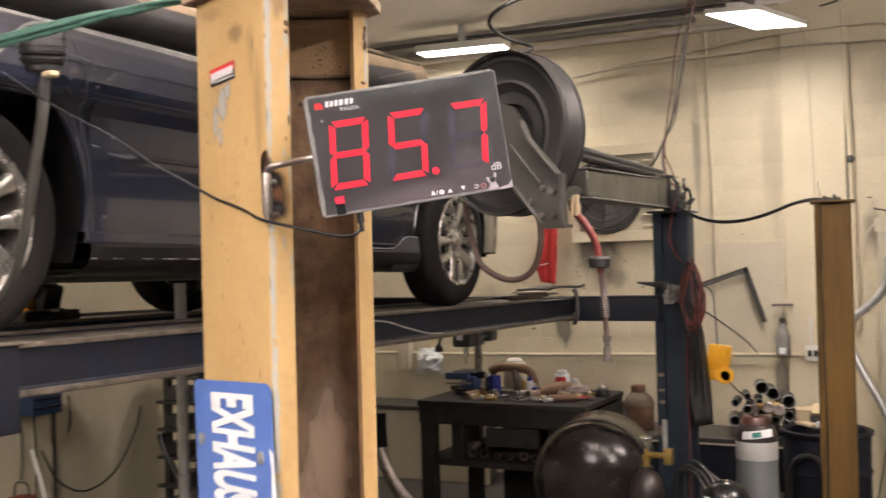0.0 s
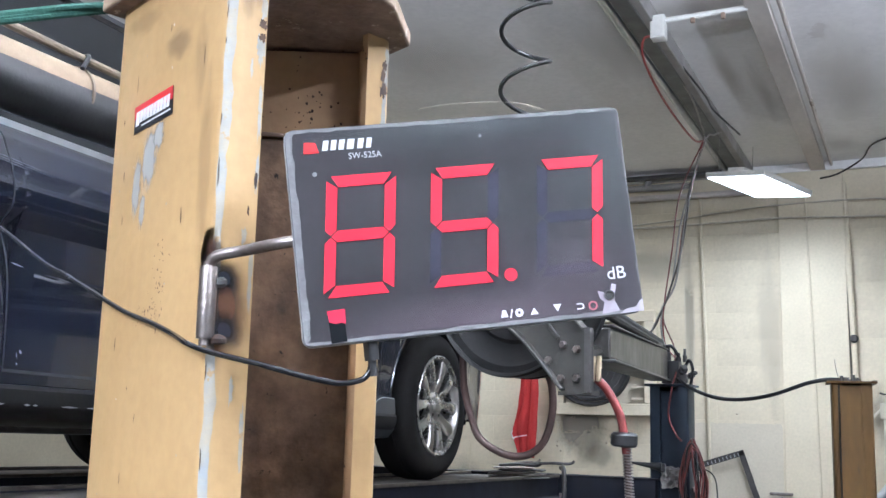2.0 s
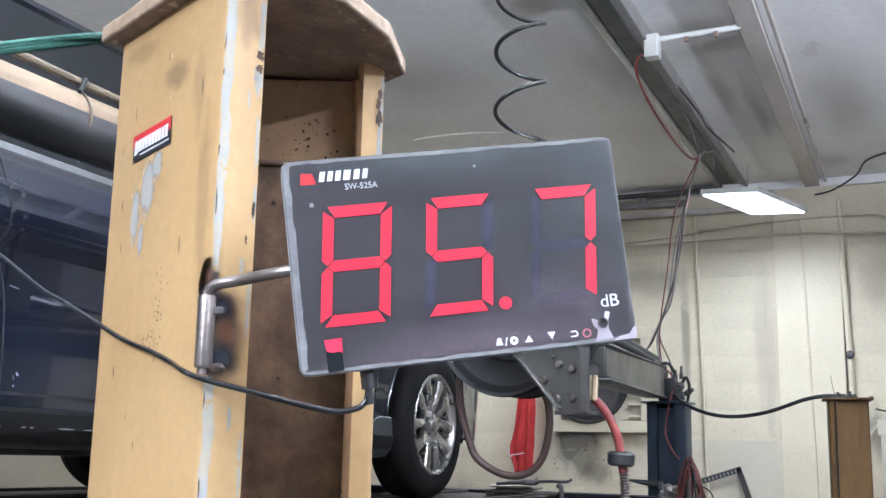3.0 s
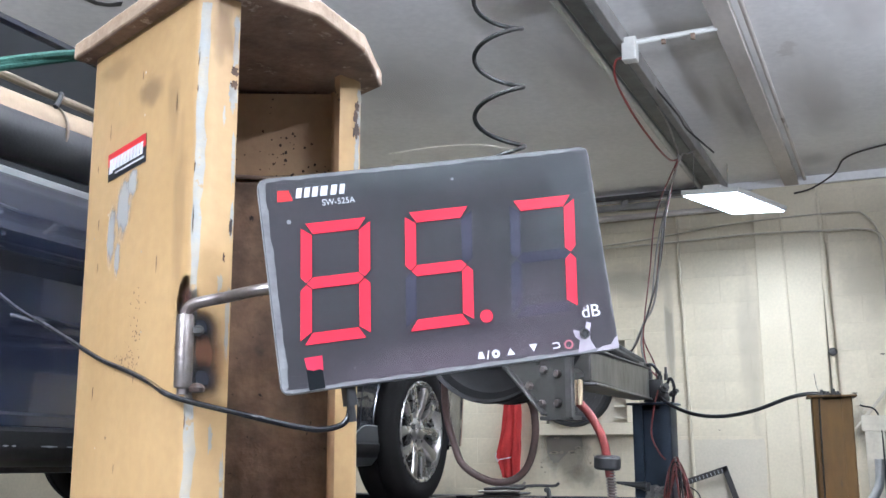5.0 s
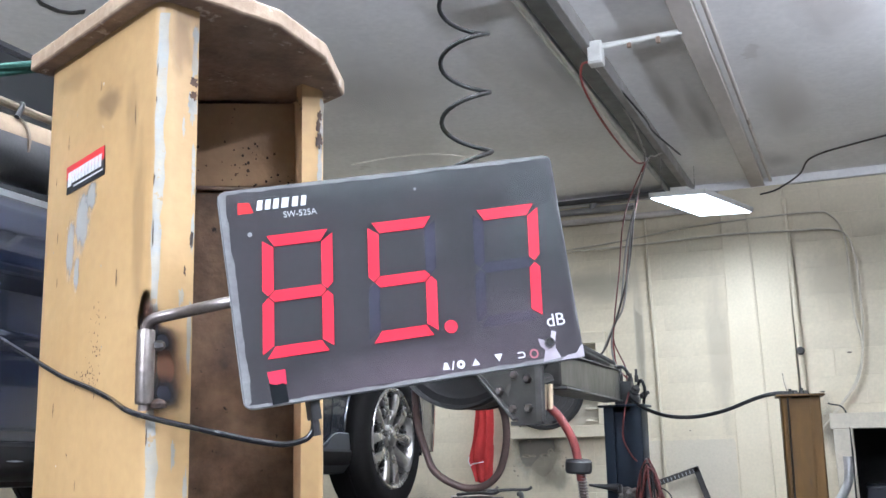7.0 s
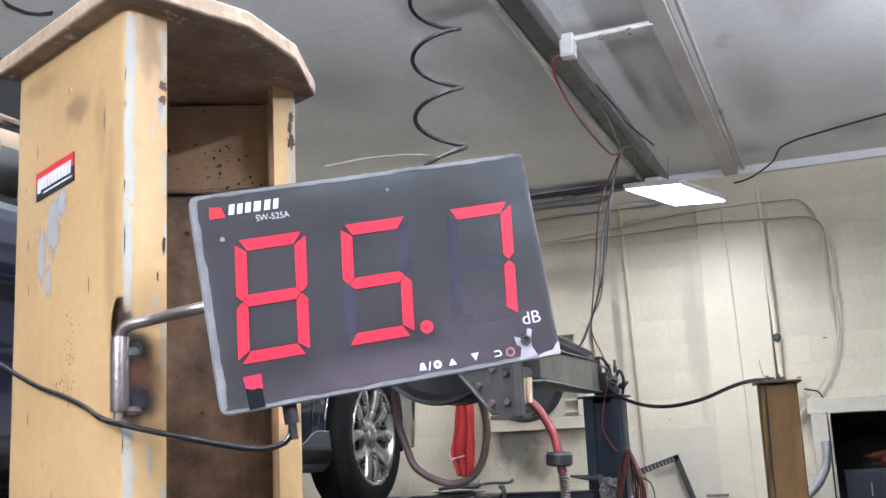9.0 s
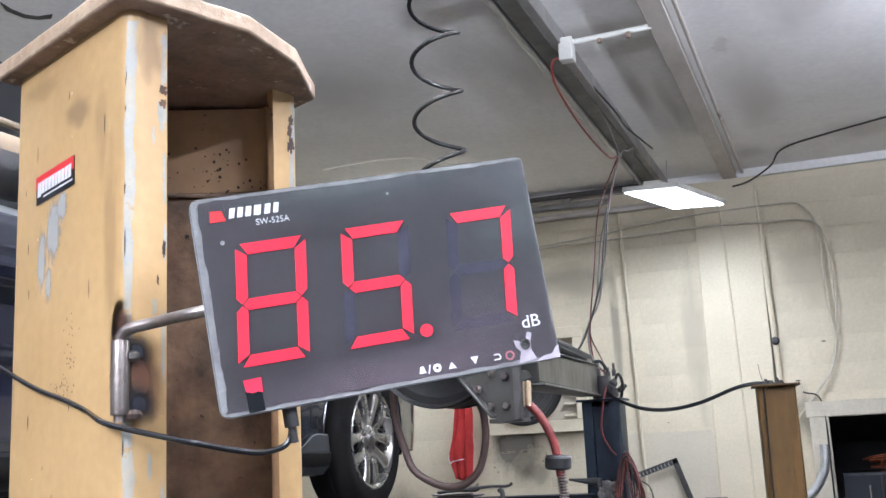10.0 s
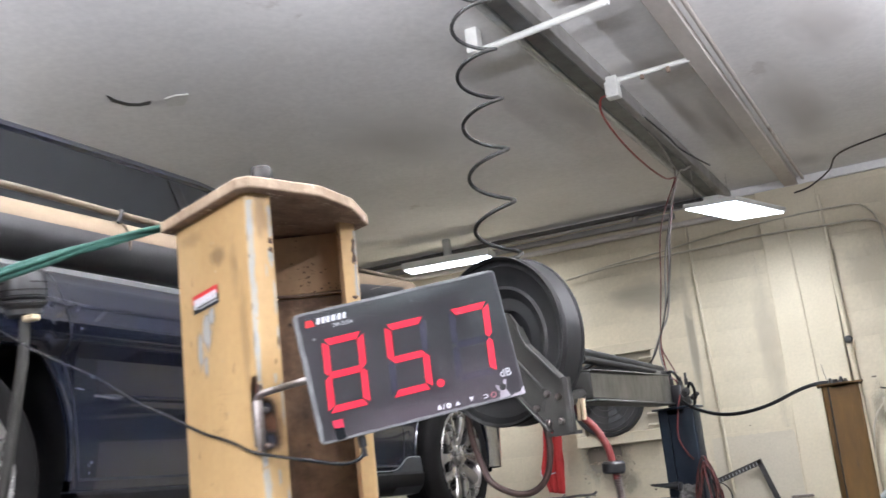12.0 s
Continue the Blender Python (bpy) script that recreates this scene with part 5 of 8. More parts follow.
reel = tagged(new("hose_reel"), "large black enamelled hose reel hanging on its boom", "hose reel")
rm = Matrix.Translation(RC) @ AX.to_track_quat("Z", "Y").to_matrix().to_4x4()
R = 0.266
bm = bmesh.new()
lathe(bm, [(R - 0.012, 0.004), (R - 0.003, -0.004), (R, 0.004), (R, 0.012), (R - 0.006, 0.016), (R - 0.03, 0.014), (R - 0.045, 0.026), (0.175, 0.036), (0.165, 0.030), (0.150, 0.040), (0.12, 0.062), (0.10, 0.064), (0.10, 0.070), (0.18, 0.045), (R - 0.03, 0.022), (R - 0.008, 0.018)], rm, 96, True)
part("front_flange", bm, M_REEL, reel)
bm = bmesh.new()
lathe(bm, [(0.10, 0.05), (0.165, 0.05), (0.165, 0.10), (0.10, 0.10)], rm, 48, True)
part("drum", bm, M_BLACK, reel)
bm = bmesh.new()
lathe(bm, [(0.0, 0.088), (0.10, 0.090), (R - 0.004, 0.086), (R, 0.090), (R, 0.100), (R - 0.01, 0.104), (0.2, 0.100), (0.10, 0.100), (0.0, 0.100)], rm, 96)
part("back_flange", bm, M_REEL, reel)
bm = bmesh.new()
lathe(bm, [(R - 0.010, 0.016), (R - 0.003, 0.02), (R - 0.003, 0.088), (R - 0.010, 0.088)], rm, 72, True)
part("guard_band", bm, M_BLACK, reel)
for k in range(3):
    bm = bmesh.new()
    lathe(bm, [(0.172 + 0.024 * (k % 3) + 0.010 * math.cos(radians(a)), 0.072 + 0.02 * (k % 2) + 0.010 * math.sin(radians(a))) for a in range(0, 360, 45)], rm, 60, True)
    part("wound_hose", bm, M_BROWNHOSE, reel)
bm = bmesh.new()
lathe(bm, [(0.0, -0.06), (0.028, -0.06), (0.028, 0.13), (0.0, 0.13)], rm, 20)
part("axle", bm, M_DARKSTEEL, reel)
# swing arms from the axle down to the bracket, cut from plate with folded edges
ACROSS = Vector((AX.y, -AX.x, 0))
ARM_LINE = [(-0.11, 2.30), (-0.09, 2.355), (-0.03, 2.392), (0.06, 2.392), (0.125, 2.365), (0.162, 2.310), (0.185, 2.262), (0.306, 2.140), (0.306, 2.000), (0.236, 2.000), (0.131, 2.110), (0.0, 2.215), (-0.08, 2.255)]


def arm_plate(name, off, thick, material):
    """A plate across the axle, off metres along it."""
    m = Matrix(((ACROSS.x, 0, AX.x, RC.x), (ACROSS.y, 0, AX.y, RC.y), (0, 1, 0, 0), (0, 0, 0, 1)))
    return part(name, prism(ARM_LINE, off, off + thick, m), material, reel), m


front_arm, arm_m = arm_plate("front_arm", -0.072, 0.009, M_BOOM)


def fold(pts, parent, depth=0.030, wide=0.008, at=-0.090):
    """A folded edge standing out along the arm."""
    for (u0, z0), (u1, z1) in zip(pts, pts[1:]):
        d = Vector((u1 - u0, z1 - z0)).normalized()
        n = Vector((-d.y, d.x)) * wide / 2
        quad = [(u0 + n.x - d.x * 0.003, z0 + n.y - d.y * 0.003), (u0 - n.x - d.x * 0.003, z0 - n.y - d.y * 0.003), (u1 - n.x + d.x * 0.003, z1 - n.y + d.y * 0.003), (u1 + n.x + d.x * 0.003, z1 + n.y + d.y * 0.003)]
        soften(part("folded_edge", prism(quad, at, at + depth, arm_m), M_BOOM, parent), 0.002, 1)


fold([(0.158, 2.318), (0.183, 2.262), (0.300, 2.142)], front_arm)
fold([(0.0, 2.217), (0.131, 2.113), (0.234, 2.005)], front_arm)
fold([(0.105, 2.250), (0.215, 2.130)], front_arm, 0.010, 0.012, -0.078)
# thick upright channel between the arms, with the hose opening
side = part("upright_channel", prism([(0.298, 1.996), (0.314, 1.996), (0.314, 2.150), (0.298, 2.150)], -0.090, -0.064, arm_m), M_BOOM, reel)
for off in (-0.092,):
    part("channel_lip", prism([(0.306, 1.996), (0.322, 1.996), (0.322, 2.148), (0.306, 2.148)], off, off + 0.008, arm_m), M_DARKSTEEL, side)
part("base_plate", prism([(0.225, 1.990), (0.322, 1.990), (0.322, 2.0), (0.225, 2.0)], -0.085, -0.050, arm_m), M_BOOM, reel)
part("tie_bar", pipe_bm([(-0.965, 3.165, 2.075), (-0.985, 3.53, 2.12)], 0.022, 10, 2), M_BOOM, reel)
for u, z in ((0.232, 2.112), (0.187, 2.075), (0.225, 2.030), (0.272, 2.10), (0.272, 2.03)):
    bm = bmesh.new()
    lathe(bm, [(0.011, 0), (0.011, 0.006), (0.008, 0.010), (0, 0.010)], arm_m @ pose(u, z, -0.072, 180, 0, 0), 6)
    part("bolt", bm, M_STEEL, reel)
bm = bmesh.new()
lathe(bm, [(0.052, 0), (0.052, 0.012), (0.036, 0.020), (0.030, 0.034), (0, 0.036)], arm_m @ pose(0, RC.z + 0.01, -0.072, 180, 0, 0), 24)
part("hub_cover", bm, M_DARKSTEEL, reel)
# hose guide, red feeder hose, collar, spring and nozzle
for gx in (-0.962, -0.947):
    part("hose_guide", box_bm((gx, 3.425, 2.070), (0.010, 0.022, 0.068), Matrix.Rotation(0.04, 4, "Y"), 0.004, 2), M_BEIGE, reel)
feed = thing("feeder_hose", "red air hose hanging from the reel with black stop ball", "hose")
part("hose", pipe_bm([(-0.985, 3.47, 2.10), (-0.965, 3.44, 2.055), (-0.930, 3.445, 2.015), (-0.900, 3.455, 1.955), (-0.889, 3.462, 1.895), (-0.884, 3.466, 1.85)], 0.0115, 12, 8), M_REDHOSE, feed)
bm = bmesh.new()
lathe(bm, [(0.014, -0.020), (0.031, -0.020), (0.036, -0.014), (0.036, 0.010), (0.031, 0.016), (0.014, 0.018)], pose(-0.889, 3.463, 1.888, 3, 4, 0), 14, True)
part("stop_collar", bm, M_BLACK, feed)
part("hose", pipe_bm([(-0.885, 3.466, 1.87), (-0.880, 3.470, 1.78), (-0.877, 3.473, 1.70), (-0.875, 3.475, 1.645)], 0.0085, 10, 6), M_BROWNHOSE, feed)
turns = [(-0.884 + 0.008 * (k / 190) + 0.0115 * math.cos(k * 0.7), 3.467 + 0.006 * k / 190 + 0.0115 * math.sin(k * 0.7), 1.868 - 0.16 * k / 190) for k in range(190)]
part("spring_guard", pipe_bm(turns, 0.0022, 6, 1), M_STEEL, feed)
bm = bmesh.new()
lathe(bm, [(0.009, 0.0), (0.009, -0.02), (0.013, -0.022), (0.013, -0.036), (0.0095, -0.040), (0.0095, -0.055), (0.0125, -0.058), (0.0135, -0.098), (0.0135, -0.104), (0.0, -0.104)], pose(-0.875, 3.475, 1.668), 14)
part("coupler", bm, M_STEEL, feed)
slack = thing("slack_hose", "brown rubber hose hanging in a loop below the reel", "hose")
part("hose", pipe_bm([(-1.33, 3.40, 2.17), (-1.348, 3.45, 2.033), (-1.327, 3.46, 1.938), (-1.297, 3.46, 1.876), (-1.222, 3.46, 1.836), (-1.156, 3.46, 1.838), (-1.108, 3.455, 1.877), (-1.084, 3.45, 1.952), (-1.082, 3.44, 2.02), (-1.088, 3.42, 2.06), (-1.10, 3.40, 2.14)], 0.0105, 12, 8), M_BROWNHOSE, slack)
# ---- ceiling: beams, pipes, lamps, wires ----


def run(name, label, category, points, r, material, steps=8, seg=10, group=""):
    """A cable, pipe or rope as a thing of its own."""
    return tagged(part(name, pipe_bm(points, r, seg, steps), material), label, category, group)


for x, w, h, m, lab in ((-1.305, 0.135, 0.085, M_GREYARM, "dark grey sheet metal duct along the ceiling"), (-0.775, 0.105, 0.055, M_BATTEN, "smoke-stained ceiling batten running to the back wall")):
    b = thing("ceiling_beam", lab, "beam", (x, 0, CEIL))
    b["kind"] = "structure"
    # web lighter, flange darker: the duct's lit side and shaded underside set by colour
    dark = m is M_GREYARM
    part("web", box_bm((0.0, (WALL_Y + 2.6) / 2, -h / 2), (w * 0.9, WALL_Y - 2.62, h), None, 0.004), M_DUCT if dark else m, b)
    part("flange", box_bm((-w * 0.18 if dark else 0.0, (WALL_Y + 2.6) / 2, -h - 0.002), (w * 0.62 if dark else w, WALL_Y - 2.62, 0.010), None, 0.003), m, b)
run("ceiling_pipe", "grey steel conduit clipped beside the ceiling duct", "pipe", [(-1.43, 2.7, 3.885), (-1.43, 5.5, 3.880), (-1.43, 8.70, 3.885)], 0.022, M_GALV, 3, group="ceiling pipes")
run("ceiling_pipe", "thin grey conduit along the ceiling batten", "pipe", [(-0.68, 2.7, 3.895), (-0.68, 8.72, 3.895)], 0.012, M_BATTEN, 3, group="ceiling pipes")
run("wall_pipe", "painted steel pipe along the top of the back wall", "pipe", [(-7.5, 8.66, 3.80), (-2.10, 8.66, 3.80), (-2.06, 8.66, 3.80), (-2.02, 8.66, 3.87), (-1.98, 8.66, 3.875), (-1.45, 8.66, 3.875)], 0.026, M_DUCT, 4, group="wall pipes")
run("wall_pipe", "grey conduit along the top of the back wall", "pipe", [(-7.5, 8.60, 3.865), (-4.5, 8.60, 3.87), (-2.2, 8.60, 3.865), (-1.40, 8.60, 3.87)], 0.020, M_DARKSTEEL, 3, group="wall pipes")
run("wall_pipe", "white painted pipe along the back wall below the ceiling", "pipe", [(-7.5, 8.68, 3.72), (-1.15, 8.68, 3.72)], 0.024, M_BATTEN, 2, group="wall pipes")
# junction box, bare tube holder and red wire
jb = thing("junction_box", "white junction box on the ceiling duct with cut conduit", "junction box", (-1.225, 5.43, 3.81))
part("box", box_bm((0, 0, 0), (0.07, 0.07, 0.115), None, 0.006, 2), M_WHITE, jb)
part("cover", box_bm((0.0, -0.037, 0), (0.06, 0.006, 0.10), None, 0.002), M_WHITE, jb)
part("conduit", pipe_bm([(0.03, 0.0, 0.035), (0.22, 0.015, 0.045), (0.41, 0.03, 0.055)], 0.014, 10, 3), M_WHITE, jb)
for t in (0.16, 0.30):
    part("strap", box_bm((t, 0.012, 0.025), (0.02, 0.022, 0.03), None, 0.003), M_RUST, jb)
fixture = thing("conduit_stub", "white tube under the ceiling duct beside the coiled hose", "conduit")
part("conduit", pipe_bm([(-1.585, 4.505, 3.806), (-0.92, 4.398, 3.812)], 0.017, 12, 3), M_WHITE, fixture)
part("holder", box_bm((-1.60, 4.508, 3.86), (0.06, 0.07, 0.12), None, 0.008, 2), M_WHITE, fixture)
part("holder", box_bm((-1.08, 4.33, 3.895), (0.16, 0.10, 0.05), None, 0.012, 2), M_PATCH, fixture)
KNOT = (-1.322, 7.085, 3.70)
run("red_wire", "red wire hanging from the junction box to the wire bundle", "wire", [(-1.25, 5.43, 3.775), (-1.295, 5.42, 3.76), (-1.315, 5.50, 3.69), (-1.305, 5.80, 3.61), (-1.295, 6.25, 3.575), (-1.31, 6.75, 3.615), KNOT], 0.006, M_REDWIRE)
run("drop_wire", "grey cable dropping from the ceiling to the lift valve", "wire", [(-1.30, 6.2, 3.84), (-1.29, 6.55, 3.82), (-1.30, 6.9, 3.76), KNOT, (-1.402, 7.00, 3.337), (-1.459, 6.90, 2.814), (-1.528, 6.85, 2.64), (-1.53, 6.80, 2.48), (-1.475, 6.76, 2.33)], 0.0058, M_GREYCABLE)
run("drop_wire", "grey cable dropping from the ceiling to the lift valve", "wire", [(-1.26, 7.4, 3.84), (-1.28, 7.25, 3.78), (-1.315, 7.09, 3.69), (-1.440, 6.98, 3.192), (-1.480, 6.90, 2.82), (-1.530, 6.85, 2.645), (-1.60, 6.72, 2.42), (-1.58, 6.58, 2.33)], 0.0055, M_GREYCABLE)
run("drop_wire", "dark cable dropping from the ceiling to the boom's end", "wire", [(-1.32, 7.02, 3.80), KNOT, (-1.385, 7.02, 3.42), (-1.432, 6.95, 3.02), (-1.50, 6.87, 2.72), (-1.535, 6.84, 2.62), (-1.57, 6.76, 2.50), (-1.655, 6.66, 2.40), (-1.66, 6.62, 2.30)], 0.0055, M_DUSTCABLE)
run("drop_wire", "brown wire dropping beside the grey cables", "wire", [KNOT, (-1.45, 7.00, 3.36), (-1.492, 6.93, 2.98), (-1.522, 6.86, 2.68), (-1.52, 6.82, 2.55), (-1.45, 6.76, 2.40), (-1.43, 6.70, 2.30)], 0.0045, M_COIL)
run("drop_wire", "red wire dropping beside the grey cables to the post", "wire", [KNOT, (-1.425, 7.00, 3.2), (-1.47, 6.92, 2.80), (-1.525, 6.85, 2.635), (-1.51, 6.80, 2.42), (-1.42, 6.70, 2.30), (-1.44, 6.645, 2.15), (-1.46, 6.645, 2.0), (-1.42, 6.64, 1.90), (-1.385, 6.63, 1.86)], 0.005, M_REDWIRE)
run("duct_wire", "thin grey wire looped under the ceiling duct", "wire", [(-1.25, 6.1, 3.85), (-1.20, 6.5, 3.80), (-1.21, 6.8, 3.81), (-1.17, 7.1, 3.80), (-1.16, 7.5, 3.84)], 0.006, M_CABLE)
run("ceiling_cable", "black cable looping across the ceiling to the wall", "cable", [(-0.76, 8.69, 3.79), (-0.63, 8.62, 3.80), (-0.46, 8.42, 3.845), (-0.36, 8.22, 3.905), (-0.05, 8.0, 3.912), (0.7, 7.6, 3.912)], 0.0065, M_DUSTCABLE)
# wall mounted light panel
panel = tagged(new("ceiling_light"), "glowing flat led light panel hung below the ceiling duct", "ceiling light", "ceiling lights")
panel.matrix_world = pose(-1.055, 7.60, 3.505, 0, 6, -18)
part("housing", box_bm((0, 0, 0.018), (0.40, 0.72, 0.034), None, 0.006, 2), M_WHITE, panel)
part("diffuser", box_bm((0, 0, -0.003), (0.375, 0.695, 0.008), None, 0.002), M_PANEL, panel)
part("driver_box", box_bm((-0.10, 0.0, 0.07), (0.12, 0.30, 0.07), None, 0.006, 2), M_WHITE, panel)
for y in (-0.24, 0.24):
    part("hanger", pipe_bm([(-0.17, y, 0.03), (-0.19, y, 0.33)], 0.0022, 6, 2), M_DUCT, panel)
strip = tagged(new("ceiling_light"), "lit white strip light under the pipes by the wall", "ceiling light", "ceiling lights")
strip.matrix_world = pose(-3.62, 8.30, 3.70, 0, 0, 6)
part("housing", box_bm((0, 0, 0.03), (0.80, 0.22, 0.06), None, 0.01, 2), M_WHITE, strip)
part("diffuser", box_bm((0, 0, -0.006), (0.76, 0.19, 0.012), None, 0.004), M_PANEL, strip)
part("bracket", box_bm((0, 0, 0.14), (0.06, 0.06, 0.16), None, 0.004), M_GALV, strip)
# housings of the added battens, all outside the view
for (x, y, rz, _, _) in BAY:
    batten = tagged(new("ceiling_light"), "white twin tube batten light, added out of view", "ceiling light", "ceiling lights")
    batten.matrix_world = pose(x, y, BAY_Z, 0, 0, rz)
    part("housing", box_bm((0, 0, 0.0), (1.22, 0.05, 0.05), None, 0.008, 2), M_WHITE, batten)
    for dy in (-0.06, 0.06):
        part("tube", pipe_bm([(-0.60, dy, 0), (0.60, dy, 0)], 0.014, 10, 2), M_PANEL, batten)
    for dx in (-0.45, 0.45):
        part("hanger", pipe_bm([(dx, 0, 0.02), (dx, 0, CEIL - BAY_Z)], 0.005, 6, 2), M_GALV, batten)
# coiled air hose
coil = thing("coiled_hose", "black coiled air hose hanging from the ceiling", "hose")
turns = []
COIL_R, COIL_PITCH, COIL_TOP = 0.074, 0.186, 3.938
for k in range(0, 24 * 7 + 10):
    a = 2 * math.pi * k / 24
    turns.append((-1.20 - COIL_R * math.cos(a + 2.2), 3.52 + COIL_R * math.sin(a + 2.2), COIL_TOP - COIL_PITCH * k / 24))
turns = [(-1.33, 3.56, 3.90)] + turns[6:] + [(-1.185, 3.42, 2.545)]
part("hose", pipe_bm(turns, 0.0070, 10, 1), M_COILHOSE, coil)
# broken plaster patch in the ceiling
hole = thing("ceiling_patch", "ragged broken plaster patch with a pale loose flake", "ceiling damage")
hole["kind"] = "structure"


crack = [(-3.362, 3.992), (-3.372, 4.07), (-3.360, 4.145), (-3.325, 4.182), (-3.254, 4.193), (-3.289, 4.224), (-3.345, 4.208), (-3.388, 4.165), (-3.402, 4.07)]
part("bare_plaster", prism(crack, CEIL - 0.004, CEIL + 0.002), M_DARKSTEEL, hole, "dark crack where the plaster has lifted")
part("loose_flake", prism([(-3.175, 4.203), (-3.205, 4.245), (-3.231, 4.289), (-3.195, 4.305), (-3.163, 4.33), (-3.10, 4.285), (-3.052, 4.233), (-3.108, 4.202)], CEIL - 0.012, CEIL - 0.005), M_WHITE, hole)

tagged(part("cove_strip", box_bm(((X0 + X1) / 2, WALL_Y - 0.022, CEIL - 0.033), (X1 - X0, 0.05, 0.064), None, 0.006, 2), M_CEIL), "painted timber strip where wall meets ceiling", "trim", kind="structure")
# smoke and rust stains on the ceiling
ceiling = bpy.data.objects["ceiling"]
for i, (x, y, w, h, col, k) in enumerate(((-1.02, 5.50, 0.55, 0.42, (0.33, 0.26, 0.20), 0.5), (-1.08, 6.45, 0.16, 1.5, (0.40, 0.33, 0.27), 0.55), (-0.93, 6.9, 0.12, 1.7, (0.38, 0.30, 0.24), 0.5), (-0.45, 6.9, 0.45, 2.2, (0.42, 0.35, 0.29), 0.45),
                                      (-0.15, 5.6, 0.5, 1.2, (0.45, 0.38, 0.33), 0.35), (-1.60, 5.9, 0.35, 1.4, (0.45, 0.41, 0.38), 0.35), (-0.60, 8.2, 0.35, 0.6, (0.36, 0.31, 0.27), 0.4), (-2.6, 5.6, 1.0, 1.6, (0.52, 0.48, 0.45), 0.35), (0.2, 8.0, 0.8, 0.9, (0.45, 0.39, 0.34), 0.4))):
    soft_patch("ceiling_stain", ceiling, x, y, w, h, col, 0.45 * k, "ceiling", 0.0012 + 0.0002 * i, 1.1, 0.9)
# ---- back wall fittings ----
tagged(part("pilaster", box_bm((-0.838, WALL_Y - 0.012, CEIL / 2 - 0.03), (0.46, 0.06, CEIL - 0.07), None, 0.004), M_WALL), "cream painted pilaster standing proud of the wall", "pilaster", kind="structure")
patch = [(-1.72 + 0.024 * k, 1.985 + 0.012 * noise.noise((k * 0.9, 1, 3))) for k in range(27)] + [(-1.085 + 0.008 * noise.noise((k * 0.9, 7, 3)), 1.96 - 0.07 * k) for k in range(13)] + [(-1.72 + 0.02 * noise.noise((k * 0.9, 4, 3)), 1.12 + 0.07 * k) for k in range(13)]
part("paint_patch", prism(patch, -0.001, 0.001), M_PATCH).matrix_world = pose(0, WALL_Y + 0.0042, 0, 90, 0, 0)
tagged(bpy.data.objects["paint_patch"], "greyer repainted patch on the block wall", "paint patch", kind="structure")
run("wall_conduit", "painted steel conduit along the block wall", "conduit", [(-8.5, 8.715, 1.045), (-4.0, 8.715, 1.055), (-2.0, 8.715, 1.085), (-0.93, 8.695, 1.105)], 0.016, M_WALL, 3, group="wall conduits")
for x, z0, z1, r, y in ((-1.62, 1.55, 3.70, 0.011, 8.715), (-0.845, 1.20, 3.70, 0.008, 8.700), (-0.575, 1.3, 3.75, 0.020, 8.722)):
    run("wall_conduit", "thin painted conduit running up the block wall", "conduit", [(x + 0.02, y, z0), (x, y, (z0 + z1) / 2), (x - 0.03, y, z1)], r, M_WALL, 4, group="wall conduits")
bm = bmesh.new()
lathe(bm, [(0.03, 0), (0.03, 0.015), (0.018, 0.03), (0, 0.032)], pose(-0.572, 8.705, 2.60, 90, 0, 0), 14)
tagged(part("pipe_clamp", bm, M_GREYARM), "round grey pipe clamp on the wall conduit", "pipe clamp")
run("wall_cable", "sagging grey cable bundle across the block wall", "cable", [(-3.6, 8.70, 3.40), (-3.0, 8.69, 3.415), (-2.62, 8.69, 3.455), (-2.25, 8.69, 3.485), (-1.86, 8.69, 3.49), (-1.45, 8.70, 3.50), (-1.07, 8.68, 3.505), (-0.60, 8.69, 3.49), (-0.24, 8.71, 3.465), (-0.15, 8.72, 3.30), (-0.135, 8.72, 3.0), (-0.14, 8.72, 2.73), (-0.19, 8.72, 2.41), (-0.33, 8.72, 2.2), (-0.50, 8.72, 1.98), (-0.56, 8.72, 1.6)], 0.008, M_GREYWALL)
run("wall_cable", "second grey cable looped down the block wall", "cable", [(-2.7, 8.70, 3.44), (-2.3, 8.69, 3.50), (-1.9, 8.69, 3.53), (-1.2, 8.69, 3.60), (-0.45, 8.71, 3.62), (-0.28, 8.72, 3.58), (-0.20, 8.72, 3.40), (-0.19, 8.72, 2.9), (-0.155, 8.72, 2.6), (-0.23, 8.72, 2.35), (-0.40, 8.72, 2.13)], 0.0065, M_GREYWALL)
box_ = thing("outlet_box", "grey metal outlet box with a double socket", "outlet", (-0.880, 8.69, 1.118))
part("box", box_bm((0, 0, 0), (0.115, 0.06, 0.115), None, 0.006, 2), M_WHITE, box_)
for dx in (-0.022, 0.022):
    part("socket", prism(rounded(0.03, 0.05, 0.01), 0, 0.006, pose(dx, -0.031, 0.0, 90, 0, 0)), M_BLACK, box_)
part("conduit", pipe_bm([(-0.01, 0, 0.05), (-0.012, 0, 0.28)], 0.012, 8, 2), M_WHITE, box_)
# exhaust fan in its white frame
fan = thing("exhaust_fan", "white framed wall exhaust fan with dark round guard", "exhaust fan", (-2.40, 8.70, 2.43))
bm = bmesh.new()
for c, s in (((0, 0, 0.36), (0.80, 0.09, 0.09)), ((0, 0, -0.36), (0.80, 0.09, 0.09)), ((-0.36, 0, 0), (0.08, 0.09, 0.63)), ((0.36, 0, 0), (0.08, 0.09, 0.63))):
    block(bm, c, s, None, 0.004)
part("housing", bm, M_WALL, fan)
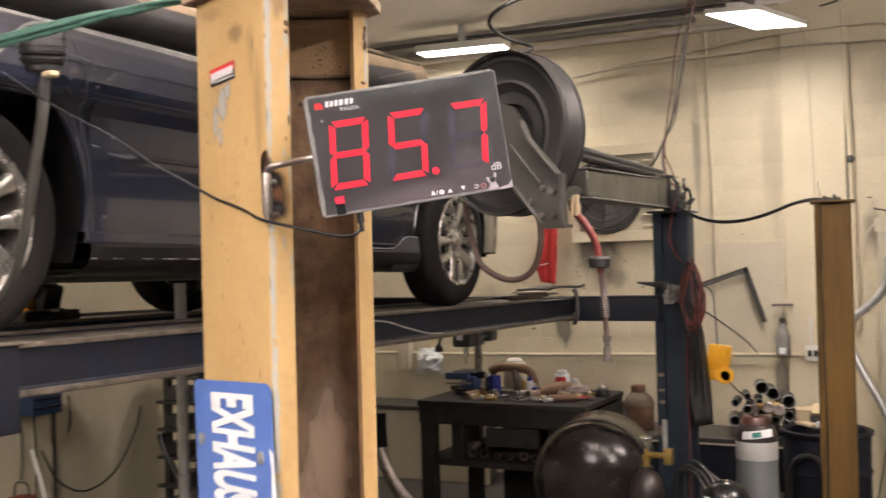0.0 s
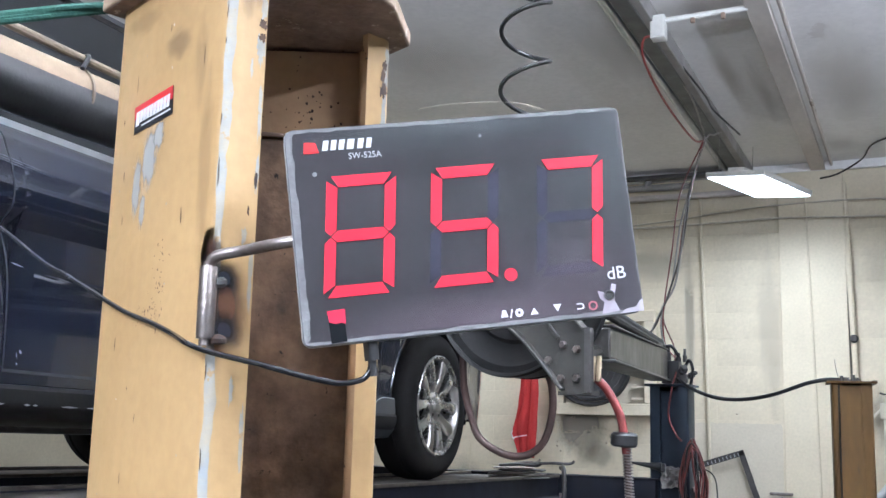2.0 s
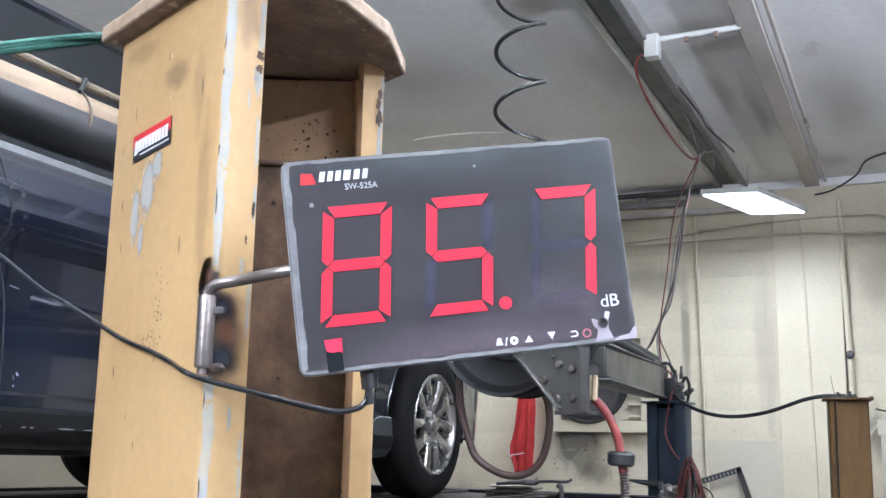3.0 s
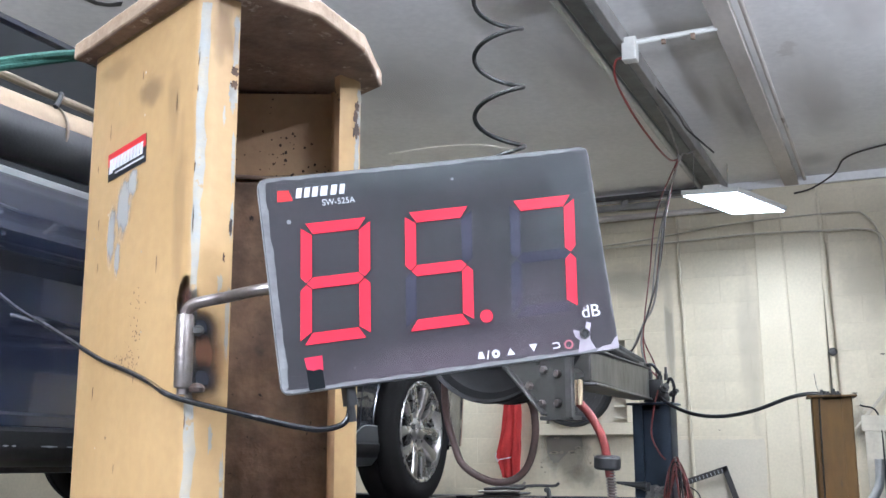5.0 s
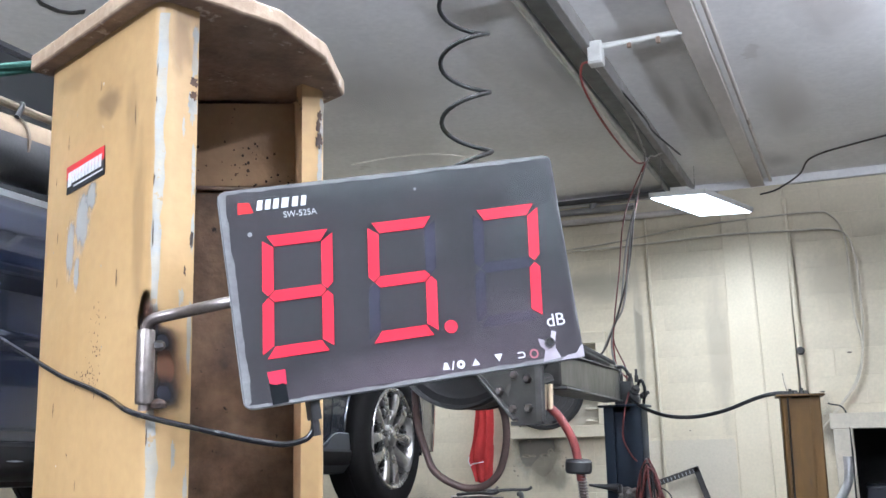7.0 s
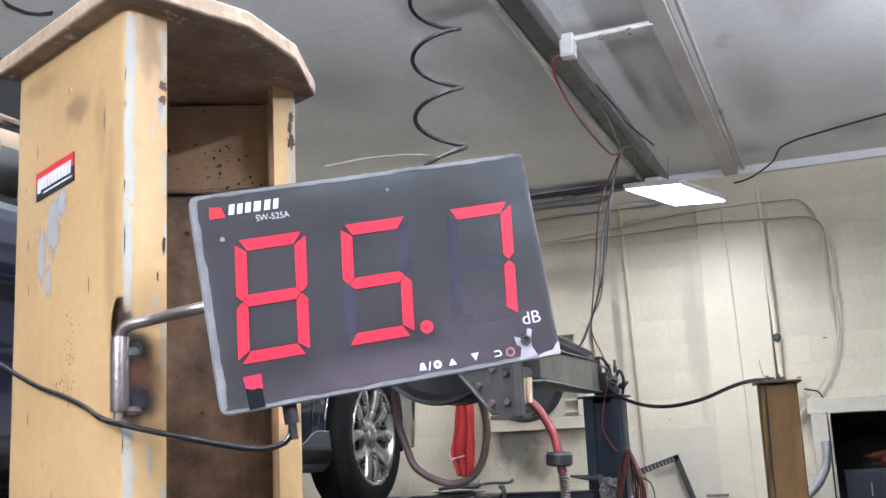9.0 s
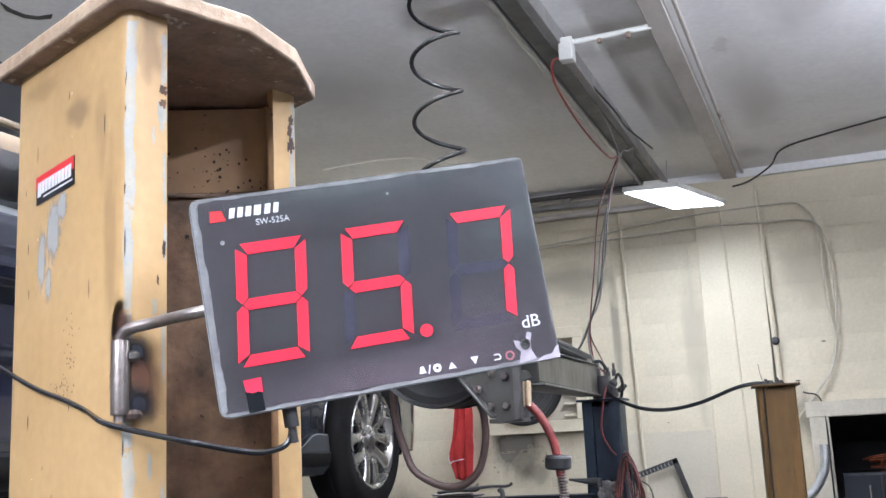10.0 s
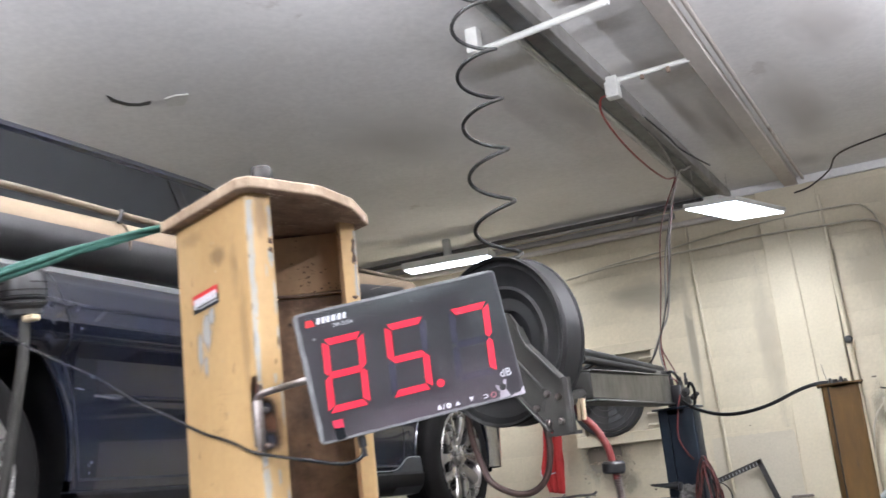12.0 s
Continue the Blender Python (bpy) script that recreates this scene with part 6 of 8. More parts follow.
part("back_board", box_bm((0, 0.03, 0), (0.64, 0.02, 0.64)), M_PATCH, fan)
bm = bmesh.new()
lathe(bm, [(0.31, 0.0), (0.325, 0.02), (0.31, 0.05), (0.29, 0.05), (0.285, 0.01)], pose(-0.10, -0.02, -0.02, 90, 0, 0), 40, True)
guard = part("guard_ring", bm, M_BLACK, fan)
for r in (0.06, 0.11, 0.16, 0.21, 0.26):
    bm = bmesh.new()
    lathe(bm, [(r + 0.004 * math.cos(radians(a)), 0.055 + 0.004 * math.sin(radians(a))) for a in range(0, 360, 60)], pose(-0.10, -0.02, -0.02, 90, 0, 0), 36, True)
    part("guard_wire", bm, M_DARKSTEEL, guard)
for i in range(4):
    a = radians(90 * i + 20)
    rows = [[(-0.10 + (0.05 + 0.22 * t) * math.cos(a + s * (0.25 + 0.2 * t)), -0.03 + 0.02 * s, -0.02 + (0.05 + 0.22 * t) * math.sin(a + s * (0.25 + 0.2 * t))) for s in (-1, 0, 1)] for t in (0, 0.5, 1)]
    part("blade", sheet(rows), M_BLACK, fan)
bm = bmesh.new()
# dark disc behind the blades, in place of the throat's shade
lathe(bm, [(0.28, 0.012), (0.28, 0.016), (0, 0.016)], pose(-0.10, -0.005, -0.02, 90, 0, 0), 32)
part("dark_throat", bm, M_INNER_SHADE, fan)
for i in range(7):
    part("louvre", box_bm((0.265, -0.01, -0.28 + i * 0.09), (0.10, 0.03, 0.012), Matrix.Rotation(radians(30), 4, "X")), M_PATCH, fan)
# framing square hung on the wall
sq = thing("framing_square", "dark steel framing square hanging on the block wall", "square")
e, c2, f = Vector((-1.72, 8.705, 1.655)), Vector((-1.375, 8.705, 1.770)), Vector((-1.245, 8.705, 1.372))
for p, q, nm in ((e, c2, "tongue"), (c2, f, "blade")):
    m, h = frame_of(p, q)
    part(nm, prism(rounded(0.006, 0.042, 0.001, 1), -0.018, h + 0.018, m @ pose(0, 0, 0, 0, 0, 0 if abs((m.to_3x3() @ Vector((1, 0, 0))).y) > 0.7 else 90)), M_DARKSTEEL, sq)
for i in range(12):
    q = e.lerp(c2, 0.06 + i * 0.08)
    part("notch", box_bm(q + Vector((0, -0.006, -0.004)), (0.006, 0.004, 0.024), Matrix.Rotation(-0.32, 4, "Y")), M_GALV, sq)
# bottle on a hook
bt = thing("spray_bottle", "cloudy grey plastic bottle hanging on the wall", "bottle", (-1.095, 8.66, 1.10))
M_CLOUDY = mat("cloudy_plastic", (0.30, 0.29, 0.27), 0.25, 0, (0.16, 0.15, 0.14), 14, 0.8, 80, 0.05)
bm = bmesh.new()
lathe(bm, [(0.0, 0), (0.050, 0.0), (0.055, 0.01), (0.055, 0.15), (0.045, 0.185), (0.030, 0.215), (0.026, 0.25), (0, 0.25)], None, 20)
part("body", bm, M_CLOUDY, bt)
bm = bmesh.new()
lathe(bm, [(0.024, 0.25), (0.024, 0.285), (0.018, 0.29), (0, 0.29)], None, 14)
part("cap", bm, M_BLACK, bt)
part("label_band", box_bm((0, -0.052, 0.04), (0.05, 0.008, 0.05), None, 0.003), M_SIGNWHITE, bt)
tagged(part("wall_rail", box_bm((-1.10, 8.70, 1.49), (0.16, 0.03, 0.02), None, 0.004), M_STEEL), "short steel rail screwed to the wall", "rail")
part("hook", pipe_bm([(0, 0.02, 0.29), (0.0, 0.02, 0.32), (0, 0.035, 0.37)], 0.003, 6), M_STEEL, bt)
# doorway trim and what stands in the store room
bm = bmesh.new()
block(bm, (0.30, WALL_Y - 0.03, DOOR_Z + 0.055), (1.44, 0.06, 0.11), None, 0.004)
block(bm, (DOOR_X0 - 0.065, WALL_Y - 0.03, DOOR_Z / 2), (0.13, 0.06, DOOR_Z), None, 0.004)
block(bm, (DOOR_X1 + 0.03, WALL_Y - 0.03, DOOR_Z / 2), (0.06, 0.06, DOOR_Z), None, 0.004)
# greyer than off-white: the trim's shade is put into its colour
tagged(part("door_trim", bm, M_GREYWALL), "off-white trim round the dark doorway, greyed as if shaded", "door trim", kind="structure")
cab = thing("storage_cabinet", "dark navy metal cabinet standing in the doorway", "cabinet", (0.16, 9.20, 0))
part("body", box_bm((0.05, 0, 0.815), (0.86, 0.50, 1.63), None, 0.008, 2), M_CABINET, cab)
for dx in (-0.255, 0.10):
    d = part("door", box_bm((dx, -0.258, 0.81), (0.245 if dx != 0.10 else 0.44, 0.016, 1.60), None, 0.004), M_CABINET, cab)
    part("handle", box_bm((dx + 0.05, -0.275, 1.49), (0.014, 0.02, 0.10), None, 0.004), M_CHROME, d)
wb = thing("paper_dispenser", "white plastic paper dispenser on the cabinet", "dispenser", (-0.155, 8.903, 1.13))
bm = bmesh.new()
for c, s in (((0, 0, 0.105), (0.20, 0.06, 0.10)), ((0, 0, -0.13), (0.20, 0.06, 0.05)), ((-0.085, 0, -0.03), (0.03, 0.06, 0.17)), ((0.085, 0, -0.03), (0.03, 0.06, 0.17)), ((0, 0.025, -0.02), (0.16, 0.01, 0.2))):
    block(bm, c, s, None, 0.004)
part("case", bm, M_WHITE, wb)
part("roll", pipe_bm([(-0.07, 0.0, -0.05), (0.07, 0.0, -0.05)], 0.035, 14, 2), M_SIGNWHITE, wb)
hood = []
for i in range(25):
    a = 2 * math.pi * i / 24
    c, q = math.cos(a), math.sin(a)
    hood.append((0.24 * math.copysign(abs(c) ** 0.42, c), 0.19 * math.copysign(abs(q) ** 0.42, q)))
rows = [[(0.16 + k * u, -y, 1.435 + k * v) for u, v in hood] for y, k in ((0.250, 1.0), (0.345, 1.0), (0.375, 0.975), (0.392, 0.92), (0.400, 0.80), (0.404, 0.40), (0.404, 0.02))]
part("rolled_hood", sheet(rows), M_HOOD, cab, "glossy black-navy bulging hood")
stand = thing("pale_stand", "pale grey stepped pipe stand on the floor by the cabinet", "stand", (-0.205, 8.85, 0))
part("tube", pipe_bm([(0, 0, 0), (0, 0, 0.60)], 0.040, 16, 2), M_GREYCABLE, stand)
for z in (0.565, 0.62):
    bm = bmesh.new()
    lathe(bm, [(0.0, -0.014), (0.048, -0.014), (0.052, -0.006), (0.052, 0.010), (0.046, 0.016), (0.0, 0.016)], pose(0, 0, z), 20)
    part("collar", bm, M_GREYCABLE, stand)
rag = thing("cord_heap", "tangled heap of dull orange extension cord on the cabinet", "cord", (0.15, 9.18, 1.632))


def crumple(w, d, h, seedv, n=14):
    rows = []
    for i in range(n + 1):
        row = []
        for j in range(n + 1):
            u, v = i / n - 0.5, j / n - 0.5
            edge = max(0.0, 1 - 3.2 * (u * u + v * v))
            z = h * edge * (0.6 + 0.8 * noise.noise((u * 5 + seedv, v * 5, seedv)) + 0.4 * noise.noise((u * 13, v * 13 + seedv, 1)))
            row.append((u * w * (1 + 0.25 * noise.noise((v * 4, seedv, 2))), v * d * (1 + 0.25 * noise.noise((u * 4, seedv, 5))), max(0.002, z)))
        rows.append(row)
    return sheet(rows)


M_ORANGE = mat("orange_cord", (0.20, 0.045, 0.020), 0.6, 0, (0.11, 0.026, 0.014), 9, 0.7, 200, 0.2)
crng = random.Random(8)
for k in range(11):
    cx, cy, rr, lift, tilt = crng.gauss(0, 0.07), crng.gauss(0, 0.04), crng.uniform(0.07, 0.13), 0.012 + 0.009 * k, crng.uniform(-0.35, 0.35)
    pts = [(cx + rr * math.cos(a) * (1 + 0.2 * math.sin(2 * a + k)), cy + 0.7 * rr * math.sin(a), max(0.008, lift + tilt * rr * math.cos(a + k))) for a in [2 * math.pi * i / 16 for i in range(17)]]
    part("loop", pipe_bm(pts, 0.008, 6, 2), M_ORANGE, rag)
bent = thing("bent_pipe", "bright bent exhaust pipe leaning against the wall", "exhaust pipe")
part("tube", pipe_bm([(-0.318, 8.50, 1.845), (-0.320, 8.50, 1.76), (-0.335, 8.50, 1.66), (-0.40, 8.50, 1.55), (-0.50, 8.50, 1.46), (-0.565, 8.50, 1.40), (-0.595, 8.50, 1.27), (-0.57, 8.50, 1.14), (-0.50, 8.48, 0.98), (-0.40, 8.46, 0.80), (-0.33, 8.44, 0.62), (-0.30, 8.42, 0.40), (-0.30, 8.40, 0.02)], 0.030, 16, 6), M_GALV, bent)
run("floor_lead", "thin black lead hanging down the wall by the doorway", "cable", [(-0.42, 8.72, 2.22), (-0.30, 8.70, 2.13), (-0.29, 8.68, 1.6), (-0.30, 8.66, 1.0), (-0.36, 8.6, 0.5), (-0.44, 8.5, 0.02)], 0.006, M_CABLE)

# ---- overhead bar, rope and pendant beside the column ----
bar = thing("padded_bar", "tan canvas padded bar with a strap, hanging beside the car", "padded bar")
part("padding", pipe_bm([(-1.926, 1.15, 2.632), (-1.911, 1.9, 2.632), (-1.896, 2.7, 2.630), (-1.855, 3.4, 2.630), (-1.80, 3.95, 2.630)], 0.063, 20, 5), M_TAN, bar)
# black tube low on the bar paints in the shade of its underside
part("lower_sleeve", pipe_bm([(-1.924, 1.15, 2.610), (-1.909, 1.9, 2.610), (-1.894, 2.7, 2.608), (-1.854, 3.4, 2.608), (-1.804, 3.85, 2.608)], 0.066, 20, 5), M_BLACK, bar)
part("top_rod", pipe_bm([(-1.93, 1.15, 2.725), (-1.90, 2.0, 2.728), (-1.87, 2.6, 2.708), (-1.83, 3.3, 2.700), (-1.78, 3.95, 2.69)], 0.010, 10, 5), M_BEIGEROD, bar)
bm = bmesh.new()
lathe(bm, [(0.067, -0.004), (0.071, -0.003), (0.071, 0.003), (0.067, 0.004)], pose(-1.902, 2.44, 2.626, 90, 0, 0), 28, True)
part("strap", bm, M_BEIGEROD, bar)
part("strap_knot", pipe_bm([(-1.855, 2.42, 2.68), (-1.86, 2.44, 2.712), (-1.875, 2.45, 2.722), (-1.89, 2.44, 2.71)], 0.006, 8), M_CABLE, bar)
part("support_arm", pipe_bm([(-0.80, 1.585, 2.18), (-0.98, 1.80, 2.22), (-1.35, 2.24, 2.36), (-1.88, 2.86, 2.60)], 0.02, 10, 4), M_DARKSTEEL, bar)
rope = thing("green_rope", "bundled green rope tied round the column top", "rope")
for k in range(4):
    a = 2 * math.pi * k / 4
    o = Vector((0, 0.0030 * math.cos(a), 0.0030 * math.sin(a)))
    ptsr = [Vector((-0.80, 1.545, 2.304)), Vector((-0.862, 1.476, 2.307)), Vector((-0.95, 1.406, 2.282)), Vector((-1.05, 1.324, 2.246)), Vector((-1.40, 1.036, 2.114)), Vector((-1.75, 0.745, 1.986)), Vector((-2.4, 0.20, 1.75))]
    part("strand", pipe_bm([p + o + Vector((0, 0.004 * math.sin(3 * i + k), 0.004 * math.cos(2 * i + k))) for i, p in enumerate(ptsr)], 0.0038, 8, 8), M_GREEN, rope)
pend = thing("hanging_spotlight", "black ribbed spotlight head hanging on its grey stem", "work light", (-1.75, 1.995, 2.421))
pend.scale = (1.2, 1.2, 1.2)
bm = bmesh.new()
lathe(bm, [(0, -0.048), (0.030, -0.048), (0.034, -0.043), (0.034, -0.034), (0.041, -0.028), (0.041, -0.018), (0.037, -0.014), (0.0425, -0.008), (0.0425, 0.026), (0.036, 0.040), (0.018, 0.047), (0, 0.048)], pose(0, 0, 0, 6, 4, 0), 28)
part("head", bm, M_BLACK, pend)
for dz in (-0.023, -0.012, 0.002, 0.016):
    bm = bmesh.new()
    lathe(bm, [(0.041, -0.002), (0.0442, -0.0014), (0.0442, 0.0014), (0.041, 0.002)], pose(0, 0, dz, 6, 4, 0), 28, True)
    part("rib", bm, M_REEL, pend)
part("stem", pipe_bm([(0.004, 0, -0.045), (-0.001, 0, -0.09), (-0.007, 0, -0.137), (-0.0275, 0, -0.223), (-0.048, 0, -0.311), (-0.069, 0, -0.388), (-0.096, 0, -0.448), (-0.148, 0, -0.504), (-0.20, 0, -0.54)], 0.0105, 12, 6), M_BOOM, pend)
part("hook", pipe_bm([(0, 0, 0.05), (0.0, -0.05, 0.03), (0.0, -0.12, -0.04), (0, -0.135, -0.055)], 0.004, 8, 6), M_DARKSTEEL, pend)
part("bracket_tab", box_bm((0.03, -0.01, -0.056), (0.03, 0.02, 0.012), None, 0.003), M_BEIGE, pend)
# ---- workbench and what lies on it ----
BX0, BX1, BY0, BY1, BZ = -3.40, -2.125, 6.90, 7.80, 0.895
bench = thing("workbench", "heavy black steel workbench with open lower shelf", "workbench", ((BX0 + BX1) / 2, BY0, 0))
hw = (BX1 - BX0) / 2
soften(part("top", box_bm((0, (BY1 - BY0) / 2, BZ - 0.02), (2 * hw, BY1 - BY0, 0.04)), M_BLACKMATT, bench), 0.006, 2)
part("apron", box_bm((0, 0.03, BZ - 0.10), (2 * hw - 0.02, 0.05, 0.13), None, 0.006), M_BLACKMATT, bench)
part("lower_shelf", box_bm((0, (BY1 - BY0) / 2, 0.455), (2 * hw - 0.04, BY1 - BY0 - 0.04, 0.045), None, 0.005), M_BLACKMATT, bench)
for dx in (-hw + 0.07, hw - 0.07):
    for dy in (0.06, BY1 - BY0 - 0.06):
        part("leg", box_bm((dx, dy, (BZ - 0.04) / 2), (0.11, 0.09, BZ - 0.04), None, 0.006), M_BLACKMATT, bench)
# panels added to close off the wall and keep the space below dark
part("dark_backing", box_bm((0.14, BY1 - BY0 - 0.012, 0.43), (2 * hw - 0.30, 0.02, 0.85)), M_BLACKMATT, bench)
part("middle_post", box_bm((-hw + 0.31, 0.06, 0.66), (0.09, 0.09, 0.40), None, 0.006), M_BLACKMATT, bench)
for dx in (hw - 0.012,):
    part("dark_side", box_bm((dx, (BY1 - BY0) / 2, 0.42), (0.012, BY1 - BY0 - 0.03, 0.83)), M_BLACKMATT, bench)
sl = thing("side_ledge", "narrow grey ledge along the wall beside the workbench", "ledge", (-4.15, 8.45, 0.62))
part("board", box_bm((0, 0, 0), (1.5, 0.45, 0.035), None, 0.004), M_GREYARM, sl)
part("panel", box_bm((0.1, -0.19, -0.32), (1.2, 0.02, 0.60), None, 0.003), M_PATCH, sl)
for dx in (-0.6, 0.6):
    part("leg", box_bm((dx, 0, -0.318), (0.05, 0.3, 0.60), None, 0.004), M_GREYARM, sl)


def tin(name, label, category, at, r, h, material, lid=None, tilt=(0, 0, 0), parts="lid"):
    t = tagged(new(name), label, category)
    t.matrix_world = pose(*at, *tilt)
    bm = bmesh.new()
    lathe(bm, [(0, 0), (r * 0.96, 0), (r, 0.006), (r, h - 0.006), (r * 0.95, h), (0, h)], None, 20)
    part("body", bm, material, t)
    if lid:
        bm = bmesh.new()
        lathe(bm, [(r * 0.7, h), (r * 0.72, h + 0.015), (r * 0.5, h + 0.03), (0, h + 0.032)], None, 18)
        part(parts, bm, lid, t)
    return t


def stub(name, label, a, b, r, material, group="", wall=0.006, category="pipe"):
    """A short open pipe."""
    t = tagged(new(name), label, category, group)
    m, h = frame_of(a, b)
    bm = bmesh.new()
    lathe(bm, [(r - wall, 0), (r, 0.0), (r, h), (r - wall, h)], m, 22, True)
    part("tube", bm, material, t)
    bm = bmesh.new()
    lathe(bm, [(r - wall, -0.0006), (r - wall * 0.3, -0.0010), (r + 0.0006, 0.0012), (r + 0.0006, 0.006), (r - wall, 0.006)], m, 22, True)
    part("cut_end", bm, M_GALV if h > 0.4 else M_STEEL, t, "bright cut rim")
    # dark disc stands in for the shade inside the pipe
    bm = bmesh.new()
    lathe(bm, [(r - wall, h * 0.5), (0, h * 0.5)], m, 18)
    part("dark_inside", bm, M_INNER_SHADE, t)
    return t


# drill press and the blue vice in front of it
press = thing("drill_press", "black bench drill press with chrome column", "drill press", (-3.29, 7.62, BZ))
part("base", box_bm((0, 0, 0.02), (0.24, 0.30, 0.04), None, 0.01, 2), M_BLACK, press)
part("column", pipe_bm([(0.03, 0.06, 0.03), (0.03, 0.06, 0.66)], 0.030, 16, 2), M_STEEL, press)
part("table", box_bm((-0.02, -0.04, 0.14), (0.18, 0.18, 0.02), None, 0.005), M_DARKSTEEL, press)
part("head", box_bm((-0.01, -0.02, 0.42), (0.15, 0.30, 0.17), None, 0.02, 2), M_BLACK, press)
part("motor", box_bm((0.06, 0.16, 0.44), (0.15, 0.14, 0.16), None, 0.03, 2), M_DARKSTEEL, press)
part("chuck", pipe_bm([(-0.01, -0.08, 0.34), (-0.01, -0.08, 0.26)], 0.024, 12, 2), M_CHROME, press)
part("bit", pipe_bm([(-0.01, -0.08, 0.26), (-0.01, -0.08, 0.20)], 0.007, 8, 2), M_STEEL, press)
part("label_plate", box_bm((-0.02, -0.172, 0.42), (0.05, 0.004, 0.06), None, 0.001), M_SIGNWHITE, press)
for a in (20, 140, 260):
    part("feed_handle", pipe_bm([(0.075, -0.05, 0.37), (0.10, -0.05 + 0.12 * math.cos(radians(a)), 0.37 + 0.12 * math.sin(radians(a)))], 0.007, 8, 2), M_DARKSTEEL, press)
part("lamp_arm", pipe_bm([(-0.06, 0.0, 0.45), (-0.16, -0.04, 0.46), (-0.23, -0.06, 0.40), (-0.25, -0.07, 0.34)], 0.012, 8, 6), M_BLACK, press)
bm = bmesh.new()
lathe(bm, [(0.012, 0), (0.03, -0.03), (0.032, -0.06), (0, -0.06)], pose(-0.25, -0.07, 0.35), 14)
part("lamp_shade", bm, M_BLACK, press)
vice = thing("bench_vice", "blue cast bench vice with worn steel jaws", "vice", (-3.18, 7.30, BZ))
part("base", box_bm((0, 0.02, 0.025), (0.15, 0.16, 0.05), None, 0.012, 2), M_BLUEGREEN, vice)
part("body", box_bm((0.02, 0.03, 0.09), (0.11, 0.13, 0.09), None, 0.016, 2), mat("blue_cast_enamel", (0.035, 0.075, 0.20), 0.4, 0.1, (0.02, 0.04, 0.11), 12, 0.7, 90, 0.15), vice)
part("fixed_jaw", box_bm((0.03, 0.04, 0.145), (0.19, 0.05, 0.05), None, 0.008, 2), M_NAVY, vice)
part("moving_jaw", box_bm((-0.06, -0.04, 0.14), (0.19, 0.05, 0.05), None, 0.008, 2), bpy.data.materials["blue_cast_enamel"], vice)
part("jaw_plate", box_bm((-0.01, 0.0, 0.168), (0.17, 0.012, 0.014), None, 0.002), M_STEEL, vice)
part("screw", pipe_bm([(0.0, -0.16, 0.10), (0.0, 0.0, 0.10)], 0.014, 10, 2), M_STEEL, vice)
part("handle", pipe_bm([(-0.10, -0.15, 0.10), (0.10, -0.15, 0.10)], 0.007, 8, 2), M_STEEL, vice)

tin("blue_cup", "glossy blue anodised cup standing on the bench", "cup", (-2.955, 7.30, BZ), 0.047, 0.145, M_BLUEMETAL)
arch = thing("pipe_manifold", "rusty brown exhaust manifold lying across the bench", "manifold", (-2.90, 7.46, BZ))
part("runner", pipe_bm([(-0.16, 0, 0.16), (-0.08, 0, 0.19), (0.05, 0, 0.19), (0.15, 0, 0.17), (0.19, 0, 0.10), (0.19, 0.0, 0.02)], 0.033, 14, 6), M_CLAY, arch)
part("runner", pipe_bm([(0.03, 0.0, 0.18), (0.06, -0.01, 0.12), (0.06, 0, 0.02)], 0.030, 14, 6), M_STEEL, arch)
part("runner", pipe_bm([(-0.14, 0.02, 0.17), (-0.15, 0.0, 0.10), (-0.15, 0.0, 0.02)], 0.030, 14, 6), M_CLAY, arch)
part("flange", box_bm((0.02, 0.0, 0.012), (0.42, 0.10, 0.018), None, 0.004), M_STEEL, arch)
tin("spray_can", "white and purple spray can on the bench", "can", (-2.70, 7.35, BZ), 0.026, 0.11, M_SIGNWHITE, M_BLUEMETAL, parts="cap")
ptin = tin("paint_tin", "white tin with a red label on the bench", "tin", (-2.50, 7.50, BZ), 0.055, 0.15, M_SIGNWHITE, M_GALV)
part("tin_label", sheet([[(0.0556 * math.sin(a), -0.0556 * math.cos(a), z) for z in (0.078, 0.132)] for a in [radians(-50 + 10 * i) for i in range(11)]]), M_STICKRED, ptin, "red paper label")
muf = thing("muffler_tip", "dull steel muffler end lying on the bench", "muffler", (-2.52, 7.26, BZ + 0.052))
bm = bmesh.new()
lathe(bm, [(0.026, -0.07), (0.036, -0.07), (0.040, -0.05), (0.052, -0.01), (0.052, 0.12), (0.036, 0.17), (0.030, 0.19), (0.024, 0.19)], pose(0, 0, 0, -84, 0, -38), 24, True)
part("shell", bm, M_CLAY, muf)
# the bore's shade as a dark disc
bm = bmesh.new()
lathe(bm, [(0.028, -0.05), (0.0, -0.05)], pose(0, 0, 0, -84, 0, -38), 18)
part("dark_bore", bm, M_INNER_SHADE, muf)
cat = thing("exhaust_joint", "tapered bright exhaust joint on the bench", "exhaust part", (-2.36, 7.36, BZ + 0.045))
bm = bmesh.new()
lathe(bm, [(0.03, -0.09), (0.045, -0.09), (0.045, -0.02), (0.03, 0.03), (0.026, 0.09), (0.044, 0.10), (0.044, 0.115), (0.02, 0.115)], pose(0, 0, 0, 88, 0, -65), 20, True)
part("shell", bm, M_STEEL, cat)
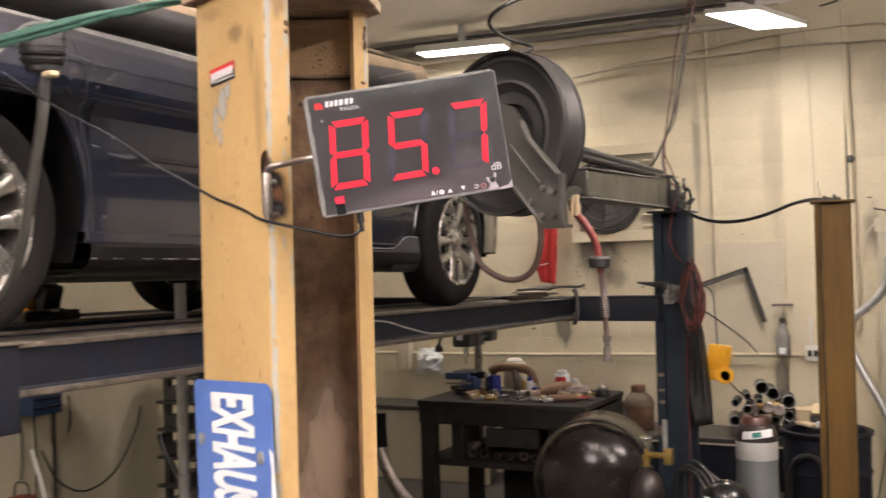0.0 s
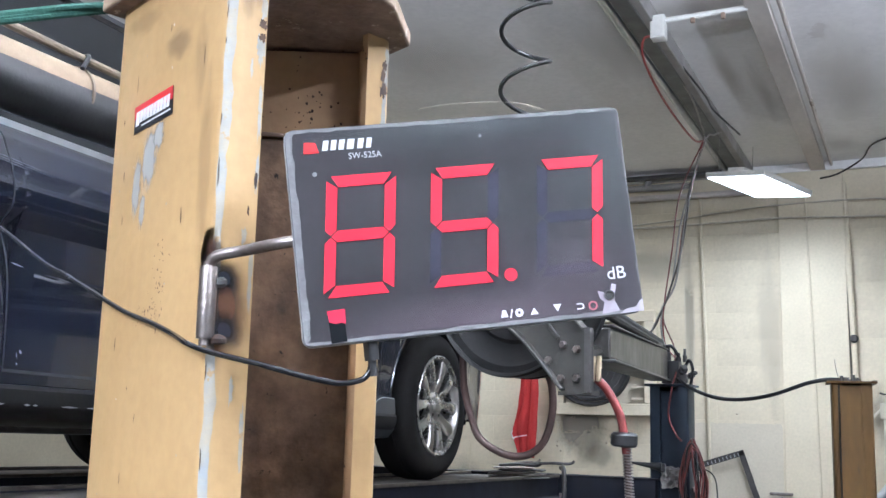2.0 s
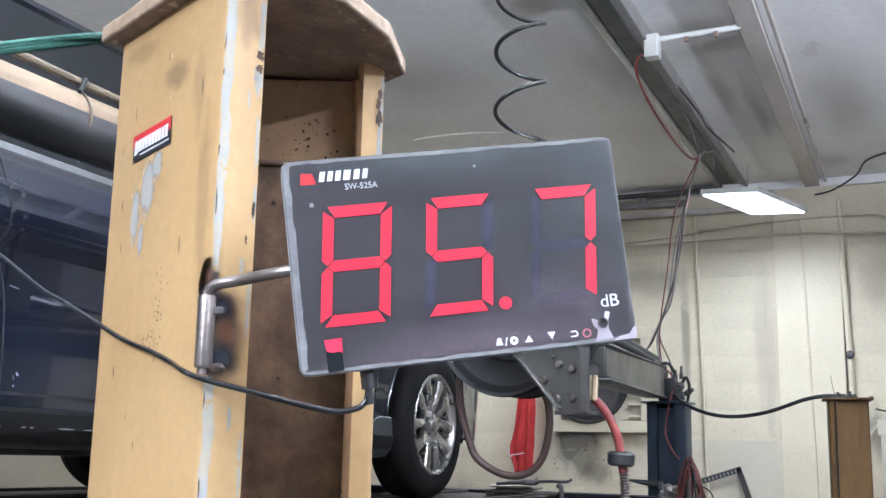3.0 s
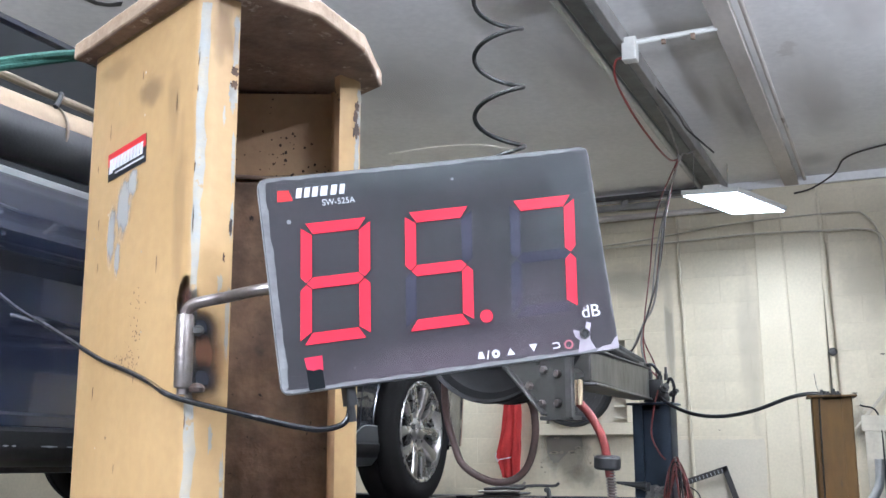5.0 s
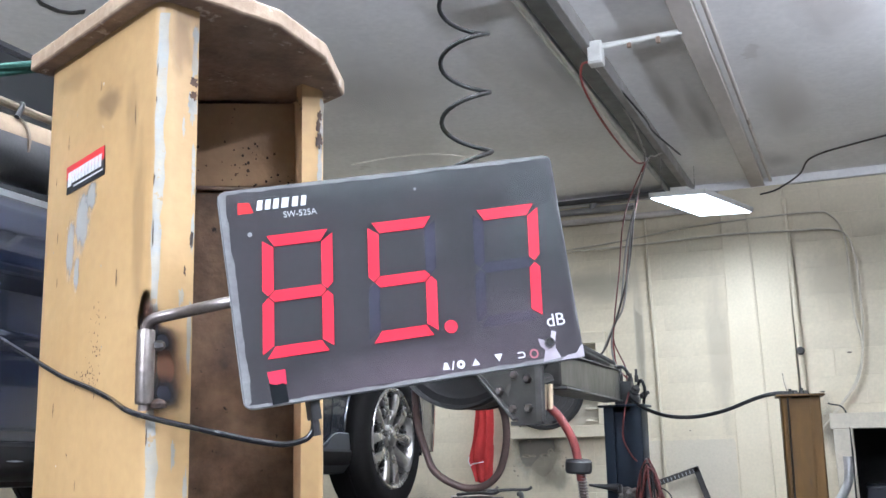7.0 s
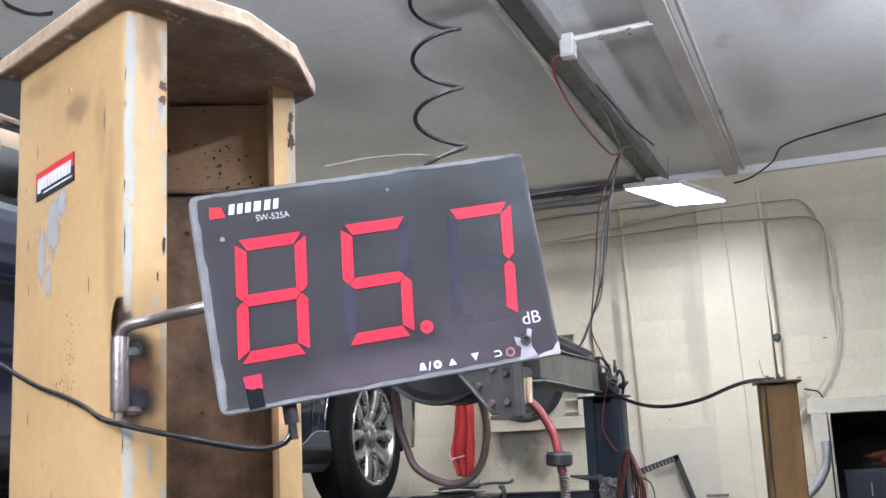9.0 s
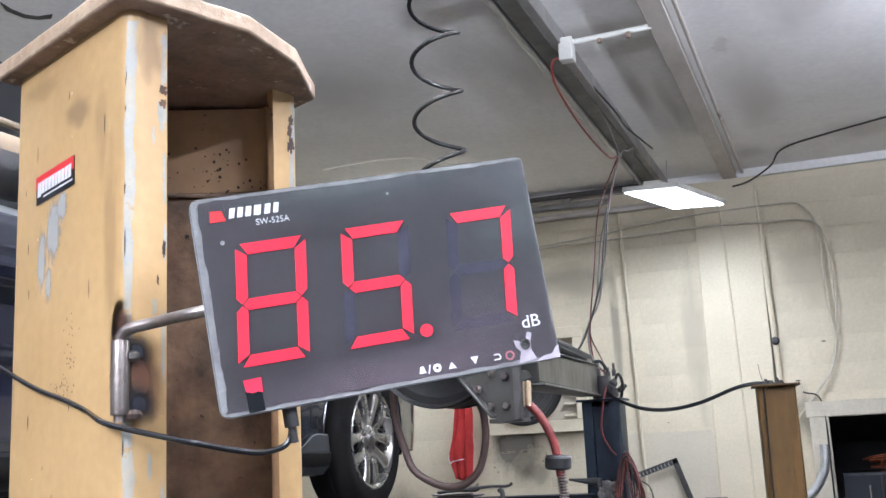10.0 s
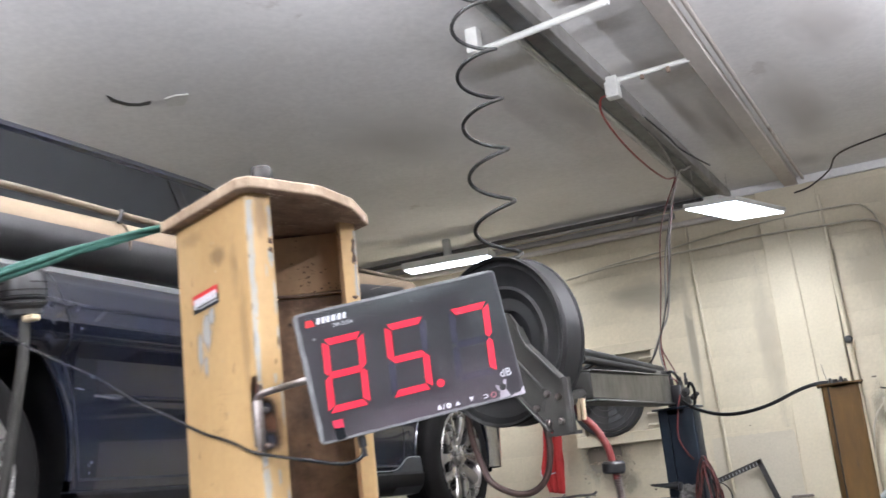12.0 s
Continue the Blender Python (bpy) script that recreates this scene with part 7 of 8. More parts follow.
for i, (x, y, ang, ln) in enumerate(((-2.33, 7.24, 20, 0.17), (-2.29, 7.26, 35, 0.15), (-2.24, 7.24, 8, 0.14))):
    t = tagged(new("pliers"), "red handled pliers lying among the bench tools", "pliers", "red handled tools")
    t.matrix_world = pose(x, y, BZ + 0.012, 0, 0, ang)
    part("handle", pipe_bm([(-ln / 2, 0.018, 0), (0, 0.006, 0.008), (ln * 0.2, 0, 0.008)], 0.009, 8, 5), M_RED, t)
    part("handle", pipe_bm([(-ln / 2, -0.022, 0), (0, -0.008, 0.008), (ln * 0.2, 0, 0.008)], 0.009, 8, 5), M_RED, t)
    part("jaw", pipe_bm([(ln * 0.2, 0, 0.008), (ln * 0.5, 0.003, 0.006)], 0.008, 8, 2), M_STEEL, t)
tin("plastic_jug", "cloudy white plastic jug at the back of the bench", "jug", (-2.95, 7.68, BZ), 0.085, 0.21, M_PATCH, M_WHITE)
tin("oil_tin", "flat black tin with a bright metal top", "tin", (-2.18, 7.46, BZ), 0.052, 0.05, M_BLACK, M_STEEL)
rng = random.Random(11)
tools = [("wrench", M_STEEL, 0.16, 0.010), ("socket", M_CHROME, 0.05, 0.016), ("brass_fitting", M_BRASS, 0.045, 0.014), ("bolt", M_DARKSTEEL, 0.06, 0.009), ("yellow_spool", M_BEIGE, 0.05, 0.02), ("hose_clamp", M_GALV, 0.04, 0.018)]
words = {"wrench": "worn steel wrench", "socket": "bright chrome socket", "brass_fitting": "small brass pipe fitting", "bolt": "dark greasy bolt", "yellow_spool": "small dull yellow spool", "hose_clamp": "galvanised hose clamp"}
for i in range(92):
    nm, m, ln, r = tools[i % len(tools)]
    x, y = rng.uniform(BX0 + 0.30, BX1 - 0.12), rng.uniform(BY0 + 0.12, BY0 + 0.60)
    t = tagged(new(nm), words[nm] + " lying on the black workbench", nm.replace("_", " "), "loose tools on the bench")
    t.matrix_world = pose(x, y, BZ + r, 0, 0, rng.uniform(0, 180))
    bm = bmesh.new()
    if nm in ("wrench",):
        pipe(bm, [(-ln / 2, 0, 0), (0, 0, 0.002), (ln / 2, 0, 0)], r * 0.6, 6, 3)
        lathe(bm, [(r * 0.7, -r * 0.5), (r * 1.7, -r * 0.5), (r * 1.7, r * 0.5), (r * 0.7, r * 0.5)], pose(ln / 2, 0, 0), 10, True)
    else:
        lathe(bm, [(r * 0.45, -ln / 2), (r, -ln / 2), (r * 0.9, -ln * 0.1), (r * 0.7, 0), (r, ln * 0.12), (r, ln / 2), (r * 0.45, ln / 2)], pose(0, 0, 0, 0, 90, 0), 12, True)
    part("body", bm, m, t)
for x, y, r, h, m, lab in ((-3.06, 7.42, 0.024, 0.12, M_DARKSTEEL, "dark spray can without a cap on the bench"), (-2.83, 7.52, 0.030, 0.09, M_BRASS, "small brass coloured tin on the bench"), (-2.64, 7.30, 0.020, 0.07, M_BLUEMETAL, "small blue tin among the bench tools"), (-2.42, 7.55, 0.040, 0.08, M_PATCH, "pale plastic tub at the back of the bench"), (-2.20, 7.50, 0.028, 0.06, M_DARKSTEEL, "squat dark tin at the bench end"), (-3.04, 7.26, 0.018, 0.06, M_CLAY, "rusty little pot beside the vice")):
    tin("small_tin", lab, "tin", (x, y, BZ), r, h, m, M_GALV)
# rusty exhaust ends and bent pipes lying among the tools
for i, (x, y, ang, ln, r, m) in enumerate(((-2.62, 7.12, 62, 0.22, 0.034, M_RUST), (-2.44, 7.06, 25, 0.20, 0.026, M_CLAY), (-2.92, 7.16, 100, 0.18, 0.028, M_DARKSTEEL), (-2.76, 7.30, 40, 0.24, 0.022, M_STEEL), (-2.30, 7.14, 140, 0.16, 0.030, M_RUST), (-3.10, 7.08, 75, 0.15, 0.024, M_CLAY))):
    c, s = math.cos(radians(ang)), math.sin(radians(ang))
    stub("exhaust_end", "short rusty exhaust pipe end lying on the workbench", (x, y, BZ + r), (x + ln * c, y + ln * s, BZ + r), r, m, "exhaust ends on the bench", 0.004)
# offcuts on the lower shelf
for i in range(9):
    x = BX0 + 0.26 + i * 0.10
    r = rng.uniform(0.016, 0.034)
    stub("pipe_offcut", "short steel pipe offcut on the bench's lower shelf", (x, BY0 + 0.10 + rng.uniform(0, 0.06), 0.4775 + r), (x + rng.uniform(-0.1, 0.1), BY0 + 0.45, 0.4775 + r), r, (M_DARKSTEEL, M_STEEL, M_BLACK, M_DARKSTEEL)[i % 4], "pipe offcuts")
for i, (x, y, w, h) in enumerate(((-3.02, 7.45, 0.30, 0.16), (-2.74, 7.50, 0.34, 0.20), (-2.44, 7.42, 0.28, 0.14), (-2.24, 7.5, 0.24, 0.22))):
    t = thing("oily_rag", "oily black rag heaped on the bench's lower shelf", "rag", (x, y, 0.4775), group="rags on the shelf")
    part("cloth", crumple(w, 0.30, h, 3.1 + i), M_BLACKMATT, t).modifiers.new("thick", "SOLIDIFY").thickness = 0.004
# added dark fronts fill the black gap under the apron
for i, (x, w) in enumerate(((-2.66, 0.40), (-2.24, 0.28))):
    part("drawer_front", box_bm((x - (BX0 + BX1) / 2, -0.002, BZ - 0.235), (w, 0.02, 0.13), None, 0.004), M_BLACKMATT, bench)
# lamp and bag hung behind the bench
bag = thing("plastic_bag", "cloudy plastic bag hanging on the wall behind the bench", "bag", (-4.19, 8.60, 1.02))
part("bag", crumple(0.26, 0.24, 0.10, 6.0), M_SIGNWHITE, bag).matrix_basis = pose(0, 0.05, -0.03, 90, 0, 0)
part("tie", pipe_bm([(0, 0.04, 0.07), (0.02, 0.08, 0.14), (0, 0.165, 0.18)], 0.006, 6), M_BRASS, bag)
tagged(part("wall_bracket", box_bm((-4.45, 8.66, 1.05), (0.13, 0.10, 0.30), None, 0.01, 2), M_PATCH), "pale grey metal box fixed to the wall", "box")

bentx = thing("bent_exhaust", "bent steel exhaust pipe with rubber sleeve standing by the bench", "exhaust pipe", (-2.86, 6.2, 0))
part("tube", pipe_bm([(-0.455, 0, 0.70), (-0.44, 0, 0.64), (-0.40, 0, 0.54), (-0.335, 0, 0.43), (-0.24, 0, 0.33), (-0.14, 0, 0.24), (-0.04, 0, 0.12), (0, 0, 0.002)], 0.043, 18, 6), M_STEEL, bentx)
part("rubber_sleeve", pipe_bm([(-0.475, 0.02, 0.90), (-0.470, 0.01, 0.82), (-0.455, 0, 0.68)], 0.056, 16, 6), M_RUBBER, bentx)
# ---- shelf behind with pots, pipes ----
shelf = thing("rear_shelf", "dark steel shelf unit along the back wall", "shelf", (-1.55, 8.12, 0))
part("board", box_bm((0, 0, 0.555), (1.70, 0.60, 0.035), None, 0.004), M_DARKSTEEL, shelf)
part("board", box_bm((0, 0, 0.12), (1.66, 0.56, 0.03), None, 0.004), M_DARKSTEEL, shelf)
for dx in (-0.82, 0.82):
    for dy in (-0.26, 0.26):
        part("post", box_bm((dx, dy, 0.27), (0.045, 0.045, 0.54), None, 0.004), M_DARKSTEEL, shelf)
part("drawer_front", box_bm((-0.05, -0.28, 0.37), (1.55, 0.02, 0.30), None, 0.005), M_NAVY, shelf)
pot = thing("metal_pot", "rust-brown metal vessel with a narrow neck", "pot", (-2.085, 8.05, 0.573))
bm = bmesh.new()
lathe(bm, [(0, 0), (0.110, 0), (0.117, 0.01), (0.117, 0.175), (0.121, 0.18), (0.121, 0.19)], None, 32)
part("body", bm, M_CLAY, pot)
bm = bmesh.new()
lathe(bm, [(0.121, 0.19), (0.117, 0.215), (0.098, 0.250), (0.068, 0.275), (0.054, 0.285)], None, 32)
part("shoulder", bm, M_BEIGEROD, pot, "tan dusty shoulder")
bm = bmesh.new()
lathe(bm, [(0.054, 0.283), (0.056, 0.288), (0.058, 0.335), (0.050, 0.342), (0.0, 0.340)], None, 24)
part("neck_cap", bm, M_CLAY, pot)
can = thing("muffler_can", "grey round muffler can lying on the shelf", "muffler", (-2.215, 7.93, 0.573 + 0.085))
bm = bmesh.new()
lathe(bm, [(0.03, -0.13), (0.05, -0.13), (0.08, -0.10), (0.086, -0.08), (0.086, 0.14), (0.05, 0.16), (0.03, 0.16)], pose(0, 0, 0, -90, 0, -12), 26, True)
part("shell", bm, M_GREYARM, can)
spots = [(-1.141, 0.935, 0.055, M_GALV), (-1.24, 0.871, 0.034, M_GALV), (-1.329, 0.823, 0.036, M_GALV), (-1.052, 0.905, 0.052, M_DARKSTEEL), (-0.951, 0.850, 0.056, M_DARKSTEEL), (-1.332, 0.695, 0.046, M_STEEL), (-1.038, 0.715, 0.044, M_STEEL), (-1.23, 0.79, 0.040, M_DARKSTEEL), (-1.15, 0.84, 0.036, M_DARKSTEEL), (-1.24, 0.70, 0.045, M_DARKSTEEL), (-1.23, 0.615, 0.042, M_STEEL), (-1.14, 0.755, 0.042, M_CLAY), (-1.135, 0.66, 0.050, M_DARKSTEEL), (-0.95, 0.75, 0.045, M_DARKSTEEL), (-1.03, 0.63, 0.045, M_DARKSTEEL), (-0.93, 0.64, 0.050, M_DARKSTEEL)]
for x, z, r, m in spots:
    stub("exhaust_tube", "exhaust tube in the stacked pile on the shelf", (x, 7.86 + rng.uniform(-0.05, 0.05), z), (x - 0.085 + rng.uniform(-0.03, 0.03), 8.34, max(z - 0.03, 0.577 + r)), r * 0.86, M_DARKSTEEL if m is M_GALV else m, "stacked exhaust tubes")
capped = stub("exhaust_tube", "exhaust tube closed with a round yellow cap", (-1.036, 7.80, 0.811), (-1.03, 8.40, 0.811), 0.040, M_DARKSTEEL, "stacked exhaust tubes")
bm = bmesh.new()
lathe(bm, [(0, 0), (0.045, 0), (0.048, 0.012), (0.030, 0.022), (0, 0.022)], pose(-1.036, 7.80, 0.811, 90, 0, 0), 22)
part("yellow_cap", bm, M_BRASS, capped, "round yellow cap")
run("black_hose", "fat black rubber hose drooping at the shelf", "hose", [(-1.05, 7.82, 0.70), (-0.98, 7.72, 0.66), (-0.90, 7.66, 0.60), (-0.86, 7.64, 0.57)], 0.022, M_RUBBER)
bx = thing("cardboard_box", "open orange-brown cardboard box with a dark photo", "box", (-0.80, 8.15, 0.573))
part("carton", box_bm((0, 0, 0.10), (0.30, 0.20, 0.20), Matrix.Rotation(0.2, 4, "Z"), 0.004), M_BEIGE, bx)
part("flap", box_bm((0.10, -0.10, 0.21), (0.24, 0.12, 0.006), Matrix.Rotation(0.5, 4, "X"), 0.001), M_BEIGE, bx)
part("dark_print", box_bm((0.02, -0.116, 0.11), (0.11, 0.012, 0.10), Matrix.Rotation(0.2, 4, "Z"), 0.001), M_DARKSTEEL, bx)
bin_ = thing("drum_bin", "dark blue plastic drum full of scraps", "drum", (-0.635, 7.22, 0))
bm = bmesh.new()
lathe(bm, [(0, 0), (0.255, 0), (0.262, 0.02), (0.262, 0.24), (0.272, 0.26), (0.262, 0.28), (0.262, 0.50), (0.272, 0.52), (0.262, 0.54), (0.266, 0.74), (0.282, 0.755), (0.282, 0.775), (0.268, 0.78), (0.255, 0.765), (0.250, 0.70), (0, 0.70)], None, 40)
part("shell", bm, M_NAVY, bin_)
for i in range(5):
    s = part("scrap", box_bm((rng.uniform(-0.13, 0.13), rng.uniform(-0.13, 0.13), 0.75 + 0.01 * i), (rng.uniform(0.10, 0.2), rng.uniform(0.06, 0.14), 0.02), Matrix.Rotation(rng.uniform(0, 3), 4, "Z") @ Matrix.Rotation(rng.uniform(-0.4, 0.4), 4, "X"), 0.003), (M_BEIGE, M_SIGNWHITE, M_BLACK)[i % 3], bin_)
part("handle_hose", pipe_bm([(-0.19, -0.20, 0.20), (-0.20, -0.22, 0.5), (-0.12, -0.27, 0.64), (0.0, -0.285, 0.60), (0.04, -0.28, 0.3)], 0.018, 10, 6), M_BLACK, bin_)

# ---- gas bottles and tank ----


def cylinder(name, label, at, r, h, body, shoulder, valve=M_BRASS, low=1.0):
    g = thing(name, label, "gas cylinder", at)
    bm = bmesh.new()
    lathe(bm, [(0, 0), (r * 0.94, 0), (r, 0.02), (r, h)], None, 36)
    part("body", bm, body, g)
    bm = bmesh.new()
    lathe(bm, [(r, h), (r * 0.985, h + 0.05 * low), (r * 0.88, h + 0.10 * low), (r * 0.66, h + 0.145 * low), (r * 0.40, h + 0.165 * low), (r * 0.36, h + 0.19 * low), (0, h + 0.19 * low)], None, 36)
    part("shoulder", bm, shoulder, g)
    bm = bmesh.new()
    top = h + 0.19 * low
    lathe(bm, [(0.018, top), (0.018, top + 0.03), (0.026, top + 0.035), (0.026, top + 0.06), (0.012, top + 0.065), (0.012, top + 0.095), (0, top + 0.095)], None, 14)
    part("valve", bm, valve, g)
    return g


M_CYLGREY = mat("cylinder_grey_paint", (0.15, 0.165, 0.17), 0.34, 0.1, (0.115, 0.125, 0.13), 3, 0.7, 80, 0.04)
M_CYLBROWN = mat("cylinder_maroon_paint", (0.085, 0.030, 0.024), 0.4, 0, (0.04, 0.02, 0.016), 9, 0.7, 80, 0.1)
M_CYLDARK = mat("cylinder_dark_paint", (0.026, 0.021, 0.020), 0.34, 0, (0.045, 0.032, 0.028), 9, 0.7, 80, 0.06, spec=0.35)
M_TANKDOME = mat("gloss_black_dome", (0.02, 0.02, 0.02), 0.12, 0.6, (0.05, 0.05, 0.05), 8, 0.6, 80, 0.02)
M_SILVER = mat("silver_paint", (0.55, 0.56, 0.56), 0.35, 0.3, (0.42, 0.43, 0.43), 8, 0.6, 80, 0.05)
gas = cylinder("gas_cylinder", "grey gas cylinder with dark shoulder, maroon collar, white label", (-0.846, 5.95, 0), 0.109, 0.905, M_CYLGREY, M_CYLDARK, M_STEEL, 0.66)
bm = bmesh.new()
lathe(bm, [(0.1095, 0.81), (0.1100, 0.812), (0.1100, 0.903), (0.1095, 0.905)], None, 36, True)
part("silver_band", bm, M_SILVER, gas)
rows = [[(r * math.sin(a), -r * math.cos(a), z + 0.012 * a) for z, r in ((0.926, 0.1098), (0.946, 0.1075), (0.966, 0.1010))] for a in [radians(-32 + 9 * i) for i in range(11)]]
lab = part("label_sheet", sheet(rows), M_SIGNWHITE, gas, "white paper warning label")
rows = [[(r * math.sin(a), -r * math.cos(a), z + 0.012 * a) for z, r in ((0.932, 0.1103), (0.946, 0.1085), (0.958, 0.1048))] for a in [radians(-2 + 5 * i) for i in range(6)]]
part("label_mark", sheet(rows), mat("teal_ink", (0.02, 0.22, 0.20), 0.5), lab)
bm = bmesh.new()
lathe(bm, [(0.062, 0.985), (0.078, 0.99), (0.074, 1.012), (0.066, 1.03), (0.056, 1.036), (0.040, 1.036)], None, 24, True)
part("collar", bm, M_CYLBROWN, gas)
reg = part("regulator", pipe_bm([(0, 0, 1.085), (0.06, -0.01, 1.085), (0.12, -0.02, 1.075)], 0.016, 10, 4), M_BRASS, gas)
for dx, dz in ((0.07, 0.13), (0.125, 0.12)):
    bm = bmesh.new()
    lathe(bm, [(0, 0), (0.030, 0), (0.032, 0.008), (0.032, 0.022), (0.026, 0.026), (0, 0.024)], pose(dx, -0.03, 0.955 + dz, 90, 0, 10), 20)
    part("gauge", bm, M_STEEL, reg)
acet = thing("gas_cylinder", "black gas cylinder with glossy domed cap beside the grey one", "gas cylinder", (-0.915, 5.46, 0))
bm = bmesh.new()
lathe(bm, [(0, 0), (0.105, 0), (0.112, 0.02), (0.112, 0.66)], None, 36)
part("body", bm, M_BLACK, acet)
bm = bmesh.new()
lathe(bm, [(0.112, 0.66), (0.116, 0.664), (0.116, 0.676)] + [(0.116 * math.cos(radians(9 * k)), 0.676 + 0.108 * math.sin(radians(9 * k))) for k in range(11)], None, 40)
part("domed_cap", bm, M_TANKDOME, acet)
rows = [[(r * math.sin(a), -r * math.cos(a), z) for z, r in ((0.690, 0.1165), (0.712, 0.1108))] for a in [radians(-62 + 8 * i) for i in range(5)]]
part("label_sheet", sheet(rows), M_SIGNWHITE, acet, "small white label")
small = cylinder("gas_cylinder", "dark gas cylinder with chrome wheel and brass regulator", (-1.435, 5.9, 0), 0.10, 0.545, M_CYLDARK, M_CYLDARK)
bm = bmesh.new()
lathe(bm, [(0.006, 0), (0.006, 0.045), (0.034, 0.05), (0.036, 0.058), (0.034, 0.066), (0, 0.066)], pose(0, 0, 0.83), 18)
part("hand_wheel", bm, M_CHROME, small)
reg = part("regulator", pipe_bm([(0.0, 0, 0.80), (0.06, -0.01, 0.80), (0.13, -0.02, 0.80)], 0.017, 10, 4), M_BRASS, small)
part("regulator_body", box_bm((0.13, -0.02, 0.80), (0.05, 0.05, 0.09), None, 0.01, 2), M_BRASS, reg)
part("flow_tube", pipe_bm([(0.115, -0.02, 0.84), (0.115, -0.02, 1.0)], 0.015, 12, 2), M_GALV, reg)
for k in range(4):
    run("weld_lead", "dark welding hose looping between the gas cylinders", "hose", [(-1.26 + 0.03 * k, 5.86, 0.50), (-1.25 + 0.035 * k, 5.80, 0.70 + 0.03 * (k % 3)), (-1.18 + 0.035 * k, 5.72, 0.765 + 0.022 * (k % 3)), (-1.09 + 0.03 * k, 5.66 + 0.02 * k, 0.74 - 0.01 * k), (-1.03 + 0.02 * k, 5.62, 0.60), (-1.02, 5.6, 0.30)], 0.009, M_CABLE, group="welding hoses")
tank = thing("air_tank", "big black air tank with glossy domed end", "air tank", (-1.83, 6.25, 0))
bm = bmesh.new()
Rt = 0.355
lathe(bm, [(0, -0.02), (0.12, -0.012), (0.24, 0.02), (0.312, 0.07), (0.345, 0.13), (Rt, 0.20), (Rt, 0.62), (0.315, 0.74), (0.2, 0.80), (0, 0.81)], pose(0, -0.20, 0.562, -90, 0, 10), 56)
part("shell", bm, M_TANK, tank)
bm = bmesh.new()
lathe(bm, [(Rt + 0.001, 0.20), (Rt + 0.005, 0.205), (Rt + 0.005, 0.225), (Rt + 0.001, 0.23)], pose(0, -0.20, 0.562, -90, 0, 10), 56, True)
part("weld_band", bm, M_BLACK, tank)
for dx in (-0.2, 0.2):
    part("foot", box_bm((dx, 0.1, 0.13), (0.06, 0.4, 0.26), None, 0.006), M_BLACK, tank)
tagged(part("pump_housing", box_bm((-1.45, 5.6, 0.24), (0.42, 0.30, 0.48), None, 0.03, 2), M_NAVY), "dark navy machine housing beside the tank", "pump")

# ---- things on the posts ----
cb = thing("cable_coil", "coil of red and black jumper cable hung on the post", "cable coil")
for k in range(13):
    w, h, zz = 0.034 + 0.010 * (k % 5), 0.170 + 0.016 * (k % 4), 1.655 - 0.012 * (k % 3)
    pts = [(-1.318 + 0.006 * ((k * 7) % 5 - 2) + w * math.cos(a) * (1.0 - 0.35 * max(0, math.sin(a))) + 0.006 * math.sin(3 * a + k), 6.622 - 0.006 * k + 0.008 * math.sin(2 * a + k), zz + h * math.sin(a)) for a in [2 * math.pi * i / 20 for i in range(21)]]
    part("loop", pipe_bm(pts, 0.0055, 8, 2), (M_COIL, M_COIL, M_CABLE)[k % 3], cb)
part("hook", pipe_bm([(-1.352, 6.68, 1.83), (-1.335, 6.62, 1.84), (-1.315, 6.56, 1.855), (-1.315, 6.545, 1.875)], 0.006, 8, 6), M_STEEL, cb)
run("hanging_wire", "thin red wire hanging down the lift post", "wire", [(-1.36, 6.648, 1.48), (-1.375, 6.645, 1.1), (-1.365, 6.645, 0.8), (-1.375, 6.645, 0.3)], 0.0038, M_REDWIRE)
apron = thing("rubber_flap", "long black rubber flap hanging beside the post", "rubber flap")
rows = []
for i in range(15):
    t = i / 14
    z = 1.60 - 0.76 * t
    x0, x1 = -1.345 + 0.012 * math.sin(6 * t), -1.290 + 0.075 * t
    rows.append([(x0 + (x1 - x0) * j / 5, 6.63 - 0.02 * math.sin(3.0 * j + 4 * t), z + 0.03 * (j / 5)) for j in range(6)])
flap = part("flap", sheet(rows), M_BLACK, apron)
flap.modifiers.new("thick", "SOLIDIFY").thickness = 0.008
part("grommet", pipe_bm([(-1.33, 6.66, 1.60), (-1.32, 6.62, 1.61), (-1.31, 6.60, 1.59)], 0.006, 6), M_STEEL, apron)
wr = thing("white_rag", "grubby white rag tied on the lift post", "rag", (-1.44, 6.60, 1.66))
part("cloth", crumple(0.13, 0.12, 0.07, 12.0), M_CLOUDY, wr).matrix_basis = pose(0, 0.05, 0.0, 78, 0, 10)
hn = thing("black_horn", "black cone horn clamped to the lift post", "horn")
part("cone", pipe_bm([(-1.66, 6.60, 1.735), (-1.56, 6.62, 1.722), (-1.50, 6.63, 1.715)], 0.02, 12, 4, radii=lambda t: 0.006 + 0.020 * t), M_BLACK, hn)
part("clamp", box_bm((-1.50, 6.645, 1.71), (0.04, 0.03, 0.05), None, 0.005), M_DARKSTEEL, hn)
gun = thing("yellow_pendant", "yellow plastic hand tool hanging from a thin wire", "hand tool", (-1.185, 6.70, 1.235))
part("body", box_bm((0, 0, 0.035), (0.135, 0.07, 0.15), Matrix.Rotation(0.12, 4, "Y"), 0.014, 2), M_YELLOWPLASTIC, gun)
part("face_plate", box_bm((0.0, -0.036, 0.045), (0.10, 0.008, 0.10), Matrix.Rotation(0.12, 4, "Y"), 0.004), M_YELLOWPLASTIC, gun)
bm = bmesh.new()
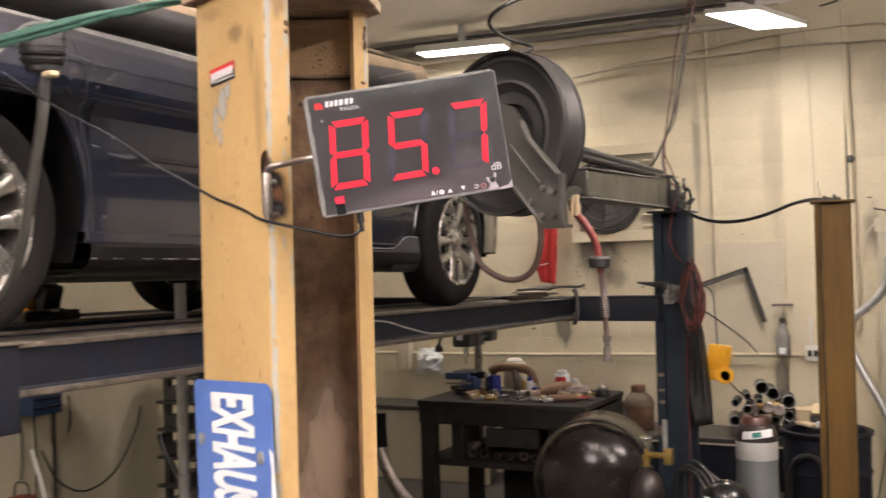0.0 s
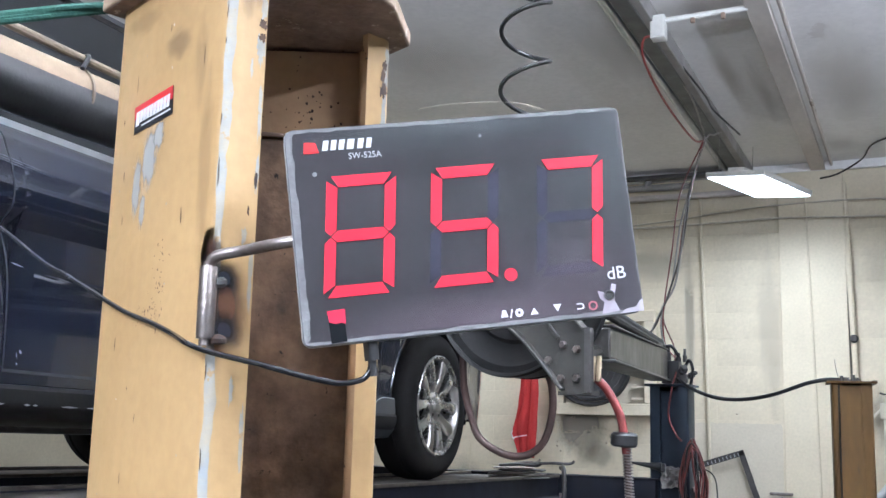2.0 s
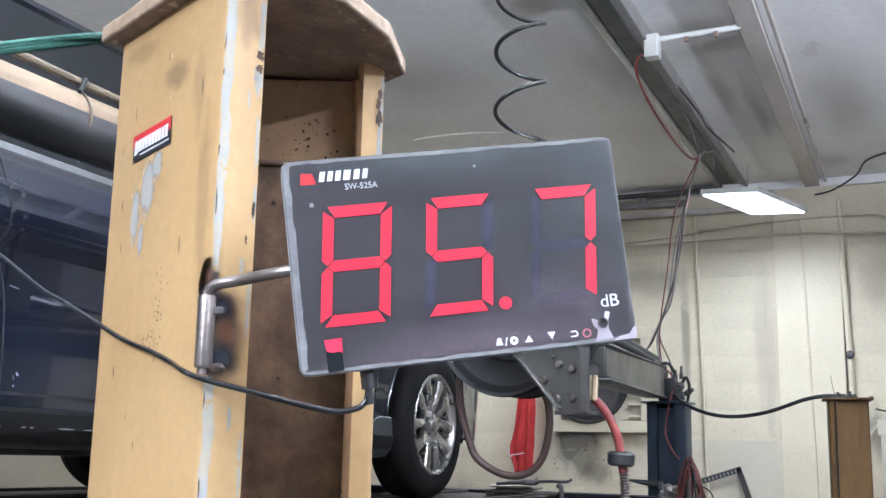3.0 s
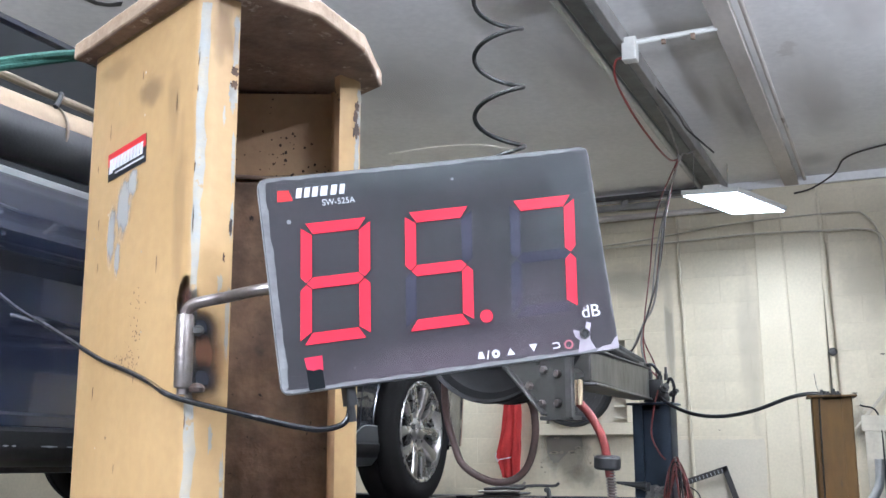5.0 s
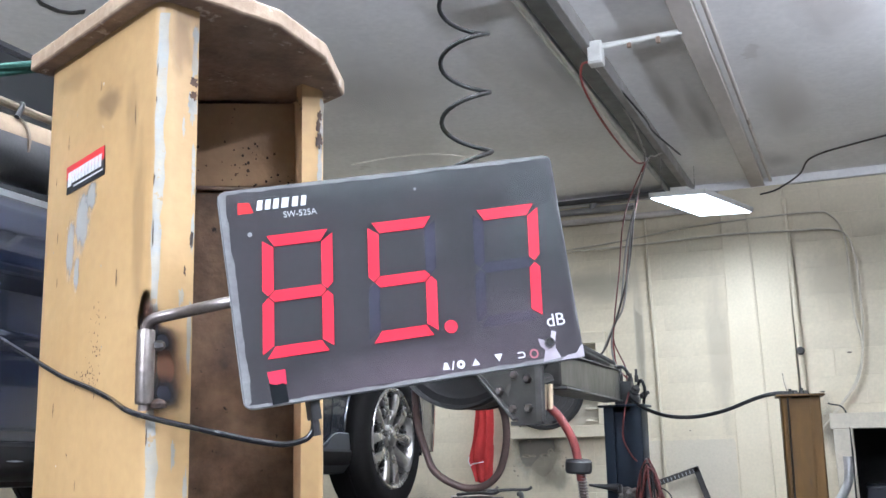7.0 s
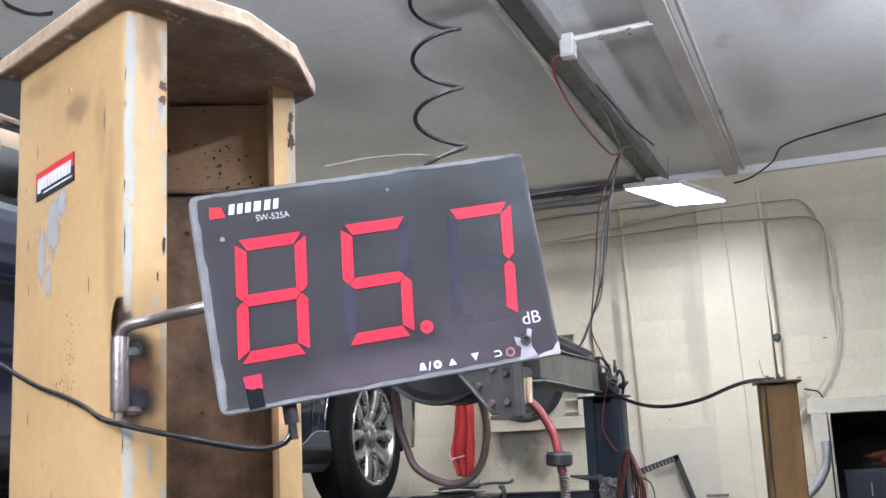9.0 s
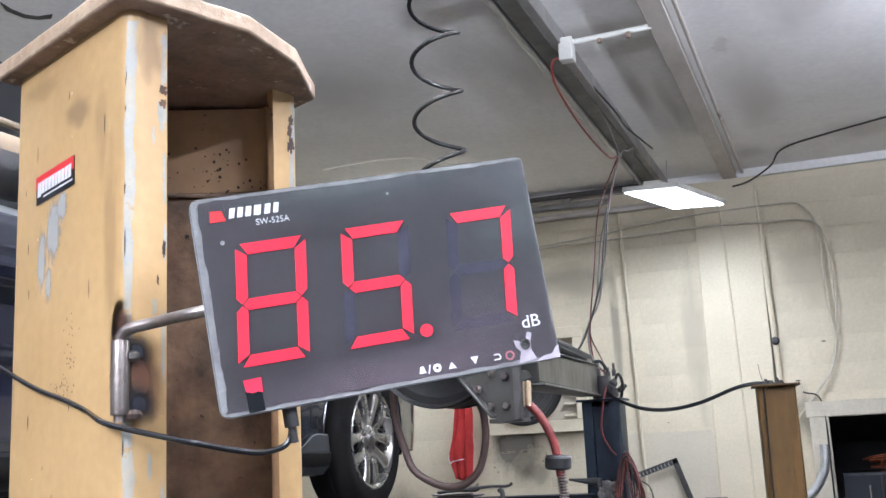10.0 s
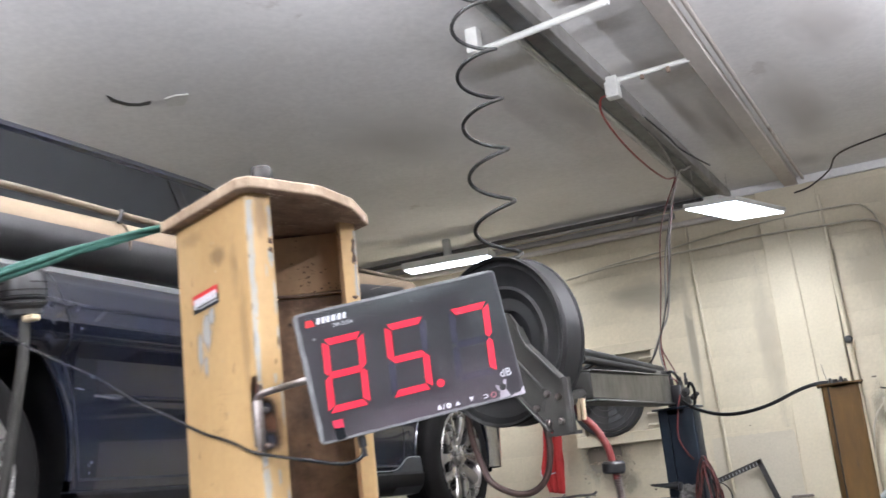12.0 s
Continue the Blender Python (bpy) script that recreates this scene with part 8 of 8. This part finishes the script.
lathe(bm, [(0.030, 0.0), (0.046, 0.0), (0.050, 0.008), (0.050, 0.05), (0.030, 0.05)], pose(0.04, 0.0, -0.075, 90, 0, 0), 24, True)
part("nozzle_ring", bm, M_YELLOWPLASTIC, gun)
# black disc painted in for shade within the nozzle
bm = bmesh.new()
lathe(bm, [(0.033, 0.02), (0, 0.02)], pose(0.04, 0.0, -0.075, 90, 0, 0), 20)
part("dark_bore", bm, M_BLACK, gun)
part("neck", box_bm((-0.03, 0, -0.07), (0.07, 0.05, 0.07), None, 0.012, 2), M_YELLOWPLASTIC, gun)
part("hang_wire", pipe_bm([(-0.01, 0, 0.11), (-0.02, 0, 0.30), (-0.04, 0.0, 0.44), (-0.13, -0.06, 0.50)], 0.004, 6), M_CABLE, gun)
part("tail_wire", pipe_bm([(0.05, 0, -0.11), (0.11, 0.1, -0.2), (0.18, 0.6, -0.36)], 0.004, 6), M_CABLE, gun)
run("strung_wire", "thin black wire strung from the post to the wall", "wire", [(-1.33, 6.66, 1.60), (-1.27, 7.2, 1.45), (-1.25, 7.9, 1.28), (-1.30, 8.70, 1.11)], 0.005, M_CABLE)
# plates, clamp and red cloth at the runway's end
for i in range(5):
    t = tagged(new("steel_plate"), "thin oily steel plate stacked on the runway's end", "plate", "stacked plates")
    t.matrix_world = pose(-2.12 - 0.03 * (i % 3), 6.02 + 0.05 * (i % 2), RW_TOP - 0.022 + 0.012 * i, 0, 0, 12 * i - 25)
    soften(part("plate", prism(rounded(0.30 - 0.02 * i, 0.20 - 0.01 * i, 0.03), 0, 0.007), (M_DARKSTEEL, M_STEEL, M_DECK)[i % 3], t), 0.002, 1)
for i, (x, y, ang) in enumerate(((-2.02, 6.25, 30), (-2.16, 6.22, 70), (-2.06, 5.86, -10))):
    t = tagged(new("pry_bar"), "dark pry bar lying across the stacked plates", "pry bar", "bars on the runway")
    t.matrix_world = pose(x, y, RW_TOP + 0.045, 0, 0, ang)
    part("shank", pipe_bm([(-0.12, 0, 0), (0, 0, 0.008), (0.10, 0, 0.006), (0.13, 0, 0.02)], 0.008, 8, 5), (M_DARKSTEEL, M_STEEL, M_DARKSTEEL)[i], t)
clampc = thing("g_clamp", "dark steel clamp gripping the runway's end", "clamp", (-2.06, 6.56, 1.59))
part("frame", pipe_bm([(0.0, -0.01, 0.10), (0.02, -0.03, 0.10), (0.035, -0.06, 0.06), (0.035, -0.06, -0.05), (0.015, -0.04, -0.10), (0.0, -0.02, -0.105)], 0.014, 10, 6), M_DARKSTEEL, clampc)
part("screw", pipe_bm([(0.0, -0.015, -0.12), (0.0, -0.015, -0.04)], 0.008, 8, 2), M_STEEL, clampc)
rc = thing("red_cloth", "bright red shop cloth with white hem hanging on the block wall", "cloth", (-3.0, 8.70, 1.0))
part("nail", pipe_bm([(0.0, -0.02, 1.60), (0.0, 0.06, 1.595)], 0.006, 8, 2), M_STEEL, rc)
LEFT = [(1.60, -0.02), (1.45, -0.07), (1.256, -0.086), (1.095, -0.103), (0.864, -0.154), (0.70, -0.10)]
RIGHT = [(1.60, 0.02), (1.45, 0.05), (1.256, 0.060), (1.095, 0.058), (0.917, 0.052), (0.676, 0.026)]


def along(line, t):
    k = min(int(t * (len(line) - 1)), len(line) - 2)
    f = t * (len(line) - 1) - k
    return [p + (q - p) * f for p, q in zip(line[k], line[k + 1])]


rows = []
for i in range(41):
    t = i / 40
    (za, xa), (zb, xb) = along(LEFT, t), along(RIGHT, t)
    row = []
    for j in range(25):
        u = j / 24
        wave = 0.026 * math.sin(u * 7.5 + 3.0 * t + 0.8 * math.sin(5 * t)) * min(1, 0.4 + 1.2 * t) + 0.016 * noise.noise((u * 4, t * 5, 3))
        row.append((xa + (xb - xa) * u + 0.006 * noise.noise((u * 4, t * 7, 8)), -0.015 - abs(wave), za + (zb - za) * u))
    rows.append(row)
cl = part("cloth", sheet(rows), M_RED, rc)
cl.modifiers.new("thick", "SOLIDIFY").thickness = 0.004
hem = [Vector(rows[i][0]) + Vector((0.004, -0.008, 0)) for i in range(31, 35)] + [Vector(rows[34][j]) + Vector((0, -0.009, 0.012)) for j in range(2, 16, 2)]
part("white_hem", pipe_bm(hem, 0.004, 6, 3), M_SIGNWHITE, cl)

# ---- under the car, beyond the lift ----
CRATE_Y = 5.50
plain_column("lift_post", "dark navy steel lift post on the car's far side", -5.16, -4.93, 6.60, 0.2, 2.16, M_NAVY)
pl = thing("steel_pole", "bare galvanised steel pole standing between the lift runways", "pole", (-3.35, 4.315, 0))
part("tube", pipe_bm([(0, 0, 0), (0, 0, 1.82)], 0.029, 18, 2), M_GALV, pl)
for z in (0.45, 0.86, 1.3):
    bm = bmesh.new()
    lathe(bm, [(0.029, -0.010), (0.033, -0.008), (0.033, 0.008), (0.029, 0.010)], pose(0, 0, z), 18, True)
    part("joint_ring", bm, M_GALV, pl)
bm = bmesh.new()
lathe(bm, [(0.10, 0), (0.10, 0.012), (0.04, 0.02), (0.029, 0.02)], None, 20)
part("foot_plate", bm, M_GALV, pl)
rack = thing("tool_rack", "dark steel wall rack with hooks and brackets", "rack", (-5.46, 6.78, 0))
for dx in (-0.16, 0.16):
    part("upright", box_bm((dx, 0, 0.55), (0.05, 0.06, 1.10), None, 0.004), M_DARKSTEEL, rack)
for z in (0.15, 0.38, 0.60, 0.82, 1.02):
    part("shelf", box_bm((0, 0.03, z), (0.40, 0.26, 0.025), None, 0.004), M_DARKSTEEL, rack)
    part("bin", box_bm((rng.uniform(-0.06, 0.06), 0.0, z + 0.07), (0.18, 0.18, 0.11), None, 0.01), (M_GREYARM, M_BLACK)[int(z * 10) % 2], rack)
part("hook_arm", pipe_bm([(-0.20, -0.05, 0.55), (-0.12, -0.08, 0.42), (-0.02, -0.08, 0.25), (0.06, -0.08, 0.12)], 0.03, 10, 5), M_BLACK, rack)
bb = thing("blue_crate", "blue plastic crate hanging on the side wall", "crate", (-5.658, CRATE_Y, 0.98))
part("shell", box_bm((0, 0, 0), (0.18, 0.26, 0.17), None, 0.012, 2), mat("blue_crate_plastic", (0.012, 0.036, 0.09), 0.45), bb)
part("band", box_bm((0.092, 0, 0.03), (0.010, 0.25, 0.012), None, 0.003), M_NAVY, bb)
part("band", box_bm((0.092, 0, -0.03), (0.010, 0.25, 0.012), None, 0.003), M_NAVY, bb)
run("hanging_strap", "black strap hanging on the side wall", "strap", [(-5.74, CRATE_Y + 0.20, 1.04), (-5.73, CRATE_Y + 0.20, 0.9), (-5.735, CRATE_Y + 0.205, 0.74), (-5.73, CRATE_Y + 0.20, 0.1)], 0.012, M_BLACK)
run("sagging_lead", "thin dark lead sagging along the side wall", "cable", [(-5.73, CRATE_Y + 0.08, 0.62), (-5.72, CRATE_Y + 0.22, 0.38), (-5.70, CRATE_Y + 0.45, 0.26), (-5.70, CRATE_Y + 0.75, 0.34), (-5.72, CRATE_Y + 1.0, 0.60), (-5.74, CRATE_Y + 1.1, 0.8)], 0.007, M_CABLE)
for dy, z0, z1 in ((0.02, 0.90, 0.20), (-0.10, 0.90, 0.45), (0.34, 0.98, 0.72)):
    run("wall_cable", "thin dark cable hanging on the side wall", "cable", [(-5.73, CRATE_Y + dy, z0), (-5.725, CRATE_Y + dy + 0.01, (z0 + z1) / 2), (-5.73, CRATE_Y + dy, z1)], 0.006, M_CABLE, group="cables on the side wall")
redcan = thing("red_can", "dull red metal can standing by the side wall", "can", (-5.5, 5.20, 0))
bm = bmesh.new()
lathe(bm, [(0, 0), (0.10, 0), (0.105, 0.01), (0.105, 0.36), (0.09, 0.39), (0.03, 0.405), (0, 0.405)], None, 28)
part("body", bm, mat("dull_red_enamel", (0.20, 0.03, 0.022), 0.5, 0, (0.12, 0.02, 0.015), 8, 0.7, 80, 0.05), redcan)
part("handle", pipe_bm([(-0.07, 0, 0.39), (-0.05, 0, 0.48), (0.05, 0, 0.48), (0.07, 0, 0.39)], 0.006, 8, 5), M_DARKSTEEL, redcan)
run("white_stick", "white painted stick leaning on the side wall", "stick", [(-5.45, 5.36, 0.01), (-5.52, 5.42, 0.30), (-5.735, 5.50, 0.64)], 0.014, M_WHITE)
run("rail_cable", "thin pale cable clipped along the runway rail", "cable", [(-2.035, 3.6, 1.672), (-2.035, 4.03, 1.654), (-2.035, 4.25, 1.612), (-2.035, 4.46, 1.572), (-2.035, 4.62, 1.56)], 0.004, M_GREYCABLE)
jk = thing("floor_jack", "black and yellow jack standing on the far runway", "jack", (-4.09, 4.10, RW_TOP - 0.034))
part("base", box_bm((0, 0, 0.03), (0.20, 0.36, 0.06), None, 0.015, 2), M_BLACK, jk)
part("ram", box_bm((-0.045, -0.03, 0.09), (0.06, 0.07, 0.09), None, 0.015, 2), M_YELLOWPLASTIC, jk)
part("lift_arm", box_bm((0.015, 0.04, 0.12), (0.09, 0.12, 0.15), Matrix.Rotation(0.3, 4, "Y"), 0.02, 2), M_BLACK, jk)
part("handle_socket", pipe_bm([(0.03, 0.0, 0.05), (0.13, 0.0, 0.055), (0.16, 0, 0.055)], 0.018, 10, 3), M_BLACK, jk)
part("arm", pipe_bm([(0, 0.02, 0.12), (0, -0.10, 0.20), (0, -0.16, 0.13)], 0.025, 10, 4), M_BLACK, jk)

# ---- block work of the back wall ----
BW, BH, GAP = 0.40, 0.20, 0.0014


def block_mesh(w, name):
    bm = box_bm((0, 0, 0), (w - GAP, 0.016, BH - GAP), None, 0.0013)
    me = bpy.data.meshes.new(name)
    bm.to_mesh(me)
    bm.free()
    me.materials.append(M_WALL)
    return me


full, half = block_mesh(BW, "wall_block"), block_mesh(BW / 2, "wall_block_half")
rest = bmesh.new()
rng = random.Random(5)
placed = 0
for row in range(int(CEIL / BH)):
    z = 0.01 + BH * (row + 0.5)
    x = -5.75 + (0.0 if row % 2 else BW / 2)
    while x < 1.6:
        c = x + BW / 2
        x += BW
        if DOOR_X0 - BW / 2 < c < DOOR_X1 + BW / 2 and z < DOOR_Z + 0.1:
            continue
        y = WALL_Y + 0.0135 + rng.uniform(-0.0006, 0.0006)
        if -3.9 < c < 0.3 and 1.0 < z and placed < 300:
            ob = new("block", full)
            ob.parent = wall_north
            ob.matrix_basis = pose(c, y, z, rng.uniform(-0.12, 0.12), rng.uniform(-0.12, 0.12), rng.uniform(-0.12, 0.12))
            placed += 1
        else:
            block(rest, (c, y, z), (BW - GAP, 0.016, BH - GAP))
ob = part("block_work", rest, M_WALL, wall_north)
ob["kind"] = "stuff"

# stains and scuffs on the back wall, led by the conduit's painted shadow strip
SMUDGE_SHADE, SCUFF = (0.30, 0.275, 0.235), (0.12, 0.105, 0.09)
WALL_STAINS_SHADE = [(-0.60, 2.55, 0.11, 2.3, SMUDGE_SHADE, 0.55), (-2.60, 1.90, 0.55, 0.62, SMUDGE_SHADE, 0.75), (-2.45, 1.72, 0.30, 0.25, SCUFF, 0.35), (-1.745, 2.75, 0.10, 1.4, SMUDGE_SHADE, 0.40), (-1.12, 0.85, 0.16, 0.75, SMUDGE_SHADE, 0.8),
               (-2.93, 1.28, 0.22, 0.40, SMUDGE_SHADE, 0.7), (-1.15, 2.62, 0.25, 1.5, SMUDGE_SHADE, 0.20), (-3.6, 1.45, 0.5, 0.5, SMUDGE_SHADE, 0.4), (-0.42, 2.05, 0.22, 0.5, SMUDGE_SHADE, 0.45), (-2.05, 3.2, 0.9, 0.35, SMUDGE_SHADE, 0.3), (-0.3, 3.1, 0.5, 0.7, SMUDGE_SHADE, 0.18)]
rng = random.Random(21)
for i in range(34):
    x, z = rng.uniform(-3.3, 0.1), rng.uniform(1.15, 2.6)
    if i % 2:
        x, z = rng.gauss(-2.55, 0.16), rng.gauss(1.85, 0.14)
    WALL_STAINS_SHADE.append((x, z, rng.uniform(0.015, 0.06), rng.uniform(0.008, 0.025), SCUFF, 0.8))
for x, z, w, h, color, k in WALL_STAINS_SHADE:
    soft_patch("wall_stain_shade", wall_north, x, z, w, h, color, k, "front", -(WALL_Y + 0.0035))
